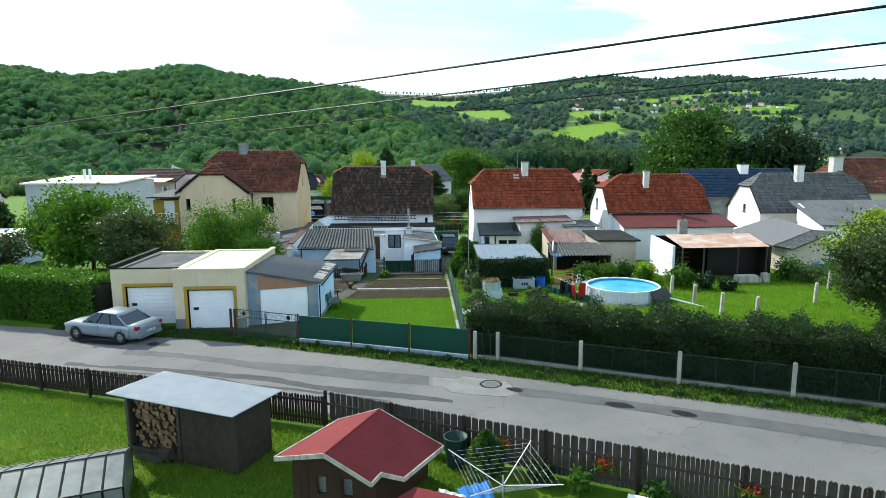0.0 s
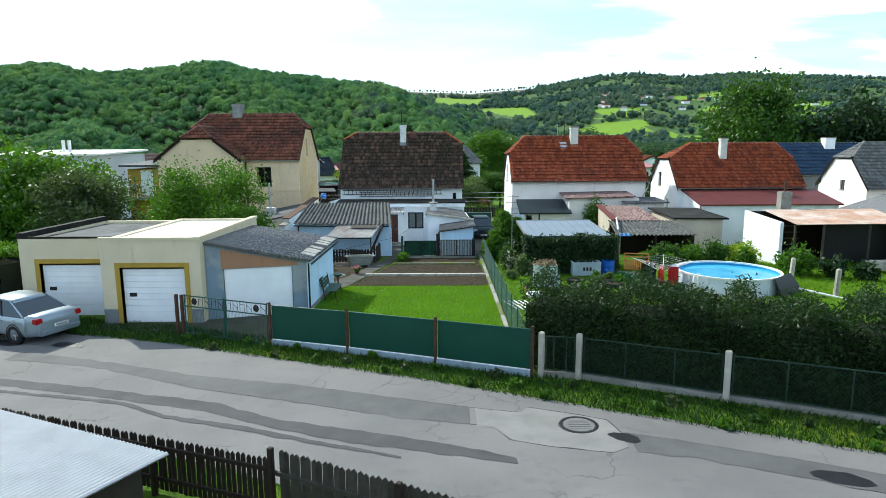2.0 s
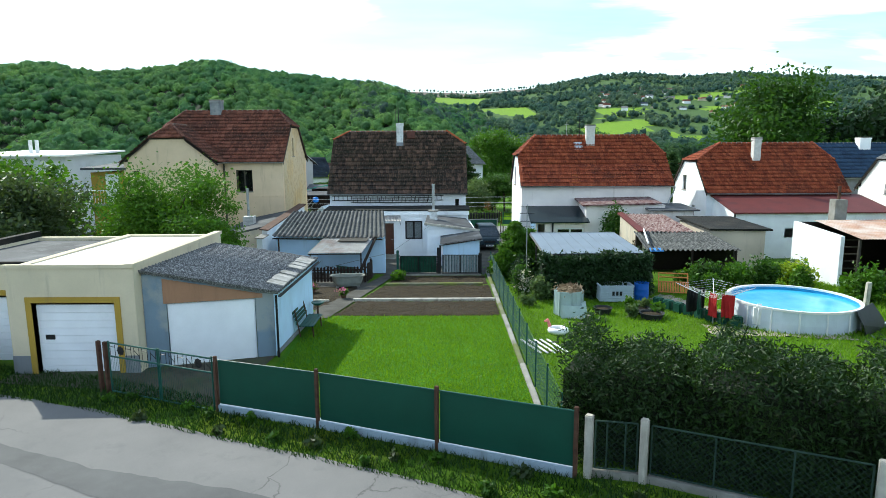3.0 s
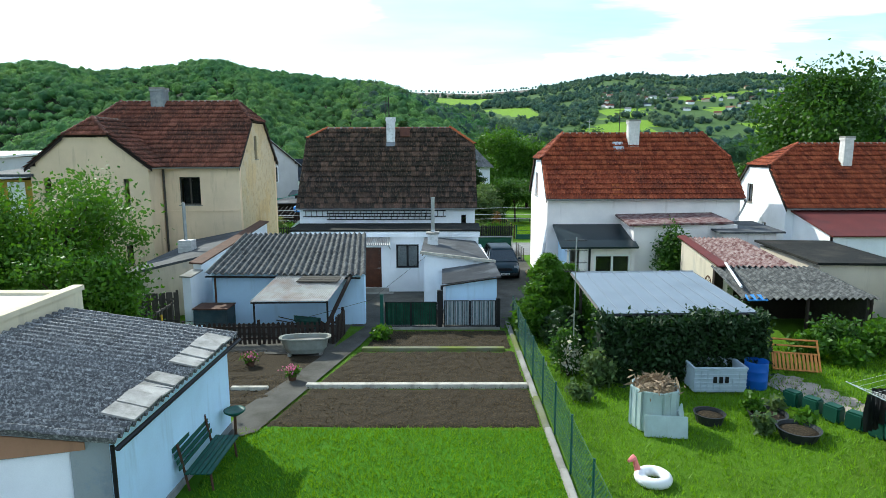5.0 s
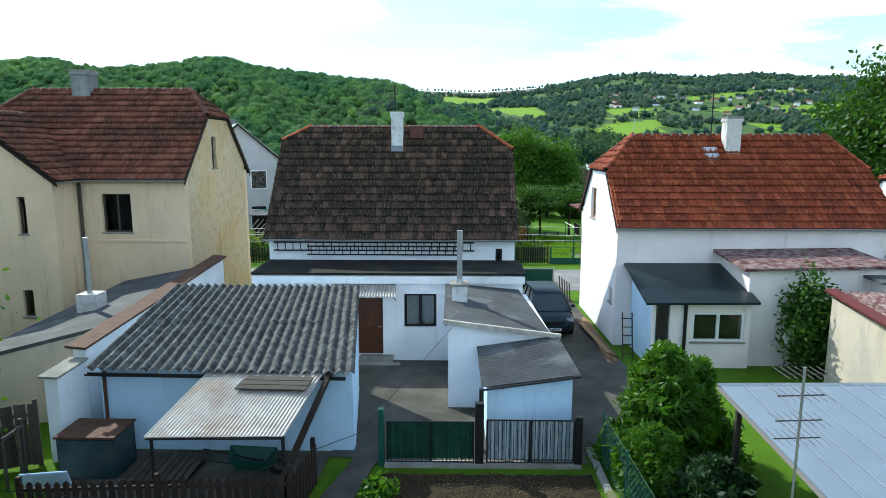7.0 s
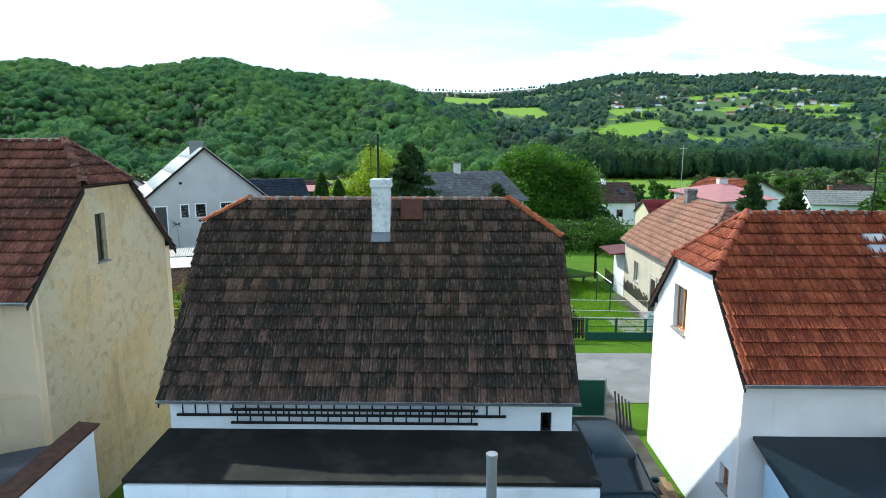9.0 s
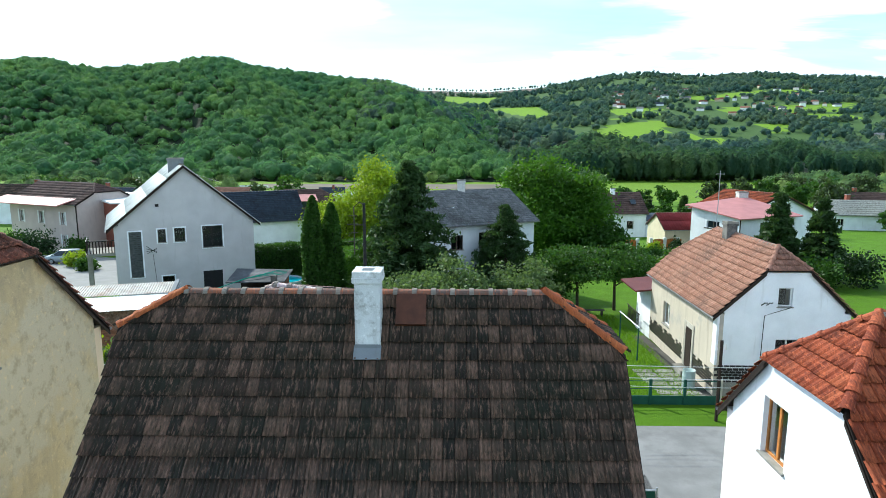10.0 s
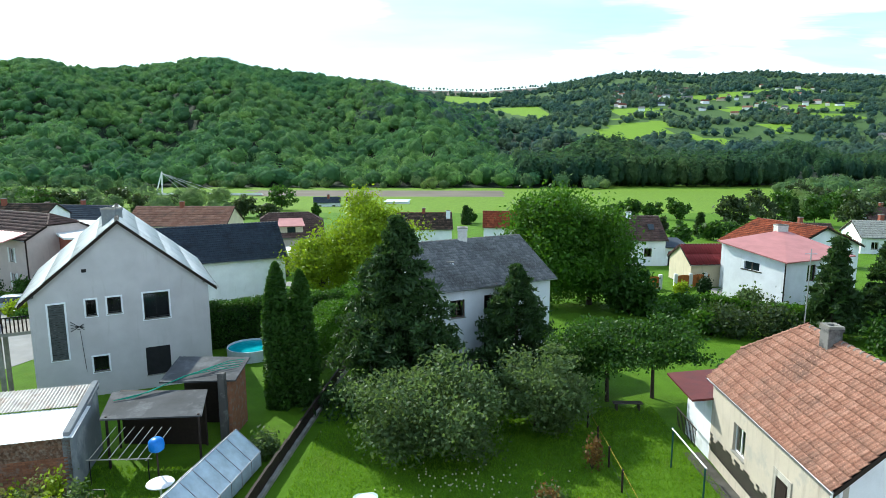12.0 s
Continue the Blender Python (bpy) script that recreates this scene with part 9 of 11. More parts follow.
bush(10.75, 55.75, 1.05, 3.0, "ivy climbing over the porch corner", LEAF, 9500, 0.10, 90, -0.3, "ivy")
dsh = thing("satellite_dish", 9.9, 55.6, 0.9, "white satellite dish on a short arm", "dish")
part("dish", moved(lathe([(0.0, 0.0), (0.15, 0.02), (0.3, 0.08), (0.31, 0.075), (0.15, 0.01)], 18), pose(9.9, 55.5, 0.95, 75, 0, 30)), WHITEPVC, dsh)
part("arm", rod((9.9, 55.6, -0.2), (9.9, 55.55, 0.95), 0.025), STEEL, dsh)
timber = thing("timber_stack", 4.6, 56.5, gz(4.6, 58), "long boards stacked along the house wall", "timber")
for i in range(5):
    part("board", moved(bevelled(-0.09, 0.09, 0, 6.2 - 0.5 * i, 0.02 + 0.05 * (i // 2), 0.06 + 0.05 * (i // 2), 0.006), pose(4.45 + 0.2 * (i % 2) + 0.04 * i, 56.8 + 0.2 * i, gz(4.6, 58), -0.5, 0, 1.5 * i - 3)), WOODEND, timber)
st_ = thing("step_ladder", 5.3, 58.6, -0.45, "old wooden step ladder leaning by the wall", "ladder")
for s in (0, 0.35):
    part("rail", rod((5.0 + s, 57.2, -0.42), (5.05 + s, 57.7, 1.2), 0.025, n=5), OLDWOOD, st_)
for k in range(5):
    part("rung", rod((5.0, 57.25 + k * 0.09, -0.2 + k * 0.3), (5.38, 57.25 + k * 0.09, -0.2 + k * 0.3), 0.02, n=5), OLDWOOD, st_)

# sheds behind the pavilion
rs = thing("shed", 10.2, 46.6, gz(11, 48), "old shed under flaking maroon and grey corrugated roofs", "shed")
corrugated(rs, [(10.7, 50.1, 2.18), (13.7, 50.1, 2.12), (13.5, 54.8, 2.62), (10.9, 54.8, 2.68)], MAROONOLD, 0.25, 0.05, 3, "flaking maroon corrugated sheets")
corrugated(rs, [(9.85, 46.5, 1.72), (14.6, 46.6, 1.70), (14.4, 50.3, 2.12), (10.3, 50.3, 2.16)], ETERNIT, 0.25, 0.05, 2, "grey fibre cement sheets")
part("side_wall", wall((10.75, 54.7, 0), (0, -1, 0), [(0, -0.4), (5.0, -0.4), (5.0, 2.05), (0, 2.5)], (), 0.25), BEIGE, rs)
part("ridge_cap", slab([(10.45, 49.9, 2.24), (10.85, 49.9, 2.28), (10.95, 54.9, 2.78), (10.6, 54.9, 2.74)], 0.06), MAROON, rs)
part("back_wall", box(10.4, 14.4, 50.1, 50.3, -0.2, 2.05), DARKWOOD, rs)
part("end_wall", box(14.3, 14.5, 46.8, 54.6, -0.3, 1.72), OLDWOOD, rs)
for x in (10.0, 12.2, 14.4):
    part("post", rod((x, 46.7, gz(x, 46.7)), (x, 46.7, 1.68), 0.06), DARKWOOD, rs)
part("flashing", rod((10.15, 47.3, 1.98), (10.75, 50.0, 2.34), 0.05, n=5), WHITEPVC, rs)
part("tarp", slab([(10.0, 46.45, 1.70), (10.7, 46.45, 1.70), (10.75, 46.9, 1.80), (10.1, 46.9, 1.80)], 0.03), BLUECLOTH, rs, "blue tarp end hanging over the eave")
part("wheel", moved(join(torus(0.3, 0.03, 20, 6), *[rod((0, 0, 0.03), (0.3 * math.cos(q), 0.3 * math.sin(q), 0.03), 0.015, n=4) for q in [6.2832 * k / 8 for k in range(8)]]), pose(10.72, 51.5, 1.2, 90, 0, 90)), RUST, rs, "old cart wheel on the wall")
rs2 = thing("shed", 14.4, 50, gz(15, 51), "low flat-roofed shed behind the garden", "shed")
part("body", box(14.6, 17.6, 50.2, 55.0, -0.4, 2.25), BEIGE, rs2)
part("roof", slab([(14.4, 50.0, 2.34), (17.9, 50.0, 2.3), (17.9, 55.2, 2.45), (14.4, 55.2, 2.5)], 0.1), FELT, rs2)
for i, (x, y, r, h, m_) in enumerate(((11.2, 44.8, 0.6, 0.9, LEAFBRIGHT), (12.3, 45.2, 0.8, 1.2, LEAF), (13.6, 45.0, 0.9, 1.3, LEAFBRIGHT), (14.9, 44.8, 0.8, 1.4, LEAF), (16.2, 44.5, 0.9, 1.2, LEAFLIGHT), (12.2, 44.2, 0.6, 0.7, LEAFBRIGHT), (15.9, 43.5, 0.5, 1.1, LEAFBRIGHT), (16.9, 45.8, 0.6, 1.2, LEAFGREY))):
    bush(x, y, r, h, "leafy garden shrub before the sheds", m_, 1300, 0.11, 100 + i)

# ---- next gardens: barn, posts, sheds, trees ----
bnn = thing("barn", 18.1, 44.3, gz(20, 45), "open-fronted barn under a rusty sheet roof", "barn")
corrugated(bnn, [(18.85, 44.0, 2.60), (25.2, 44.2, 2.60), (25.9, 48.5, 3.0), (19.1, 48.3, 3.0)], RUSTROOF, 0.15, 0.012, 1, "rust streaked sheet roof")
part("white_wall", wall((18.05, 48.3, 0), (0.12, -1, 0), [(0, 0), (3.4, 0.2), (3.4, 2.62), (0, 2.95)], (), 0.2), WHITE, bnn)
part("back_wall", box(18.3, 25.6, 48.3, 48.5, 0, 2.9), DARKWOOD, bnn)
part("end_wall", box(25.3, 25.5, 44.4, 48.3, 0, 2.65), DARKWOOD, bnn)
# added black sheet imitating the darkness of the open bay
part("barn_dark_sheet", box(21.4, 25.2, 45.6, 45.66, 0.25, 2.45), BLACK, bnn, "black sheet in place of the shade inside the barn")
for x in (18.95, 20.5, 23, 25.1):
    part("post", rod((x, 44.3, gz(x, 44)), (x, 44.3, 2.55), 0.07), OLDWOOD, bnn)
for k in range(6):
    part("shelf_board", box(18.4, 20.4, 46.4, 46.45, 0.4 + 0.36 * k, 0.46 + 0.36 * k), OLDWOOD, bnn)
chb = thing("chimney_pillar", 20.9, 49.3, 0, "tall weathered concrete chimney pillar", "chimney")
part("shaft", bevelled(20.6, 21.25, 49.0, 49.6, -0.1, 4.0, 0.03), CONCRETE, chb)
part("flue", rod((20.92, 49.3, 4.0), (20.92, 49.3, 4.7), 0.08), RUST, chb)
for x, y in ((16.4, 39.8), (16.3, 36.2), (16.65, 33.5), (17.9, 32.2), (27.3, 40.5), (23.5, 36)):
    tagged(part("concrete_post", moved(bevelled(-0.09, 0.09, -0.09, 0.09, -0.1, 1.25, 0.03), pose(x, y, gz(x, y), 2, 1, 8)), PALECONC), "leaning concrete fence post in the grass", "post", "garden posts")
gs = thing("shed", 27.5, 47, 0, "low pale shed under patched grey roofs", "shed")
part("body", prism([(28.3, 47.1), (34.6, 51.9), (33.6, 58), (27.6, 53.8)], -0.2, 2.05), BEIGE, gs)
part("roof", slab([(27.4, 47.6, 2.15), (27.3, 54.0, 2.5), (33.9, 59.0, 3.1), (33.2, 51.9, 2.75)], 0.12), LICHEN, gs)
part("roof", slab([(28.5, 46.8, 2.0), (27.5, 47.75, 2.12), (33.3, 52.0, 2.75), (35.0, 51.6, 2.6)], 0.12), ETERNIT, gs)
gs2 = thing("outbuilding", 34.5, 53, 0, "white outbuilding under a grey slate roof", "outbuilding")
part("body", box(35.0, 43, 53.2, 57, -0.3, 2.9), WHITE, gs2)
part("roof", slab([(34.6, 52.8, 3.0), (44, 52.8, 3.0), (44, 58, 4.7), (34.6, 58, 4.7)], 0.12), GREYTILE, gs2)
part("gable", wall((35.0, 57.2, 0), (0, -1, 0), [(0, 2.9), (4.0, 2.9), (0, 4.5)], (), 0.2), WHITE, gs2)
part("chimney", box(43.2, 43.9, 54, 54.7, 3, 6.6), PALECONC, gs2)
drum(29.8, 45.6, 0.4, 0.9, BLUEPLASTIC, "blue plastic barrel beside the shed")
for x0_, x1_, y1_, z1_ in ((22.4, 23.9, 43.6, 0.75), (24.2, 24.7, 43.4, 0.9), (23.9, 24.15, 43.4, 0.6)):
    tagged(part("household_box", bevelled(x0_, x1_, 42.9, y1_, gz(23, 43) - 0.02, z1_, 0.04), PALECONC), "pale household box dumped before the barn", "box", "dumped boxes")
for i, (x, y, r, h, m_) in enumerate(((17.6, 41.8, 0.9, 1.4, LEAFBRIGHT), (19.3, 41.2, 0.7, 1.0, LEAFDARK), (20.4, 40.4, 0.6, 0.9, LEAFDARK), (26.4, 43.6, 1.3, 1.7, LEAF), (27.6, 42.9, 1.0, 1.3, LEAFGREY), (18.3, 42.4, 0.7, 1.1, LEAF))):
    bush(x, y, r, h, "rounded shrub in the open garden", m_, 1300, 0.12, 120 + i)
tree(22.8, 29.5, 5.4, (2.6, 2.6), "grey-green willow-like tree at the garden edge", LEAFSAGE, 0.10, 24000, 90, 0.14, 51, bare=0.08)
tree(31.5, 42, 5.2, (2.8, 2.6), "yellow-green fruit tree beside the sheds", LEAFLIGHT, 0.16, 7000, 50, 0.14, 52, bare=0.15)
# trees of the ochre house's garden
tree(-13.6, 45.6, 5.5, (3.3, 3.0), "round dense fresh green garden tree", LEAFBRIGHT, 0.092, 36000, 130, 0.18, 53, bare=0.10)
tree(-20.0, 45.2, 5.6, (2.9, 2.7), "silvery grey-green garden tree", LEAFSAGE, 0.14, 13000, 80, 0.16, 54, bare=0.10)
tree(-25.5, 49.5, 6.6, (3.4, 3.2), "tall bright green garden tree", LEAFBRIGHT, 0.18, 13000, 80, 0.18, 55, bare=0.12)
tree(-11.3, 43.8, 3.8, (1.9, 1.8), "leafy young tree behind the garages", LEAFBRIGHT, 0.092, 12000, 60, 0.1, 56, bare=0.1)
tree(-32, 47, 4.0, (3.6, 2.4), "low grey-green shrub mass behind the hedge", LEAFSAGE, 0.15, 7000, 50, 0.12, 57, bare=0.05)
tree(-17.5, 50.5, 3.6, (2.2, 2.0), "dark shrub before the ochre house", LEAFDARK, 0.15, 5000, 40, 0.1, 58, bare=0.05)
# big trees behind the row
tree(41.5, 96, 17, (7.4, 6.5), "large spreading dark green tree behind the houses", LEAF, 0.32, 20000, 130, 0.4, 59, bare=0.12)
tree(52, 90, 14, (6, 6), "large dark green tree behind the houses", LEAFDARK, 0.42, 8000, 80, 0.35, 60, bare=0.12)
# balcony side of the ochre house
part("side_block", box(-24.2, -21.85, 58.1, 63.0, -0.6, 5.3), MUSTARD, ochre_house)
part("side_roof", slab([(-24.6, 57.6, 5.62), (-21.6, 57.6, 5.62), (-21.6, 63.3, 5.9), (-24.6, 63.3, 5.9)], 0.14), FELTGREY, ochre_house)
part("balcony_door", box(-23.2, -22.3, 58.06, 58.1, 3.3, 5.2), WHITEPVC, ochre_house)
part("balcony_rail", join(*[rod((-23.9 + k * 0.2, 57.5, 3.2), (-23.9 + k * 0.2, 57.5, 4.1), 0.015, n=4) for k in range(11)], rod((-24.0, 57.5, 4.12), (-21.8, 57.5, 4.12), 0.03)), WHITEPVC, ochre_house)
part("balcony", box(-24.0, -21.9, 57.45, 58.1, 3.05, 3.2), CONCRETE, ochre_house)
part("skylight", slab([(-18.05, 61.9, 8.35), (-17.45, 61.9, 8.35), (-17.45, 62.5, 8.92), (-18.05, 62.5, 8.92)], 0.25), STEEL, ochre_house)
part("downpipe", rod((-15.7, 59.15, 0), (-15.7, 59.15, 5.85), 0.05), RUST, ochre_house)

# ---- houses and trees at the sides of the gardens ----
# white walls greyed: their shade is put into the render colour
WHITESHADED = plaster("shaded_white_render", (0.50, 0.52, 0.55), (0.38, 0.38, 0.38), 0.25, 0.2)
flat_b = thing("flat_house", -42, 70, -0.6, "white flat-roofed house behind the garden trees", "house")
part("wall", wall((-42.6, 69.6, 0), (1, 0, 0), [(0, -0.8), (9.8, -0.8), (9.8, 6.3), (0, 6.3)], [(1.8, 3.2, 2.9, 4.6), (6.0, 6.9, 4.8, 5.5)], 0.35), WHITESHADED, flat_b)
part("wall", box(-42.6, -42.25, 69.95, 79, -0.8, 6.3), WHITESHADED, flat_b)
part("wall", box(-33.15, -32.8, 69.95, 79, -0.8, 6.3), WHITESHADED, flat_b)
part("wall", box(-42.25, -33.15, 78.65, 79, -0.8, 6.3), WHITESHADED, flat_b)
for q in ((1.8, 3.2, 2.9, 4.6), (6.0, 6.9, 4.8, 5.5)):
    window(flat_b, (-42.6, 69.6, 0), (1, 0, 0), q, DARKWOOD, 2)
part("roof", slab([(-42.9, 69.2, 6.36), (-32.5, 69.2, 6.36), (-32.5, 79.3, 6.75), (-42.9, 79.3, 6.75)], 0.16), ROOFWHITE, flat_b)
for k in range(2):
    part("flue", rod((-38.2 + 0.6 * k, 73.5, 6.4), (-38.2 + 0.6 * k, 73.5, 7.7), 0.16), ROOFWHITE, flat_b)
low_b = thing("garage", -46, 56, 0, "low pale garage with a flat white roof", "garage")
part("body", box(-52, -35.5, 55.5, 60, -0.3, 2.35), BLUISH, low_b)
part("roof", slab([(-52.3, 55.2, 2.42), (-35.2, 55.2, 2.42), (-35.2, 60.3, 2.6), (-52.3, 60.3, 2.6)], 0.12), ROOFWHITE, low_b)
house("house", "grey house at the end of the row", pose(-58, 64, 0), 11.5, 8, -0.6, 4.6, 8.2, {"all": GREYWALL}, GREYTILE, ((0, 99), (0, 99)), 0.3, 0.15, {"front": [(8, 9.2, 2.0, 3.4)]}, WHITEPVC, tl=0.5, tw=0.5)
blue_roofed, _ = house("house", "grey house under a deep blue roof", pose(31.5, 72.0, 0), 13, 6.4, -0.8, 4.0, 7.05, {"all": CEMENT}, BLUEDEEP, ((0, 99), (0, 99)), 0.3, 0.15, {}, WHITEPVC, tl=0.5, tw=0.5)
chimney(blue_roofed, 38.2, 39.2, 74.4, 75.2, 6.0, 7.6, WHITE)
rust_roofed, _ = house("house", "house under an orange-brown hipped roof", pose(49.4, 73.4, 0), 12, 9, -0.8, 4.2, 8.2, {"all": CREAM}, OLDRED, ((3.4, 4.2), (3.4, 4.2)), 0.35, 0.2, {}, WHITEPVC, ridge=ORANGE, tl=0.45, tw=0.4)
chimney(rust_roofed, 50.6, 51.8, 76, 77, 5.4, 8.4, BRICKPALE)
for i, (x, y, h, r, m_) in enumerate(((-40.5, 62, 5.4, 3.0, NEEDLE), (-46, 64, 6.0, 3.4, NEEDLE), (-52, 58, 6.5, 3.8, NEEDLE))):
    conifer(x, y, h, r, "broad dark garden conifer", m_, 5000, 700 + i, 0.26, levels=16, group="side conifers")
for i, (x, y, h, r, m_, lab) in enumerate(((-29.6, 53.5, 6.2, 3.2, LEAFBRIGHT, "large fresh green garden tree"), (-26.2, 54.5, 5.8, 2.8, LEAFBRIGHT, "fresh green tree behind the garden hedge"), (-36.5, 50, 3.2, 2.8, LEAFGREY, "grey-green shrub mass behind the hedge"), (-60, 80, 9, 5, LEAF, "large tree behind the houses"), (-70, 90, 9, 6, LEAF, "large tree behind the houses"), (60, 96, 10, 6, LEAF, "large tree behind the houses"), (66, 84, 9, 5.5, LEAF, "large tree behind the houses"), (47, 90, 8, 5, LEAFBRIGHT, "large tree behind the houses"))):
    tree(x, y, h, (r, r * 0.9), lab, m_, 0.2 if y < 70 else 0.4, 9000 if y < 70 else 4000, 70, 0.16, 720 + i, bare=0.08)

# ---- the back lane ----
LANE2 = surface("worn_grey_lane", (0.23, 0.226, 0.22), 0.9, 0, scale=0.8, var=0.25, bump=0.3, stain=(0.16, 0.155, 0.15), amount=0.4)
sheet([(-40, 68.8), (30, 68.8), (30, 75.0), (-40, 75.0)], LANE2, "back_road", "worn grey lane behind the houses", "road", 0.02)
mz = gz(4.1, 71)
tagged(part("manhole", moved(lathe([(0, 0.05), (0.28, 0.05), (0.33, 0.03)], 20), Matrix.Translation((4.2, 71, mz))), PALECONC), "round concrete manhole cover in the lane", "manhole")
gp = thing("solid_gate", 1.4, 67.4, gz(1.4, 67.4), "dark green solid sheet gate in a steel frame", "gate")
part("sheet", box(1.45, 4.05, 67.4, 67.43, gz(2, 67) + 0.08, gz(2, 67) + 1.45), SCREEN, gp)
part("frame", join(*[rod(a, b, 0.03, n=6) for a, b in (((1.4, 67.41, gz(2, 67)), (1.4, 67.41, 1.0)), ((4.1, 67.41, gz(2, 67)), (4.1, 67.41, 1.0)), ((1.4, 67.41, 0.92), (4.1, 67.41, 0.92)), ((1.4, 67.41, gz(2, 67) + 0.06), (4.1, 67.41, gz(2, 67) + 0.06)))]), STEEL, gp)
jp = thing("plank_pile", 4.5, 66.8, gz(4.5, 66.8), "boards and frames leaning by the gate", "timber")
for i in range(5):
    part("board", rod((4.3 + i * 0.12, 66.3, gz(4.5, 66) + 0.02), (4.35 + i * 0.13, 67.1, 0.6 - 0.1 * i), 0.035, n=5), OLDWOOD, jp)


def rail_fence(a, b, h, label, mat, step, w, every=3.0, postmat=None):
    return picket_run(a, b, h, label, mat, step, w, rails=(0.2, 0.85), every=every, pointed=False, postmat=postmat, lift=0.05)


rail_fence((-6.0, 77.4), (5.35, 77.5), 1.15, "dark green metal fence of narrow uprights", BLACK, 0.16, 0.10, 3.4, RUST)
rail_fence((-22, 76.6), (-6.1, 77.4), 1.15, "dark fence of narrow uprights", BLACK, 0.2, 0.10, 3.4)
hm = thing("green_fence", 5.5, 77.4, gz(5.5, 77.4), "green steel frame fence with a solid foot", "fence")
for i in range(4):
    x = 5.5 + i * 1.55
    part("post", bevelled(x - 0.06, x + 0.06, 77.34, 77.46, gz(x, 77.4) - 0.1, gz(x, 77.4) + 1.2, 0.01), GREENPAINT, hm)
    if i < 3:
        part("foot_board", box(x + 0.06, x + 1.49, 77.38, 77.42, gz(x, 77.4), gz(x, 77.4) + 0.42), GREENPAINT, hm)
        for z in (0.75, 1.12):
            part("rail", rod((x, 77.4, gz(x, 77.4) + z), (x + 1.55, 77.4, gz(x, 77.4) + z), 0.02), GREENPAINT, hm)
wl = thing("wire_fence", 10.2, 77.3, gz(10, 77.3), "grey chain-link fence before the cottage", "fence")
for i in range(5):
    x = 10.2 + i * 2.2
    part("post", rod((x, 77.3, gz(x, 77.3)), (x, 77.3, gz(x, 77.3) + 1.2), 0.045), PALECONC, wl)
g = []
for i in range(70):
    x = 10.2 + i * 0.125
    g += [rod((x, 77.3, gz(x, 77.3) + 0.05), (min(x + 1.1, 19), 77.3, gz(x, 77.3) + 1.15), 0.005, n=3), rod((x, 77.3, gz(x, 77.3) + 1.15), (min(x + 1.1, 19), 77.3, gz(x, 77.3) + 0.05), 0.005, n=3)]
part("wire_mesh", join(*g), STEEL, wl)
hutch = thing("meter_box", 13.2, 77.0, gz(13.2, 77), "small pale gabled meter box by the fence", "box")
part("body", bevelled(12.9, 13.5, 76.8, 77.2, gz(13, 77), gz(13, 77) + 0.9, 0.01), PALECONC, hutch)
part("roof", slab([(12.75, 76.65, gz(13, 77) + 0.95), (14.4, 76.65, gz(13, 77) + 0.95), (14.4, 77.3, gz(13, 77) + 1.15), (12.75, 77.3, gz(13, 77) + 1.15)], 0.06), ETERNIT, hutch)

# service wires over the lane
for k, (z0, z1) in enumerate(((1.3, 1.45), (1.75, 1.7), (2.1, 2.35))):
    pts = [(-20 + 4 * i, 74.5 - 0.02 * i, z0 + (z1 - z0) * i / 12 - 0.12 * math.sin(3.1416 * (i % 6) / 6)) for i in range(13)]
    w_ = thing("service_wire", -20, 74.5, z0, "pale service wire strung along the lane", "wire", "service wires")
    part("strand", pipe(pts, 0.012, 4), WHITEPVC, w_)
post2 = thing("utility_pole", 9.3, 75.6, gz(9.3, 75.6), "dark wooden service pole with insulators", "pole")
part("shaft", rod((9.3, 75.6, gz(9.3, 75.6)), (9.3, 75.6, 2.9), 0.07), DARKWOOD, post2)
for s in (-0.2, 0.2):
    part("insulator", rod((9.3 + s, 75.6, 2.5), (9.3 + s, 75.6, 2.75), 0.05, 0.03), WHITEPVC, post2)

# ---- rear wing of the dark-roofed house ----
wing = thing("outbuilding", -5.9, 66.4, -0.6, "rear wing under a hipped faded pink tiled roof", "outbuilding")
part("body", box(-8.7, -3.2, 65.83, 66.9, -0.6, 5.3), WHITE, wing)
pk, pr2 = Vector((-6.27, 65.25, 7.52)), Vector((-4.2, 65.1, 7.3))
cs = [Vector(p) for p in ((-7.95, 63.2, 5.3), (-2.8, 63.2, 5.3), (-2.7, 67.2, 5.3), (-9.25, 67.3, 5.3))]
for q in ((cs[0], cs[1], pr2, pk), (cs[1], cs[2], pr2), (cs[2], cs[3], pk, pr2), (cs[3], cs[0], pk)):
    u_ = (q[1] - q[0]).normalized()
    nn = u_.cross(q[2] - q[0]).normalized()
    v_ = nn.cross(u_)
    roof_face(wing, q[0], u_, v_, [((p - q[0]).dot(u_), max(0, (p - q[0]).dot(v_))) for p in q], FADEDTILE, 0.2, 0.3, lip=0.1)
for a, b in ((cs[0], pk), (cs[1], pr2), (cs[2], pr2), (cs[3], pk), (pk, pr2)):
    ridge_run(wing, a + Vector((0, 0, 0.03)), b + Vector((0, 0, 0.03)), FADEDTILE, 0.12, 0.36)

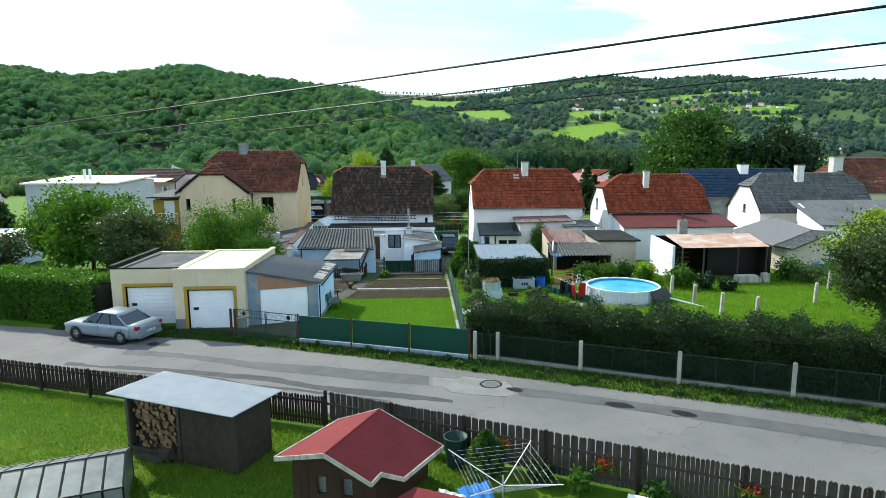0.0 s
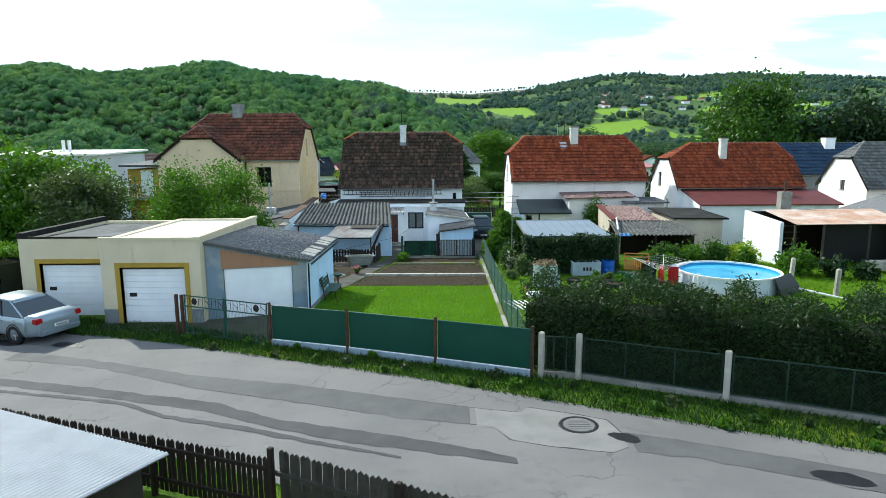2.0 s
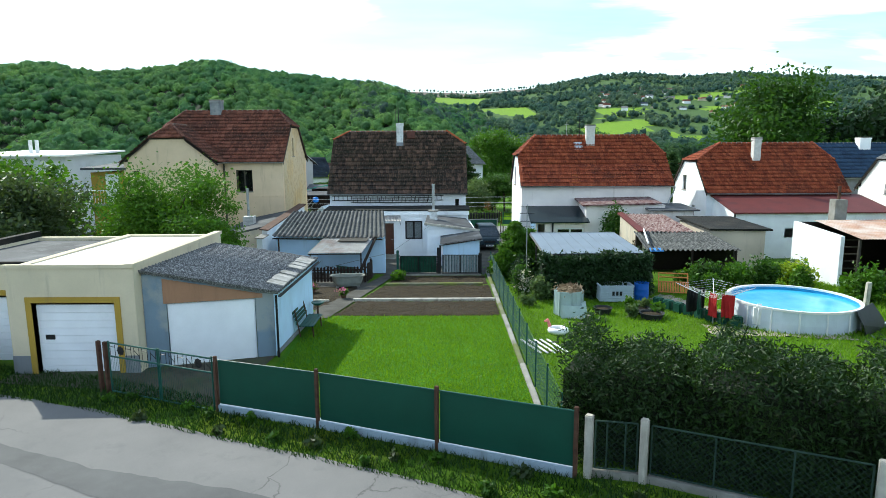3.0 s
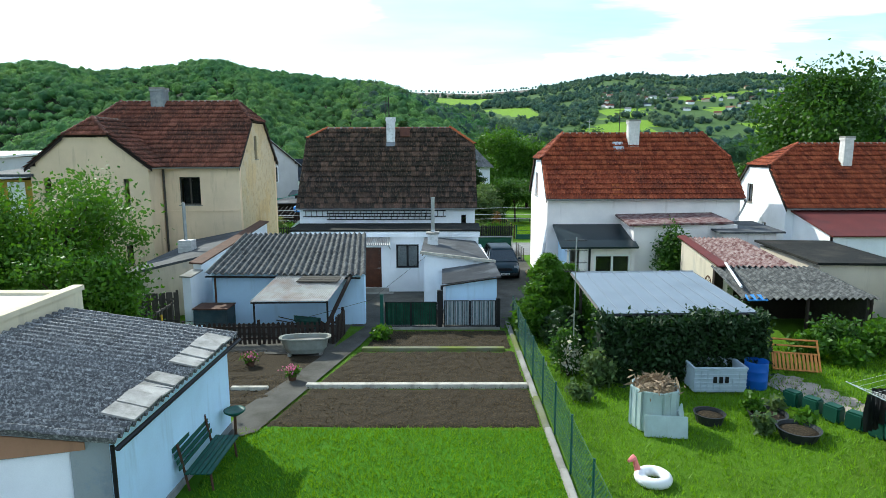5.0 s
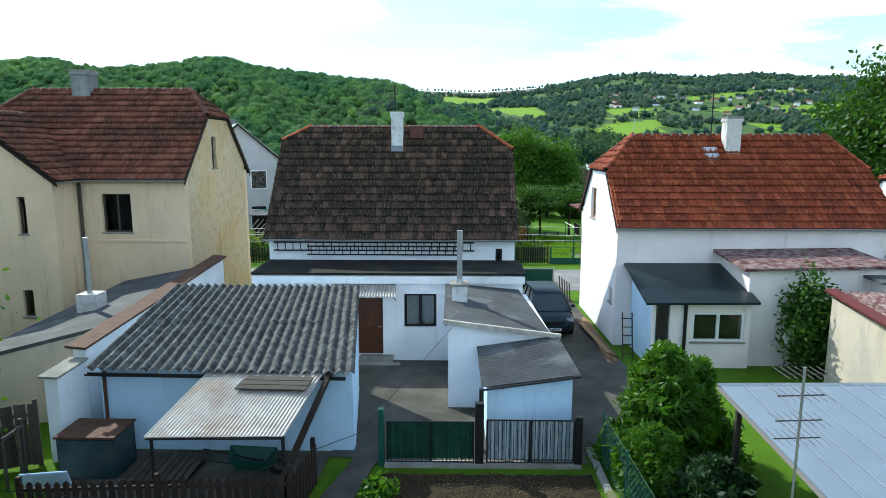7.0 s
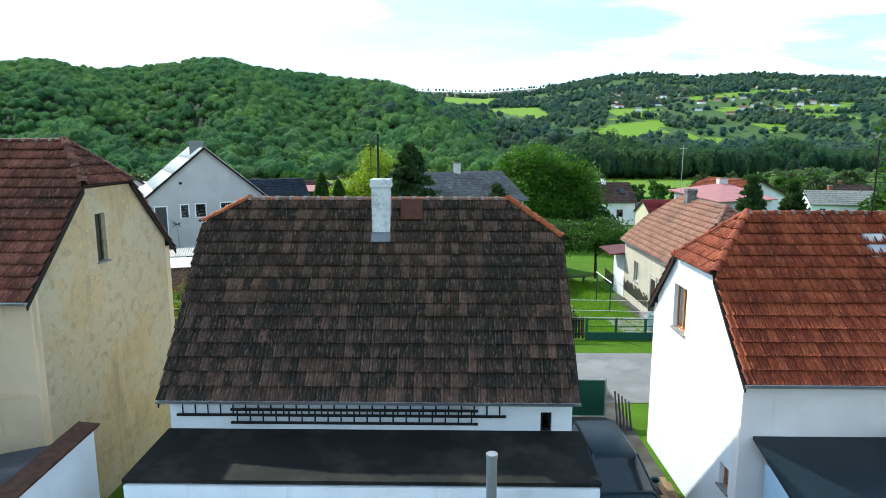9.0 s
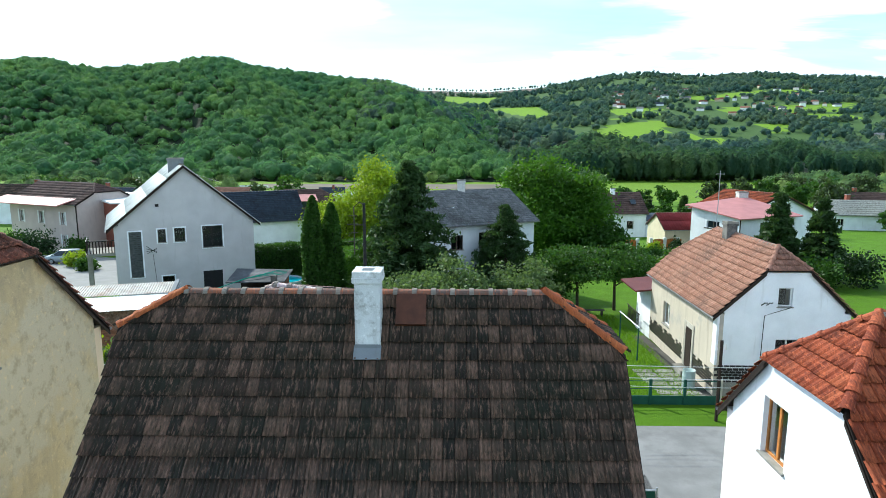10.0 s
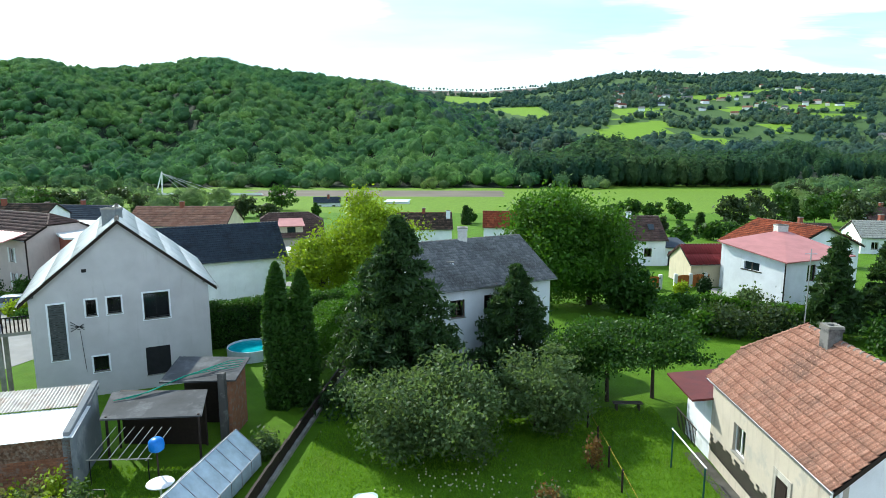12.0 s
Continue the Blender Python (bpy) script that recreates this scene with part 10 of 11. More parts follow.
# ---- the orchard garden ----
oz = gz
tb2 = thing("compost_tub", -5.3, 82.6, oz(-5.3, 82.6), "pale green square plastic tub with lid", "compost bin")
part("body", moved(loft([[(s * x, t_ * y, z) for x, y in ((0.5, 0.38), (0.38, 0.5))] and [(0.5 * k, -0.32 * k, z), (0.5 * k, 0.32 * k, z), (0.32 * k, 0.5 * k, z), (-0.32 * k, 0.5 * k, z), (-0.5 * k, 0.32 * k, z), (-0.5 * k, -0.32 * k, z), (-0.32 * k, -0.5 * k, z), (0.32 * k, -0.5 * k, z)] for s, t_, k, z in ((1, 1, 1.0, 0.0), (1, 1, 0.97, 0.5), (1, 1, 0.92, 0.92), (1, 1, 1.0, 0.93), (1, 1, 0.98, 1.0))]), pose(-5.3, 82.6, oz(-5.3, 82.6), 0, 0, 12)), MINT, tb2)
part("lid", moved(lathe([(0.0, 1.06), (0.2, 1.05), (0.44, 1.0)], 12), Matrix.Translation((-5.3, 82.6, oz(-5.3, 82.6)))), WHITEPVC, tb2)
tree(-3.2, 88.6, 5.0, (3.5, 3.0), "old grey-green apple tree with fallen fruit", LEAFGREY, 0.13, 21000, 80, 0.16, 201, bare=0.10, droop=0.7)
tree(2.6, 92.0, 4.2, (3.2, 2.6), "old grey-green apple tree", LEAFGREY, 0.13, 15000, 64, 0.15, 202, bare=0.12, droop=0.5)
tree(5.0, 95.5, 3.8, (2.0, 2.0), "dense green shrub under the fruit trees", LEAF, 0.14, 6000, 50, 0.1, 203, bare=0.05)
conifer(-5.2, 96.4, 11.4, 5.4, "tall shaggy dark spruce in the orchard", NEEDLE, 46000, 204, 0.15, levels=34)
conifer(2.3, 100.0, 8.0, 4.2, "dense blue-green spruce beside the white house", NEEDLE, 20000, 205, 0.13)
tree(-6.2, 96.5, 5.0, (1.9, 1.8), "slim leafy tree beside the spruce", LEAF, 0.15, 6000, 45, 0.1, 206, bare=0.15)
tree(7.4, 96.0, 4.9, (3.1, 2.7), "round clipped garden tree over a bench", LEAF, 0.13, 14000, 110, 0.13, 207, bare=0.46)
tree(10.3, 96.6, 4.8, (2.8, 2.6), "round clipped garden tree over a bench", LEAF, 0.13, 13000, 110, 0.13, 208, bare=0.46)
tree(-10.6, 126, 11.0, (4.6, 4.2), "tall yellow-green lime tree by the street", LEAFLIGHT, 0.19, 24000, 110, 0.22, 209, bare=0.15)
tree(-15.6, 124.5, 7.2, (3.6, 3.2), "spreading yellow-green lime tree by the street", LEAFLIGHT, 0.19, 14000, 80, 0.2, 210, bare=0.15)
column(-12.0, 94.6, 8.6, 0.85, "tall dark columnar cypress", LEAF, 12000, 211, name="cypress", taper=0.6, leaf=0.14)
column(-10.8, 95.2, 8.1, 0.9, "tall dark columnar cypress", LEAF, 11000, 212, name="cypress", taper=0.6, leaf=0.14)
hedge([(-12.0, 98.0), (-12.0, 108), (-11.0, 121)], 1.7, 3.0, "tall clipped bright green hedge", LEAFBRIGHT, 420, 0.095, 213, 0.06)
hedge([(-21.5, 106.6), (-11.5, 112.5)], 1.4, 3.5, "tall clipped dark hedge", LEAF, 420, 0.095, 214, 0.05)
rng_ = random.Random(6)
for i in range(9):
    x = 0.6 + i * 0.55
    bush(x, 79.0 + 0.25 * rng_.uniform(-1, 1), 0.40, 1.25, "small upright evergreen along the fence", LEAFBRIGHT if i % 4 else LEAFGREY, 900, 0.08, 220 + i, name="shrub", group="fence shrubs")
bush(4.6, 87.2, 0.55, 1.7, "thin rust-leaved young tree", AUTUMN, 500, 0.1, 231)
bush(2.0, 83.4, 0.8, 1.2, "sparse rust-tinged shrub on the grass", AUTUMN, 420, 0.09, 232)
bush(2.1, 83.5, 0.8, 1.1, "sparse rust-tinged shrub on the grass", LEAFGREY, 420, 0.09, 233)
APPLE = surface("pale_apples", (0.55, 0.52, 0.30), 0.5, 0, rand=0.3)
av, af = ball(1)
na = 110
rr = np.random.default_rng(9)
axy = np.stack([rr.normal(-1.2, 2.0, na), rr.normal(85.0, 1.6, na)], -1)
ap = av[None] * 0.05 + np.stack([axy[:, 0], axy[:, 1], ground_z(axy[:, 0], axy[:, 1]) + 0.05], -1)[:, None]
tagged(new("windfall_apples", np_mesh("windfall_apples", ap.reshape(-1, 3), (af[None] + (np.arange(na) * len(av))[:, None, None]).reshape(-1, 3), APPLE)), "windfall apples scattered on the grass", "apples", kind="stuff")
blades("orchard_grass", "mown grass under the orchard trees", lambda r, n: np.stack([r.uniform(-9, 9.8, n), r.uniform(78, 95, n)], -1), 60000, 0.09, 16, BLADELAWN, width=0.02)
blades("orchard_grass", "grass of the vegetable garden", lambda r, n: np.stack([r.uniform(-23, -11, n), r.uniform(77.5, 87, n)], -1), 20000, 0.10, 17, BLADELAWN, width=0.02)
bch = thing("garden_bench", 8.2, 94.6, gz(8.2, 94.6), "old wooden bench under the round trees", "bench")
for i in range(4):
    part("slat", box(7.4, 9.1, 94.4 + i * 0.12, 94.5 + i * 0.12, gz(8, 94.5) + 0.42, gz(8, 94.5) + 0.45), OLDWOOD, bch)
for x in (7.6, 8.9):
    part("leg", box(x - 0.04, x + 0.04, 94.42, 94.82, gz(8, 94.5), gz(8, 94.5) + 0.42), OLDWOOD, bch)
fw = thing("line_fence", 5.4, 78, gz(5.4, 78), "low dark wire fence dividing the gardens", "fence")
for i in range(8):
    y = 78.2 + i * 2.3
    part("post", rod((5.4, y, gz(5.4, y)), (5.4, y, gz(5.4, y) + 1.05), 0.05), DARKWOOD, fw)
    if i < 7:
        for z in (0.4, 1.0):
            part("wire", rod((5.4, y, gz(5.4, y) + z), (5.4, y + 2.3, gz(5.4, y + 2.3) + z), 0.008, n=4), YELLOW if z > 0.5 else BLACK, fw)
cl = thing("clothes_poles", 8.3, 83.6, gz(8.3, 83.6), "green steel clothes poles joined by a bar", "clothes dryer")
part("bar", rod((8.35, 83.7, 1.0), (8.25, 87.4, 0.95), 0.035), WHITEPVC, cl)
for y in (83.7, 87.4):
    part("pole", rod((8.3, y, gz(8.3, y)), (8.3, y, 1.0), 0.04), GREENPAINT, cl)
slabs = thing("stepping_path", 8.6, 78, gz(8.6, 78), "concrete slab path sunk in the grass", "path")
for i in range(7):
    for k in range(2):
        part("slab", moved(bevelled(-0.5, 0.5, -0.24, 0.24, -0.04, 0.035, 0.01), pose(8.4 + k * 1.1 - 0.05 * i, 78.2 + i * 0.62, gz(8.4, 78.2 + i * 0.62), 0, 0, 3 * math.sin(i * 4 + k))), CONCRETE, slabs)
sheet([(9.6, 78), (10.3, 78), (10.3, 89), (9.4, 89)], PATHC, "path", "concrete apron along the cottage", "path", 0.03)
drum(9.6, 79.6, 0.3, 0.9, MINT, "pale green dustbin beside the cottage wall")

# ---- cottage details ----
TILEBLACK = surface("black_glazed_tile", (0.022, 0.02, 0.02), 0.3, 0, rand=0.4, bump=0.05)
pb = part("plinth", join(box(10.32, 16.4, 78.44, 78.50, -0.9, -0.05)), CONCRETE, pale_house)
brick_me = mesh_of("plinth_tile", bevelled(0, 0.27, -0.012, 0, 0, 0.125, 0.004), TILEBLACK)
for r in range(6):
    for c in range(22):
        piece("plinth_tile", brick_me, pose(10.32 + c * 0.285 + (0.14 if r % 2 else 0), 78.496, -0.05 + r * 0.14), pale_house)
for r in range(6):
    for c in range(33):
        y = 78.55 + c * 0.285 + (0.14 if r % 2 else 0)
        if 81.0 < y < 82.4 or (r > 3 and c % 7 == 3) or (r > 4 and c % 3 == 0):
            continue
        piece("plinth_tile", brick_me, pose(10.296, y, -0.35 + r * 0.14, 0, 0, -90) @ pose(-0.27, 0, 0), pale_house)
dm = frame_of((10.3, 82.2, 0), (0, -1, 0))
part("door", moved(join(box(0.1, 0.95, -0.02, 0.02, -0.5, 1.65), bevelled(0.2, 0.85, 0.02, 0.04, -0.4, 0.4, 0.01), bevelled(0.2, 0.85, 0.02, 0.04, 0.5, 1.55, 0.01)), dm), DARKWOOD, pale_house, "dark brown panelled door")
part("door_surround", moved(join(box(-0.1, 0.1, 0.0, 0.05, -0.5, 1.9), box(0.95, 1.15, 0.0, 0.05, -0.5, 1.9), box(0.1, 0.95, 0.0, 0.05, 1.65, 1.9)), dm), PALECONC, pale_house)
part("door_step", box(9.75, 10.3, 81.1, 82.3, -0.95, -0.5), CONCRETE, pale_house)
wm = frame_of((10.3, 86.2, 0), (0, -1, 0))
part("corner_band", box(10.29, 10.40, 78.48, 78.9, 0.8, 3.2), WHITE, pale_house)
part("cable", pipe([(13.6, 78.4, 3.6), (12.4, 78.42, 3.2), (12.35, 78.42, -0.6)], 0.02, 4), BLACK, pale_house)
part("insulator_bracket", join(*[rod((12.2 + 0.12 * k, 78.4, 3.7 + 0.1 * (k % 2)), (12.25 + 0.12 * k, 78.2, 3.85), 0.025, n=5) for k in range(4)]), BLACK, pale_house)
porch = thing("porch", 10.2, 88.2, -1.0, "small porch with dark railing behind the cottage", "porch")
part("roof", slab([(9.3, 88.0, 2.1), (12.4, 88.0, 2.4), (12.4, 91.5, 2.4), (9.3, 91.5, 2.1)], 0.1), MAROON, porch)
part("wall", box(10.4, 12.2, 88.3, 91.3, -1.2, 2.1), WHITE, porch)
part("handrail", rod((9.6, 88.0, 0.6), (9.6, 90.6, 0.6), 0.035), DARKWOOD, porch)
for k in range(14):
    part("baluster", rod((9.6, 88.1 + k * 0.18, -0.3), (9.6, 88.1 + k * 0.18, 0.6), 0.02, n=4), DARKWOOD, porch)

AUTUMNGREEN = leafy("drying_leaves", (0.19, 0.20, 0.07))
# ---- brick shed, carport, greenhouse, beds ----
HOSE = surface("green_hose", (0.02, 0.30, 0.20), 0.5, 0, bump=0)
RUBBLE = surface("rubble_masonry", (0.17, 0.10, 0.065), 0.95, 0, scale=6, var=0.7, bump=0.8, fine=22, stain=(0.30, 0.25, 0.20), amount=0.45, sscale=7)
bk = thing("brick_shed", -23.5, 83.0, gz(-21, 84), "long brick shed under a white sheet roof", "shed")
wo, wa = Vector((-24.6, 82.45, 0)), Vector((6.6, 1.95, 0))
bz0, LL = gz(-21, 84), wa.length
part("front_wall", wall(wo, wa, [(0, bz0 - 0.2), (LL, bz0 - 0.2), (LL, 1.75), (0, 1.75)], [(2.1, 3.1, 0.45, 1.05)], 0.3), RUBBLE, bk)
window(bk, wo, wa, (2.1, 3.1, 0.45, 1.05), WHITEPVC, 2, back=0.05, surround=WHITEPVC)
bm_ = frame_of(wo, wa)
bme = mesh_of("brick", bevelled(0, 0.27, 0, 0.018, 0, 0.07, 0.004), BRICK)
cnt = 0
for r in range(30):
    for c in range(24):
        a0, z_ = c * 0.288 + (0.14 if r % 2 else 0), bz0 + r * 0.082
        if a0 + 0.27 > LL or z_ > 1.66 or (1.98 < a0 + 0.14 < 3.2 and 0.3 < z_ < 1.1):
            continue
        if cnt < 300 and z_ > -0.3:
            piece("brick", bme, bm_ @ pose(a0, 0, z_), bk)
            cnt += 1
side = Vector((-wa.y, wa.x, 0)).normalized()
e1 = wo + wa
# darker cement on this end wall carries its shade in the colour
part("end_wall", wall(e1, side, [(0, bz0 - 0.2), (4.6, bz0 - 0.2), (4.6, 2.15), (0, 1.75)], (), 0.3), CEMENT, bk)
corrugated(bk, [wo - side * 0.25 - wa.normalized() * 0.3 + Vector((0, 0, 1.85)), e1 - side * 0.25 + wa.normalized() * 0.2 + Vector((0, 0, 1.85)), e1 + side * 2.6 + wa.normalized() * 0.2 + Vector((0, 0, 2.05)), wo + side * 2.6 - wa.normalized() * 0.3 + Vector((0, 0, 2.05))], ROOFWHITE, 0.2, 0.01, 1, "white coated sheet roof")
corrugated(bk, [wo + side * 2.6 - wa.normalized() * 0.3 + Vector((0, 0, 2.10)), e1 + side * 2.6 + wa.normalized() * 0.1 + Vector((0, 0, 2.10)), e1 + side * 4.7 + wa.normalized() * 0.1 + Vector((0, 0, 2.35)), wo + side * 4.7 - wa.normalized() * 0.3 + Vector((0, 0, 2.35))], TINOLD, 0.15, 0.02, 1, "grey weathered sheet roof")
# parapet darkened the same way, for its shaded side
part("end_parapet", wall(e1 + wa.normalized() * 0.05 - side * 0.1, side, [(0, 1.7), (4.8, 2.1), (4.8, 2.5), (0, 2.05)], (), 0.25), CEMENT, bk)
cpz = gz(-16, 87)
cpt = thing("carport", -18.0, 86.5, cpz, "low carport under weathered sheets", "carport")
part("roof", slab([(-18.0, 86.6, 1.55), (-13.5, 87.1, 1.55), (-14.2, 89.6, 1.8), (-18.8, 89.2, 1.8)], 0.08), FELTGREY, cpt)
part("roof", slab([(-16.7, 89.75, 2.1), (-12.95, 90.1, 2.1), (-13.1, 92.9, 2.35), (-16.9, 92.6, 2.45)], 0.08), FELTGREY, cpt)
part("wall", box(-13.75, -13.3, 90.3, 92.6, cpz - 0.3, 2.05), BRICK, cpt)
part("wall", box(-16.6, -13.75, 92.3, 92.6, cpz - 0.3, 2.2), DARKWOOD, cpt)
part("pillar", bevelled(-13.75, -13.4, 89.75, 90.1, cpz - 0.2, 2.55, 0.02), SOOTY, cpt)
for x, y in ((-17.8, 86.8), (-13.7, 87.2), (-18.5, 89.0), (-14.3, 89.4)):
    part("post", rod((x, y, cpz - 0.1), (x, y, 1.6), 0.06), DARKWOOD, cpt)
part("back_wall", box(-18.6, -14.4, 89.5, 89.65, cpz - 0.2, 1.7), DARKWOOD, cpt)
hz = thing("garden_hose", -17.6, 88.6, 1.75, "green hose looped over the carport roofs", "hose")
for k in range(4):
    part("loop", pipe([(-18.2 + 0.25 * k, 88.2 + 0.1 * k, 1.76), (-16.8, 88.9 + 0.1 * k, 1.92), (-15.6 + 0.2 * k, 90.2 + 0.15 * k, 2.26 + 0.03 * k), (-14.2 + 0.1 * k, 90.9 + 0.35 * k, 2.34 + 0.04 * k), (-13.2, 91.4 + 0.3 * k, 2.34 + 0.03 * k)], 0.022, 5), HOSE, hz)
rack = thing("drying_rack", -17.3, 86.1, cpz, "steel rack of long rods on posts", "rack")
for i in range(7):
    part("rod", rod((-17.8 + i * 0.42, 85.2, 0.30), (-17.2 + i * 0.42, 86.5, 1.25), 0.018, n=5), PALECONC, rack)
part("beam", rod((-17.9, 85.2, 0.30), (-15.1, 85.4, 0.30), 0.025), PALECONC, rack)
for x in (-17.8, -15.2):
    part("leg", rod((x, 85.25, cpz), (x, 85.25, 0.3), 0.025), BLACK, rack)
tk2 = thing("blue_water_tank", -15.0, 85.0, gz(-15, 85), "round blue water tank raised on a post", "tank")
part("tank", moved(lathe([(0.0, 0.62), (0.2, 0.6), (0.31, 0.5), (0.33, 0.3), (0.31, 0.1), (0.2, 0.02), (0.0, 0.0)], 20), Matrix.Translation((-14.65, 85.0, 0.85))), surface("bright_blue_plastic", (0.02, 0.19, 0.62), 0.35, 0, bump=0), tk2, smooth=True)
part("post", rod((-14.65, 85.0, gz(-15, 85)), (-14.65, 85.0, 0.87), 0.04), DARKWOOD, tk2)
gtb = thing("garden_table", -14.2, 84.2, gz(-14, 84), "white round garden table on one leg", "table")
part("top", moved(lathe([(0, 0.75), (0.55, 0.75), (0.57, 0.72), (0.55, 0.7), (0, 0.7)], 22), Matrix.Translation((-14.2, 84.2, gz(-14, 84)))), WHITEPVC, gtb)
part("leg", rod((-14.2, 84.2, gz(-14, 84)), (-14.2, 84.2, gz(-14, 84) + 0.7), 0.05), WHITEPVC, gtb)
fr2 = thing("exercise_frame", -16.4, 83.0, gz(-16.4, 83), "thin black steel frame on the grass", "frame")
part("frame", pipe([(-16.8, 83, gz(-16.8, 83)), (-16.8, 83, 0.2), (-15.9, 83.05, 0.2), (-15.9, 83.05, gz(-16, 83))], 0.025), BLACK, fr2)
frame_house(-14.1, 79.9, -8, 2.3, 7.4, 0.75, 1.75, "long low greenhouse with dusty blue-grey panes", glass=MILKYBLUE, bars=8, z=gz(-12, 83))
bed = thing("garden_wall", -10.3, 79.5, gz(-10, 80), "long dark timber retaining wall between gardens", "wall")
for i in range(18):
    y = 79.0 + i * 1.35
    part("panel", moved(box(-0.06, 0.06, 0, 1.32, -0.1, 0.75), pose(-10.35 + 0.054 * i, y, gz(-10, y), 0, 0, -2.3)), DARKWOOD, bed)
    part("kerb", moved(box(0.07, 0.25, 0, 1.34, -0.1, 0.18), pose(-10.35 + 0.054 * i, y, gz(-10, y), 0, 0, -2.3)), CONCRETE, bed)
for i in range(16):
    x, y = -21.5 + (i % 8) * 0.85 + rng_.uniform(-0.2, 0.2), 78.6 + (i // 8) * 1.4 + rng_.uniform(-0.3, 0.3)
    bush(x, y, 0.42, 1.5, "tall staked bean and tomato plants", (LEAFGREY, LEAF, LEAFLIGHT)[i % 3], 380, 0.1, 300 + i, name="staked_plant", group="staked plants")
for i in range(26):
    x, y = -19.4 + (i % 7) * 0.62 + rng_.uniform(-0.3, 0.3), 80.0 + (i // 7) * 0.85 + rng_.uniform(-0.3, 0.3)
    bush(x, y, 0.5, 1.75 + rng_.uniform(-0.3, 0.3), "tall staked bean and tomato plants", (LEAFLIGHT, LEAFGREY, AUTUMNGREEN)[i % 3], 420, 0.11, 360 + i, name="staked_plant", group="staked plants")
for i in range(9):
    bush(-15.4 + (i % 3) * 0.7, 80.6 + (i // 3) * 0.8, 0.6, 0.9, "bright leafy vegetable clump", LEAFBRIGHT, 800, 0.15, 400 + i, name="vegetable_plant", group="vegetables")
for i in range(5):
    bush(-14.6 + 0.5 * i, 79.2 + 0.9 * i * 0.6, 0.65, 0.8, "bright leafy vegetable clump", LEAFBRIGHT, 900, 0.14, 330 + i, name="vegetable_plant", group="vegetables")
for i, (x, y) in enumerate(((-10.8, 88.3), (-23.8, 80), (-24.5, 78.8), (-11.4, 87.6))):
    bush(x, y, 0.7, 1.4, "pale leafy shrub beside the greenhouse", LEAFGREY, 800, 0.11, 340 + i)
pw = thing("round_pool", -17.0, 105.0, gz(-15, 101), "small round turquoise garden pool", "pool")
part("wall", moved(lathe([(1.7, 0), (1.72, 0.9), (1.65, 0.9), (1.65, 0.1)], 30), Matrix.Translation((-17.0, 104.6, gz(-17, 104.6)))), POOLWALL, pw)
part("water", moved(lathe([(0, 0.78), (1.65, 0.78), (1.65, 0.7), (0, 0.7)], 30), Matrix.Translation((-17.0, 104.6, gz(-17, 104.6)))), surface("turquoise_water", (0.03, 0.40, 0.46), 0.1, 0, bump=0), pw)

SLATE = surface("dark_grey_slats", (0.075, 0.085, 0.085), 0.7, 0, scale=4, var=0.2, bump=0.1)
# grey gabled house: balcony, aerial, shutters
part("shutter", moved(box(0.95, 1.78, -0.06, -0.02, 1.16, 4.55), frame_of(Vector((-26.61, 94.89, 0)), (8.7, 4.7, 0))), ETERNIT, gable_house, "tall grey shuttered stair window")
part("aerial", moved(join(rod((2.5, 0.05, 2.9), (2.4, 0.4, 3.0), 0.02, n=5), *[rod((2.05, 0.4, 2.9 + 0.2 * k), (2.75, 0.4, 3.3 - 0.12 * k), 0.02, n=4) for k in range(4)], rod((2.5, 0.02, 2.8), (2.65, 0.02, 0.2), 0.012, n=4)), frame_of(Vector((-26.61, 94.89, 0)), (8.7, 4.7, 0))), BLACK, gable_house)
bl = moved(join(box(-1.9, 0, -3.5, -0.4, 2.85, 3.05)), frame_of(Vector((-26.61, 94.89, 0)), (8.7, 4.7, 0)))
part("balcony", bl, CONCRETE, gable_house)
bf_ = frame_of(Vector((-26.61, 94.89, 0)), (8.7, 4.7, 0))
part("balcony_rail", moved(pipe([(0, -0.45, 3.95), (-1.85, -0.45, 3.95), (-1.85, -3.4, 3.95)], 0.04, 6), bf_), BLACK, gable_house)
for k in range(10):
    part("baluster", moved(box(-1.85 + 0.2 * k, -1.78 + 0.2 * k, -0.47, -0.43, 3.05, 3.93), bf_), DARKWOOD, gable_house)
for k in range(1, 12):
    part("baluster", moved(box(-1.87, -1.83, -0.45 - 0.25 * k, -0.38 - 0.25 * k, 3.05, 3.93), bf_), DARKWOOD, gable_house)
for k in (0.3, 1.6):
    part("balcony_post", moved(box(-1.85, -1.6, -0.5 - k * 1.7, -0.3 - k * 1.7, -2.0, 2.85), bf_), CONCRETE, gable_house)
chimney(gable_house, -24.3, -23.4, 99.2, 100.1, 7.4, 9.9, CEMENT)
# dark sheet standing in for the shade within the opening
part("opening_dark_sheet", moved(box(5.95, 7.38, -0.06, -0.02, -0.63, 1.2), frame_of(Vector((-26.61, 94.89, 0)), (8.7, 4.7, 0))), DARKIN, gable_house)
gf = frame_of(Vector((-26.61, 94.89, 0)), (8.7, 4.7, 0))
for u0, u1, z0, z1 in ((0.95, 1.78, 1.16, 4.55), (2.9, 3.45, 3.65, 4.65), (4.05, 4.8, 3.66, 4.68), (6.05, 7.5, 3.06, 4.72), (3.05, 3.87, 0.1, 1.06)):
    part("window_surround", moved(join(box(u0 - 0.1, u0, 0.004, 0.04, z0 - 0.1, z1 + 0.1), box(u1, u1 + 0.1, 0.004, 0.04, z0 - 0.1, z1 + 0.1), box(u0, u1, 0.004, 0.04, z1, z1 + 0.1), box(u0, u1, 0.004, 0.04, z0 - 0.1, z0)), gf), WHITE, gable_house)
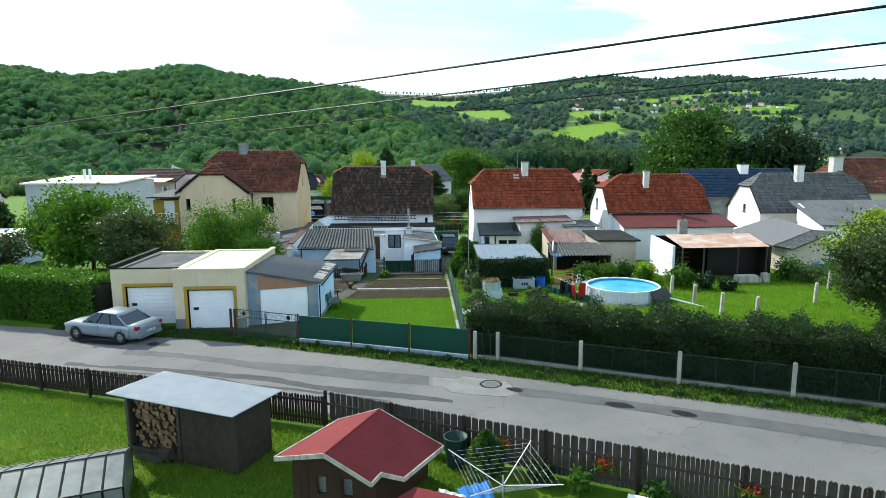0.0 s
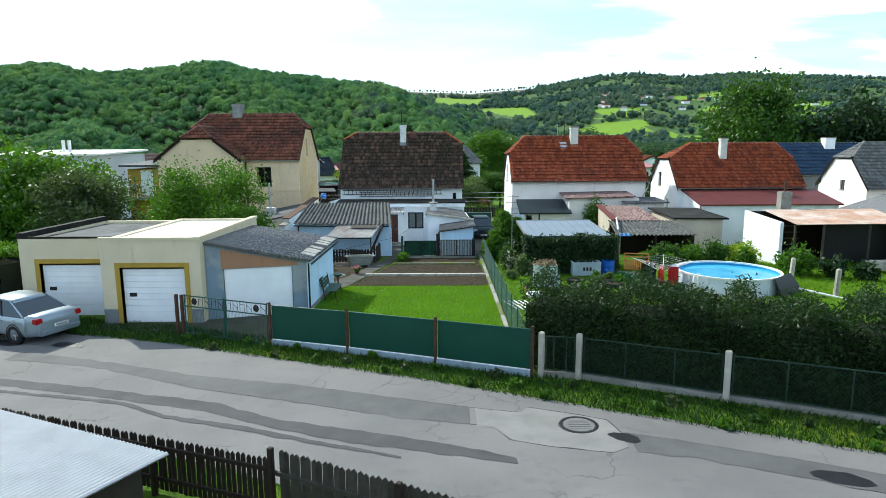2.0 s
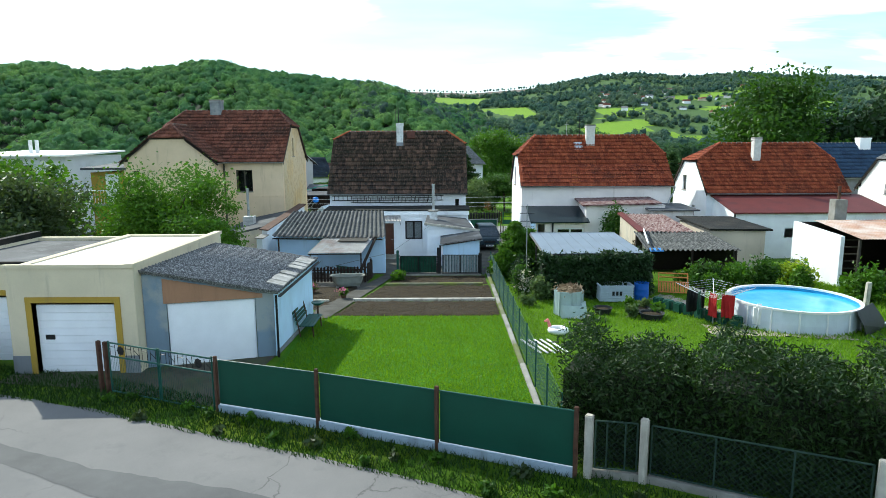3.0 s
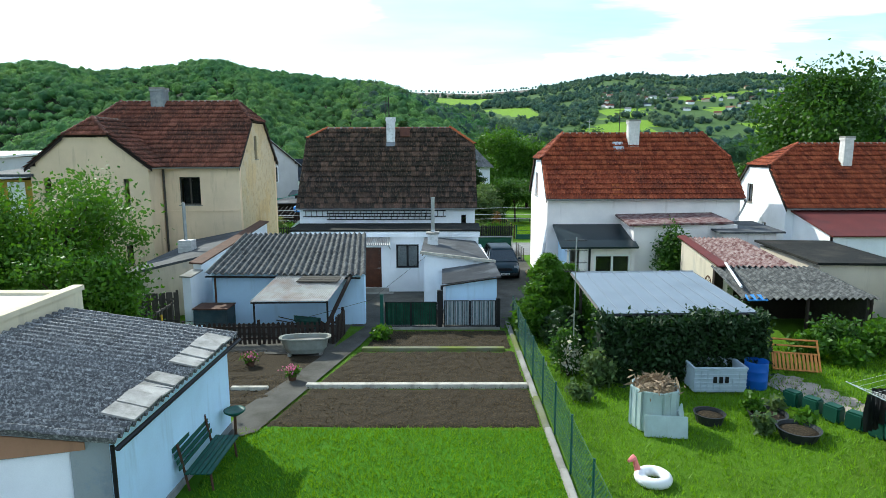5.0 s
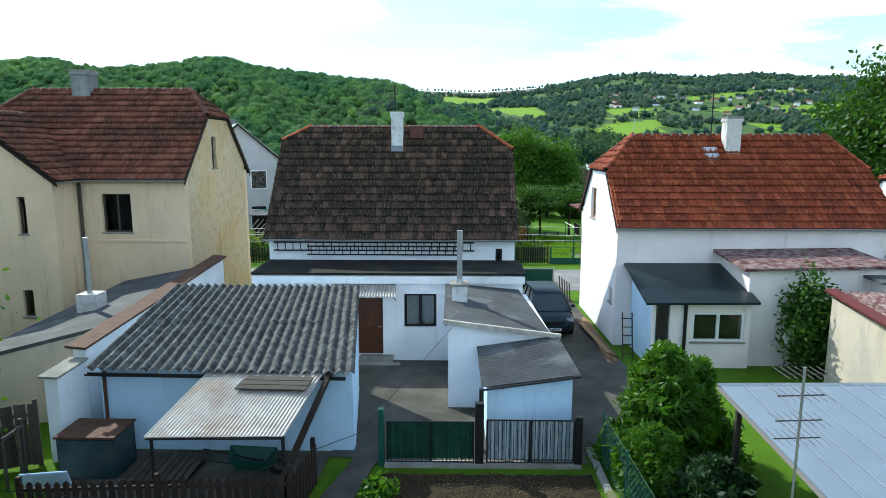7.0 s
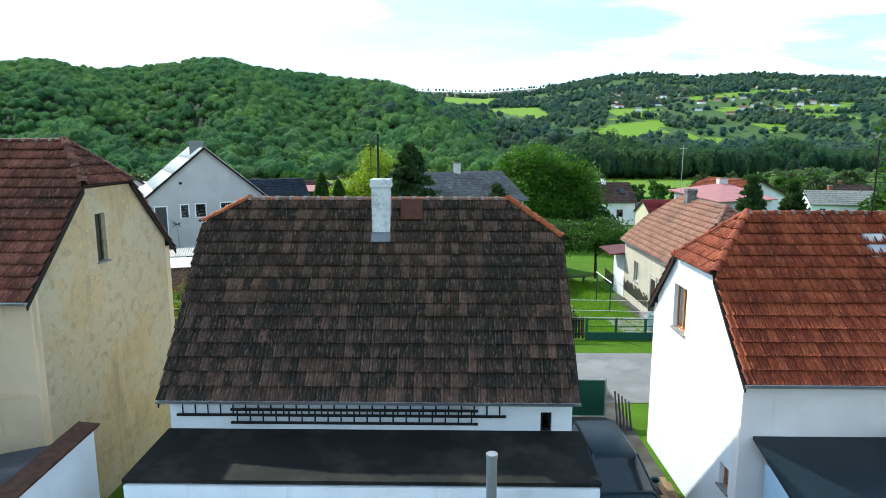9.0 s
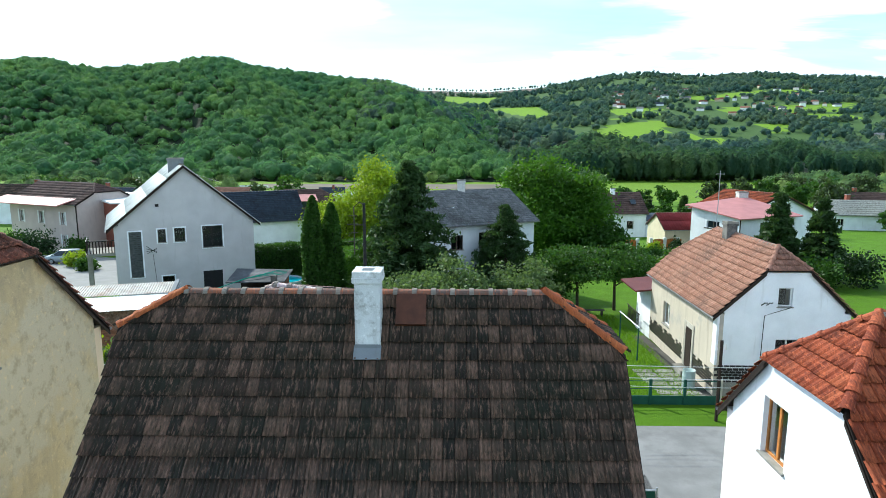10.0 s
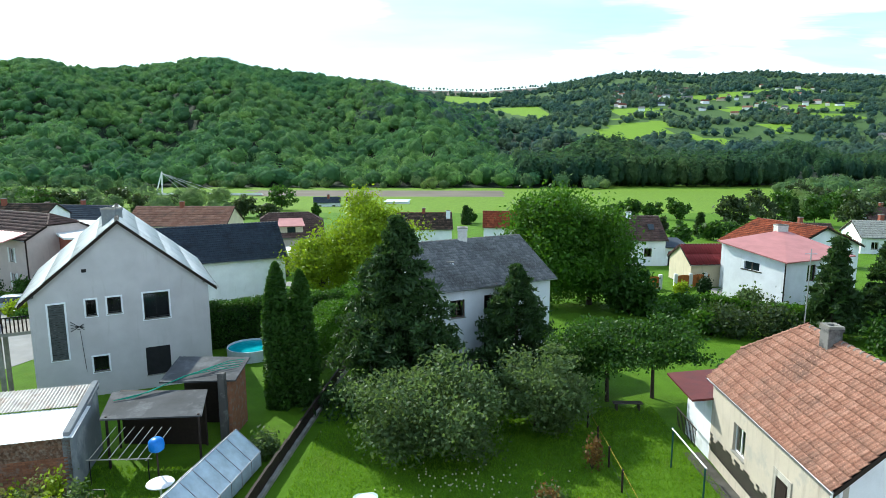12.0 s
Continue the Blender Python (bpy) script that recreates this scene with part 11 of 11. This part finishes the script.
for k in range(22):
    part("shutter_slat", moved(box(0.97, 1.76, -0.02, 0.012, 1.2 + k * 0.152, 1.29 + k * 0.152), gf), SLATE, gable_house)
part("air_vent", moved(box(2.85, 3.1, -0.01, 0.03, 6.35, 6.55), gf), BLACK, gable_house)

# ---- the village behind the orchard ----
PINKROOF = surface("faded_pink_sheet", (0.46, 0.19, 0.18), 0.6, 0, scale=0.8, var=0.15, bump=0.05)
ORANGEFENCE = surface("orange_stained_boards", (0.36, 0.12, 0.025), 0.7, 0, scale=6, var=0.3, bump=0.2, rand=0.3)
REDBRICK = surface("red_brick", (0.26, 0.085, 0.055), 0.9, 0, scale=8, var=0.3, bump=0.3)
EMERALD = surface("emerald_tarpaulin", (0.01, 0.26, 0.14), 0.5, 0, scale=2, var=0.2, bump=0.1)
YARD = surface("pale_gravel_yard", (0.27, 0.265, 0.255), 0.95, 0, scale=0.6, var=0.2, bump=0.3, stain=(0.28, 0.27, 0.25), amount=0.4)
LILAC = plaster("pinkish_beige_render", (0.56, 0.47, 0.43), (0.42, 0.36, 0.33), 0.25, 0.2)

pink_house, _ = house("house", "pinkish beige house with white shuttered windows", pose(-61.5, 132.9, 0, 0, 0, -25), 14, 8.5, -3.1, 3.5, 5.9, {"all": LILAC}, BROWNTILE, ((0, 99), (2.5, 4.9)), 0.4, 0.2,
                      {"front": [(2.0, 2.9, 0.9, 2.4), (10.6, 11.5, 0.9, 2.4), (10.6, 11.5, -2.0, -0.5), (6.2, 7.1, 0.9, 2.4)], "right": [(4.0, 4.9, 1.0, 2.6), (4.0, 4.9, -2.0, -0.6)]}, WHITEPVC, tl=0.6, tw=0.6)
part("lean_to_roof", slab([(-64.0, 131.8, 3.5), (-50.6, 125.6, 3.5), (-49.4, 128.2, 4.2), (-62.8, 134.4, 4.2)], 0.12), PINKROOF, pink_house, "faded pink sheet roof over the front range")
fr_ = frame_of(Vector((-61.5, 132.9, 0)), (math.cos(radians(-25)), math.sin(radians(-25)), 0))
for u, z in ((10.35, 0.8), (11.5, 0.8), (10.35, -2.1), (11.5, -2.1), (1.75, 0.8), (2.9, 0.8), (5.95, 0.8), (7.1, 0.8)):
    part("shutter", moved(box(u, u + 0.24, 0.004, 0.05, z, z + 1.7), fr_), WHITEPVC, pink_house, "white folded shutter")
part("downpipe", rod((-48.9, 126.9, -2.6), (-48.9, 126.9, 3.4), 0.07), DARKWOOD, pink_house)
white_hall = thing("hall", -51, 134, -3.2, "brick hall under a broad white sheet roof", "building")
part("roof", slab([(-44.4, 126.6, 3.85), (-41.0, 126.4, 3.85), (-47.2, 140.6, 4.1), (-58.0, 141.8, 4.1)], 0.2), ROOFWHITE, white_hall)
part("wall", prism([(-44.2, 126.9), (-41.2, 126.7), (-47.4, 140.3), (-57.4, 141.4)], -3.2, 3.62), REDBRICK, white_hall)

orange_house, _ = house("house", "white house under a red-brown tiled roof", pose(43.6, 130.0, 0, 0, 0, 112), 8.5, 11.4, -2.9, 2.7, 5.1, {"all": WHITE}, REDTILE, ((0, 99), (0, 99)), 0.4, 0.35, {"left": [(2.0, 3.0, -0.6, 0.7)], "back": [(2, 3, 0.4, 1.4)]}, OLDWOOD, tw=0.3, tl=0.42)
om = pose(28.9, 117.5, 0, 0, 0, 24)
part("front_range", moved(wall((0, 0, 0), (1, 0, 0), [(0, -2.8), (8.6, -2.8), (8.6, 3.15), (0, 3.15)], [(3.0, 4.2, 1.0, 2.6), (6.2, 7.2, 1.0, 2.4)], 0.3), om), WHITE, orange_house)
part("front_range", moved(wall((0, 7.0, 0), (0, -1, 0), [(0, -2.8), (6.7, -2.8), (6.7, 3.15), (0, 4.0)], [(2.4, 4.2, 1.7, 2.5)], 0.3), om), WHITE, orange_house)
part("front_roof", moved(slab([(-0.5, -0.5, 3.2), (9.0, -0.5, 3.2), (9.0, 7.6, 4.75), (-0.5, 7.6, 4.1)], 0.12), om), PINKROOF, orange_house, "faded pink sheet roof of the front range")
for u0, u1, z0, z1 in ((3.0, 4.2, 1.0, 2.6), (6.2, 7.2, 1.0, 2.4)):
    part("window", moved(join(box(u0, u1, 0.18, 0.2, z0, z1)), om), CARGLASS, orange_house)
    part("window_frame", moved(join(box(u0, u0 + 0.08, 0.1, 0.17, z0, z1), box(u1 - 0.08, u1, 0.1, 0.17, z0, z1), box(u0 + 0.08, u1 - 0.08, 0.1, 0.17, z0, z0 + 0.08), box(u0 + 0.08, u1 - 0.08, 0.1, 0.17, z1 - 0.08, z1)), om), BROWNTILE, orange_house)
part("window", moved(box(0.2, 0.22, 2.6, 4.8, 1.7, 2.5), om), CARGLASS, orange_house)
part("window_frame", moved(join(box(-0.03, 0.05, 2.5, 4.95, 1.58, 1.7), box(0.02, 0.08, 3.6, 3.72, 1.7, 2.5)), om), OLDWOOD, orange_house)
part("downpipe", moved(rod((-0.08, -0.08, -2.6), (-0.08, -0.08, 3.1), 0.06), om), DARKWOOD, orange_house)
chimney(orange_house, 33.0, 34.1, 127.3, 128.3, 3.2, 5.35, BRICKPALE)

garage_red, _ = house("garage", "low garage under a bright red sheet roof", pose(26.4, 133.6, 0, 0, 0, 5), 7.4, 6.0, -3.0, -0.2, 1.75, {"all": CREAM}, FELTRED, ((0, 99), (0, 99)), 0.3, 0.2, {}, WHITEPVC, tw=0.8, tl=2.0)
brown_house, _ = house("house", "white house under a brown tiled roof", pose(20.6, 149.6, 0, 0, 0, 4), 8.3, 8.2, -3.8, 0.15, 3.3, {"all": WHITE}, BROWNTILE, ((0, 99), (0, 99)), 0.35, 0.3, {"front": [(5.2, 6.3, -2.2, -1.0), (2.0, 3.1, -2.2, -1.0)]}, DARKWOOD, tl=0.5, tw=0.5)
chimney(brown_house, 23.9, 24.6, 153.4, 154.0, 2.6, 4.0, WHITE)
part("roof_window", slab([(26.6, 151.0, 1.62), (27.5, 151.1, 1.62), (27.5, 152.0, 2.3), (26.6, 151.9, 2.3)], 0.06), CARGLASS, brown_house, "small skylight in the roof")
part("annex", box(29.0, 32.2, 150.4, 156.0, -3.8, -0.9), WHITE, brown_house)
part("annex_roof", slab([(28.9, 150.0, -0.85), (32.6, 150.0, -0.85), (32.6, 156.2, -0.3), (28.9, 156.2, -0.3)], 0.12), BLUETILE, brown_house)
# dark sheet on the solid wall, imitating a shaded opening
part("annex_dark_sheet", box(29.4, 31.2, 150.36, 150.42, -3.7, -1.5), DARKIN, brown_house)

brown_two, _ = house("house", "house under a brown roof with a dormer", pose(-30.2, 150.6, 0, 0, 0, 16), 9.0, 8.8, -3.8, 0.2, 3.5, {"all": LILAC}, BROWNTILE, ((1.4, 2.6), (2.2, 2.2)), 0.35, 0.2, {"front": [(2.0, 3.0, -2.4, -1.0), (5.0, 6.0, -2.4, -1.0)]}, WHITEPVC, tl=0.5, tw=0.5)
dm2 = pose(-30.2, 150.6, 0, 0, 0, 16)
dorm = part("dormer", moved(join(box(2.6, 6.0, 0.5, 3.4, 0.3, 1.9)), dm2), CREAM, brown_two)
part("dormer_roof", moved(slab([(2.3, 0.1, 1.9), (6.3, 0.1, 1.9), (6.0, 3.8, 2.9), (2.6, 3.8, 2.9)], 0.12), dm2), PINKROOF, dorm)
part("dormer_window", moved(box(3.7, 4.9, 0.46, 0.52, 0.6, 1.7), dm2), CARGLASS, dorm)
dark_one, _ = house("house", "house under a dark brown roof with red ridge", pose(-11.2, 160.2, 0, 0, 0, 3), 9.0, 8.5, -4.1, 0.3, 2.6, {"all": WHITE}, DARKTILE, ((0, 99), (0, 99)), 0.35, 0.2, {}, WHITEPVC, ridge=ORANGE, tl=0.5, tw=0.5)
chimney(dark_one, -3.2, -2.5, 163.0, 163.8, 1.4, 3.1, WHITE)
chimney(dark_one, -7.2, -6.7, 164.2, 164.7, 2.0, 3.4, REDBRICK)
red_two, _ = house("house", "white house under a bright red roof", pose(3.2, 166.0, 0, 0, 0, -3), 5.6, 7.4, -4.3, -0.1, 2.35, {"all": WHITE}, REDTILE, ((0, 99), (0, 99)), 0.35, 0.2, {}, WHITEPVC, tl=0.5, tw=0.4)
for nm, x, y, rz_, w, d, ze, zr, rf, lab in (("house", -92, 168, 4, 17, 9, 0.9, 3.2, DARKTILE, "house under a dark brown roof"), ("house", -83, 181, -8, 12, 9, -0.6, 1.8, BLUETILE, "house under a blue-grey roof"), ("house", -60.5, 169.5, 0, 18, 9.5, -0.5, 2.6, PALETILE, "long house under a pale red roof"),
                                         ("house", -86, 180, 60, 6, 5.5, -0.6, 1.6, BROWNTILE, "small house with a pale gable"), ("house", -50, 273, 12, 9, 7, -6.0, -4.2, BLUETILE, "white house in the meadows"), ("shed", -40, 280, 8, 7, 5, -5.8, -4.6, DARKTILE, "open shed with a dark roof"),
                                         ("house", 66, 164, -12, 12, 9, -1.4, 1.0, PALECONC, "white house among the pines"), ("house", 172, 328, -8, 14, 9, -6.2, -4.6, BLUETILE, "low white house by the river"), ("house", 88, 196, -14, 10, 8, -2.2, 0.2, BROWNTILE, "house among garden trees"), ("house", 58, 172, -10, 8, 7, -2.6, -0.3, BROWNTILE, "house behind garden shrubs")):
    hh, _ = house(nm, lab, pose(x, y, 0, 0, 0, rz_), w, d, gz(x, y) - 0.5, ze, zr, {"all": WHITE if "pale" not in lab else CREAM}, rf, ((0, 99), (0, 99)), 0.4, 0.2, {"front": [(1.5, 2.6, ze - 1.9, ze - 0.7), (w - 2.8, w - 1.7, ze - 1.9, ze - 0.7)]}, WHITEPVC, tl=0.7, tw=0.7, group="village houses")
    chimney(hh, x + w * 0.45, x + w * 0.45 + 0.7, y + d * 0.45, y + d * 0.45 + 0.7, zr - 0.8, zr + 1.0, REDBRICK)
tq = thing("pond_cover", -24, 290, gz(-24, 290), "turquoise sheeting on the meadow", "cover")
part("sheet", slab([(-28, 288, -6.9), (-19, 288, -6.9), (-18, 293, -6.4), (-27, 293, -6.4)], 0.2), POOLWALL, tq)
part("wall", box(-27.5, -18.5, 288.4, 292.6, -8.3, -6.95), WHITE, tq)

# orange board fence between white pillars, and the yard before it
of = thing("board_fence", 21.8, 132.3, gz(21.8, 132.3), "orange board fence between white pillars", "fence")
for i in range(7):
    x, y = 20.4 + i * 1.95, 131.6 + i * 0.52
    part("pillar", bevelled(x - 0.2, x + 0.2, y - 0.2, y + 0.2, gz(x, y) - 0.1, gz(x, y) + 1.75, 0.03), ROOFWHITE, of)
    if i < 6 and i != 1:
        for k in range(9):
            f0 = 0.13 + k * 0.086
            xa, ya = x + 1.95 * f0, y + 0.52 * f0
            part("board", moved(box(0, 0.16, -0.015, 0.015, 0.12, 1.5 + 0.1 * math.sin(k * 0.39)), pose(xa, ya, gz(xa, ya), 0, 0, 15)), ORANGEFENCE, of)
sheet([(26.5, 126.5), (31.5, 128.5), (33.5, 134.2), (27.5, 132.4)], YARD, "paving", "pale concrete yard before the garage", "paving", 0.03)
tent = thing("covered_stack", 19.4, 134.0, gz(19.4, 134), "low stack under an emerald green tarpaulin", "tarpaulin")
part("cover", bevelled(17.6, 21.0, 132.6, 134.6, gz(19, 134) - 0.05, gz(19, 134) + 1.5, 0.25), EMERALD, tent)
sheet([(-62, 100), (-34.0, 98), (-31.0, 112), (-40, 123), (-66, 128)], YARD, "paving", "pale gravel yard between the houses", "paving", 0.03)
car(-46.0, 119.4, 200, "silver hatchback parked in the gravel yard", PAINTSILVER, 4.1, 1.75, 1.5, 0.98, (0.05, 0.16, 0.62, 0.82), 0.95, 1.02)
car(-17.4, 133.6, 190, "white van parked in the village street", WHITEPVC, 4.9, 1.9, 1.9, 1.15, (0.02, 0.04, 0.72, 0.88), 1.05, 1.12)
sheet([(-34, 128), (-14, 136), (-12.5, 139), (-33, 132.5)], YARD, "road", "pale village street", "road", 0.03)
stor = thing("shed", -25, 140, gz(-25, 140), "low shed with a white sheet roof", "shed")
part("roof", slab([(-28.4, 138.4, -0.2), (-23.2, 139.6, -0.2), (-24.0, 143.4, 0.2), (-29.2, 142.2, 0.2)], 0.15), ROOFWHITE, stor)
part("wall", prism([(-28.1, 138.8), (-23.6, 139.8), (-24.3, 143.0), (-28.8, 142.0)], -3.4, -0.35), DARKWOOD, stor)
mast = thing("aerial_mast", 13.35, 86.6, 6.2, "thin aerial mast on the cottage ridge", "mast")
part("shaft", rod((13.35, 86.6, 6.15), (13.35, 86.6, 9.5), 0.025), STEEL, mast)
part("crossbar", rod((13.1, 86.6, 9.3), (13.6, 86.6, 9.3), 0.02), STEEL, mast)
bp = thing("bridge_pylon", -130, 330, -9.5, "white steel bridge pylon over the river", "pylon")
for dx in (-1.6, 1.6):
    part("leg", rod((-130.8 + dx, 330, -9.5), (-128.6, 330, 2.2), 0.35, 0.28), WHITEPVC, bp)
for k in range(4):
    part("stay", rod((-128.6, 330, 1.6), (-128 + 9 + 6 * k, 330, -7.6), 0.06, n=5), WHITEPVC, bp)
part("deck", box(-150, -85, 329.2, 331.4, -8.0, -7.6), PALECONC, bp)
part("parapet", box(-150, -85, 329.05, 329.18, -7.7, -6.9), WHITEPVC, bp)

# trees and shrubs between the houses
KINDS = {"d": LEAF, "g": LEAFSAGE, "y": LEAFLIGHT}
WORDS = {"d": "dark green garden tree in the village", "g": "grey-green willow-like tree in the village", "y": "yellow-green shrub in a village garden"}
GREENERY = [("T", 48, 233, 5.1, 2.3, "d"), ("T", 51, 228, 5.0, 2.4, "d"), ("T", 58, 228, 6.1, 2.8, "d"), ("T", 43, 233, 4.4, 2.4, "d"), ("C", 49, 189, 4.7, 1.5, "n"), ("T", 60, 198, 7.5, 3.6, "g"), ("T", 49, 182, 3.8, 2.4, "d"),
            ("T", 52, 178, 4.0, 3.0, "d"), ("T", 38, 170, 4.5, 2.1, "d"), ("T", 40, 187, 3.8, 1.6, "g"), ("T", 76, 218, 6.7, 4.0, "g"), ("T", 83, 222, 8.0, 3.7, "d"), ("C", 81, 213, 6.6, 1.9, "n"), ("T", 85, 211, 7.3, 3.5, "d")]
GREENERY += [("T", 105, 235, 8.5, 4.7, "d"), ("T", 112, 255, 8.5, 4.1, "g"), ("T", 88, 200, 7.8, 4.5, "g"), ("T", 102, 211, 9.3, 4.2, "g"), ("T", 127, 296, 9.2, 4.9, "g"), ("T", 82, 234, 7.3, 2.6, "g"), ("T", 74, 158, 5.1, 2.5, "d"), ("T", 54, 150, 5.2, 2.0, "d"),
             ("T", -30, 172, 3.0, 1.2, "y"), ("T", -21, 147, 4.0, 1.7, "g"), ("T", -27, 147, 3.1, 1.4, "g"), ("T", -40, 231, 3.7, 1.0, "d"), ("T", -17, 158, 4.9, 2.0, "y"), ("T", -60, 231, 5.8, 3.8, "g")]
GREENERY += [("T", -57, 258, 7.8, 4.7, "d"), ("T", -26, 232, 3.3, 3.2, "g"), ("T", 2, 216, 3.6, 1.7, "d"), ("C", 1, 212, 4.6, 1.0, "n"), ("T", -115, 267, 6.7, 3.9, "g"), ("T", -113, 230, 7.7, 4.1, "g"), ("T", -114, 224, 7.5, 5.4, "d"), ("T", -110, 235, 6.6, 4.1, "g"),
             ("T", -134, 243, 7.7, 4.5, "d"), ("T", -89, 230, 6.2, 2.6, "g"), ("T", -96, 218, 4.5, 2.5, "d"), ("T", -91, 257, 5.3, 3.9, "g"), ("T", -51, 222, 4.2, 3.1, "g")]
for i, (k, x, y, h, r, c) in enumerate(GREENERY):
    if k == "C":
        conifer(x, y, h, r, "slim dark conifer in a village garden", NEEDLE, 2200, 500 + i, 0.4, levels=12, group="village trees")
    else:
        tree(x, y, h, (r, r), WORDS[c], KINDS[c], 0.55 if y > 180 else 0.4, 1500, 26, 0.15, 500 + i, bare=0.1, group="village trees")
# tall pines before the white house
for x, y, h, r, s in ((29.4, 110.6, 9.0, 2.5, 1), (34.4, 112.0, 8.2, 2.6, 2), (31.8, 114.5, 7.0, 2.2, 3)):
    conifer(x, y, h, r, "tall open dark green pine", NEEDLE, 9000, 560 + s, 0.22, levels=13, bare=0.16, group="pines")
for i, (x, y, r, h, m_) in enumerate(((16.5, 113.0, 1.6, 2.6, LEAF), (19.4, 112.0, 1.7, 2.2, LEAFBRIGHT), (21.6, 111.4, 2.4, 2.9, LEAFSAGE), (24.6, 111.0, 2.6, 3.2, LEAFSAGE), (27.2, 113.6, 1.9, 2.4, LEAFBRIGHT), (18.0, 117.4, 1.6, 2.0, LEAFBRIGHT), (21.0, 119.2, 1.7, 1.9, LEAF), (24.0, 120.2, 1.8, 1.8, LEAFBRIGHT), (26.4, 118.8, 1.3, 2.6, LEAFGREY), (15.6, 122.0, 1.9, 3.0, LEAF), (22.6, 126.0, 0.9, 1.9, LEAFLIGHT), (26.4, 129.2, 0.8, 1.8, LEAFDARK), (-51.5, 122.6, 2.2, 3.4, LEAFDARK), (-47.6, 124.2, 1.4, 2.2, LEAF), (-43.4, 117.0, 1.4, 1.5, LEAFLIGHT), (-40.6, 114.2, 1.2, 1.4, LEAF), (-55.6, 124.6, 1.8, 3.0, LEAF), (-32.5, 108.0, 1.0, 1.2, LEAFBRIGHT), (31.0, 106.0, 2.2, 2.8, LEAF), (35.5, 107.5, 2.6, 3.0, LEAFDARK))):
    bush(x, y, r, h, "leafy shrub in a village garden", m_, 2200, 0.2, 580 + i, group="garden shrubs")
hedge([(17.0, 119.5), (23, 121.0), (29.0, 115.4), (33.0, 116.4)], 1.2, 1.5, "low clipped hedge before the white house", LEAFBRIGHT, 110, 0.18, 599, 0.08)
tree(7.4, 122.0, 12.0, (4.4, 4.2), "broad fresh green walnut tree behind the white house", LEAFBRIGHT, 0.22, 30000, 130, 0.3, 601, bare=0.06)
tree(12.2, 123.5, 11.0, (4.4, 4.4), "broad green walnut tree behind the white house", LEAFBRIGHT, 0.22, 30000, 130, 0.3, 602, bare=0.04)
tree(15.2, 119.5, 4.6, (2.2, 2.2), "dark leafy tree beside the gardens", LEAF, 0.3, 5000, 60, 0.2, 603, bare=0.05)

# houses of the far village on the upland
def far_house(w, d, h, roof):
    g = join(box(0, w, 0, d, -6, h))
    r_ = ([(-0.5, -0.5, h), (w + 0.5, -0.5, h), (w + 0.5, d + 0.5, h), (-0.5, d + 0.5, h), (-0.5, d / 2, h + d * 0.42), (w + 0.5, d / 2, h + d * 0.42)], [(0, 1, 5, 4), (2, 3, 4, 5), (0, 4, 3), (1, 2, 5), (0, 3, 2, 1)])
    return g, r_


rf_ = random.Random(44)
for i in range(84):
    u, y = (rf_.uniform(0.225, 0.40), rf_.uniform(1400, 1850)) if i < 22 else ((rf_.uniform(0.36, 0.52), rf_.uniform(1300, 1700)) if i < 38 else ((rf_.uniform(0.5, 0.72), rf_.uniform(520, 1200)) if i < 48 else (rf_.uniform(0.24, 0.60), rf_.uniform(1500, 2050))))
    x = u * y
    t_ = thing("house", x, y, float(land_z(x, y)), "far village house with white walls", "house", "far village")
    w, d = rf_.uniform(11, 19), rf_.uniform(8, 11)
    b_, r_ = far_house(w, d, rf_.uniform(4, 7), None)
    mm = pose(x, y, float(land_z(x, y)), 0, 0, rf_.choice((-20, 10, 60)))
    part("wall", moved(b_, mm), rf_.choice((WHITE, CREAM, PINKISH)), t_)
    part("roof", moved(r_, mm), rf_.choice((OLDRED, PALETILE, GREYTILE, BROWNTILE, BLUETILE)), t_)
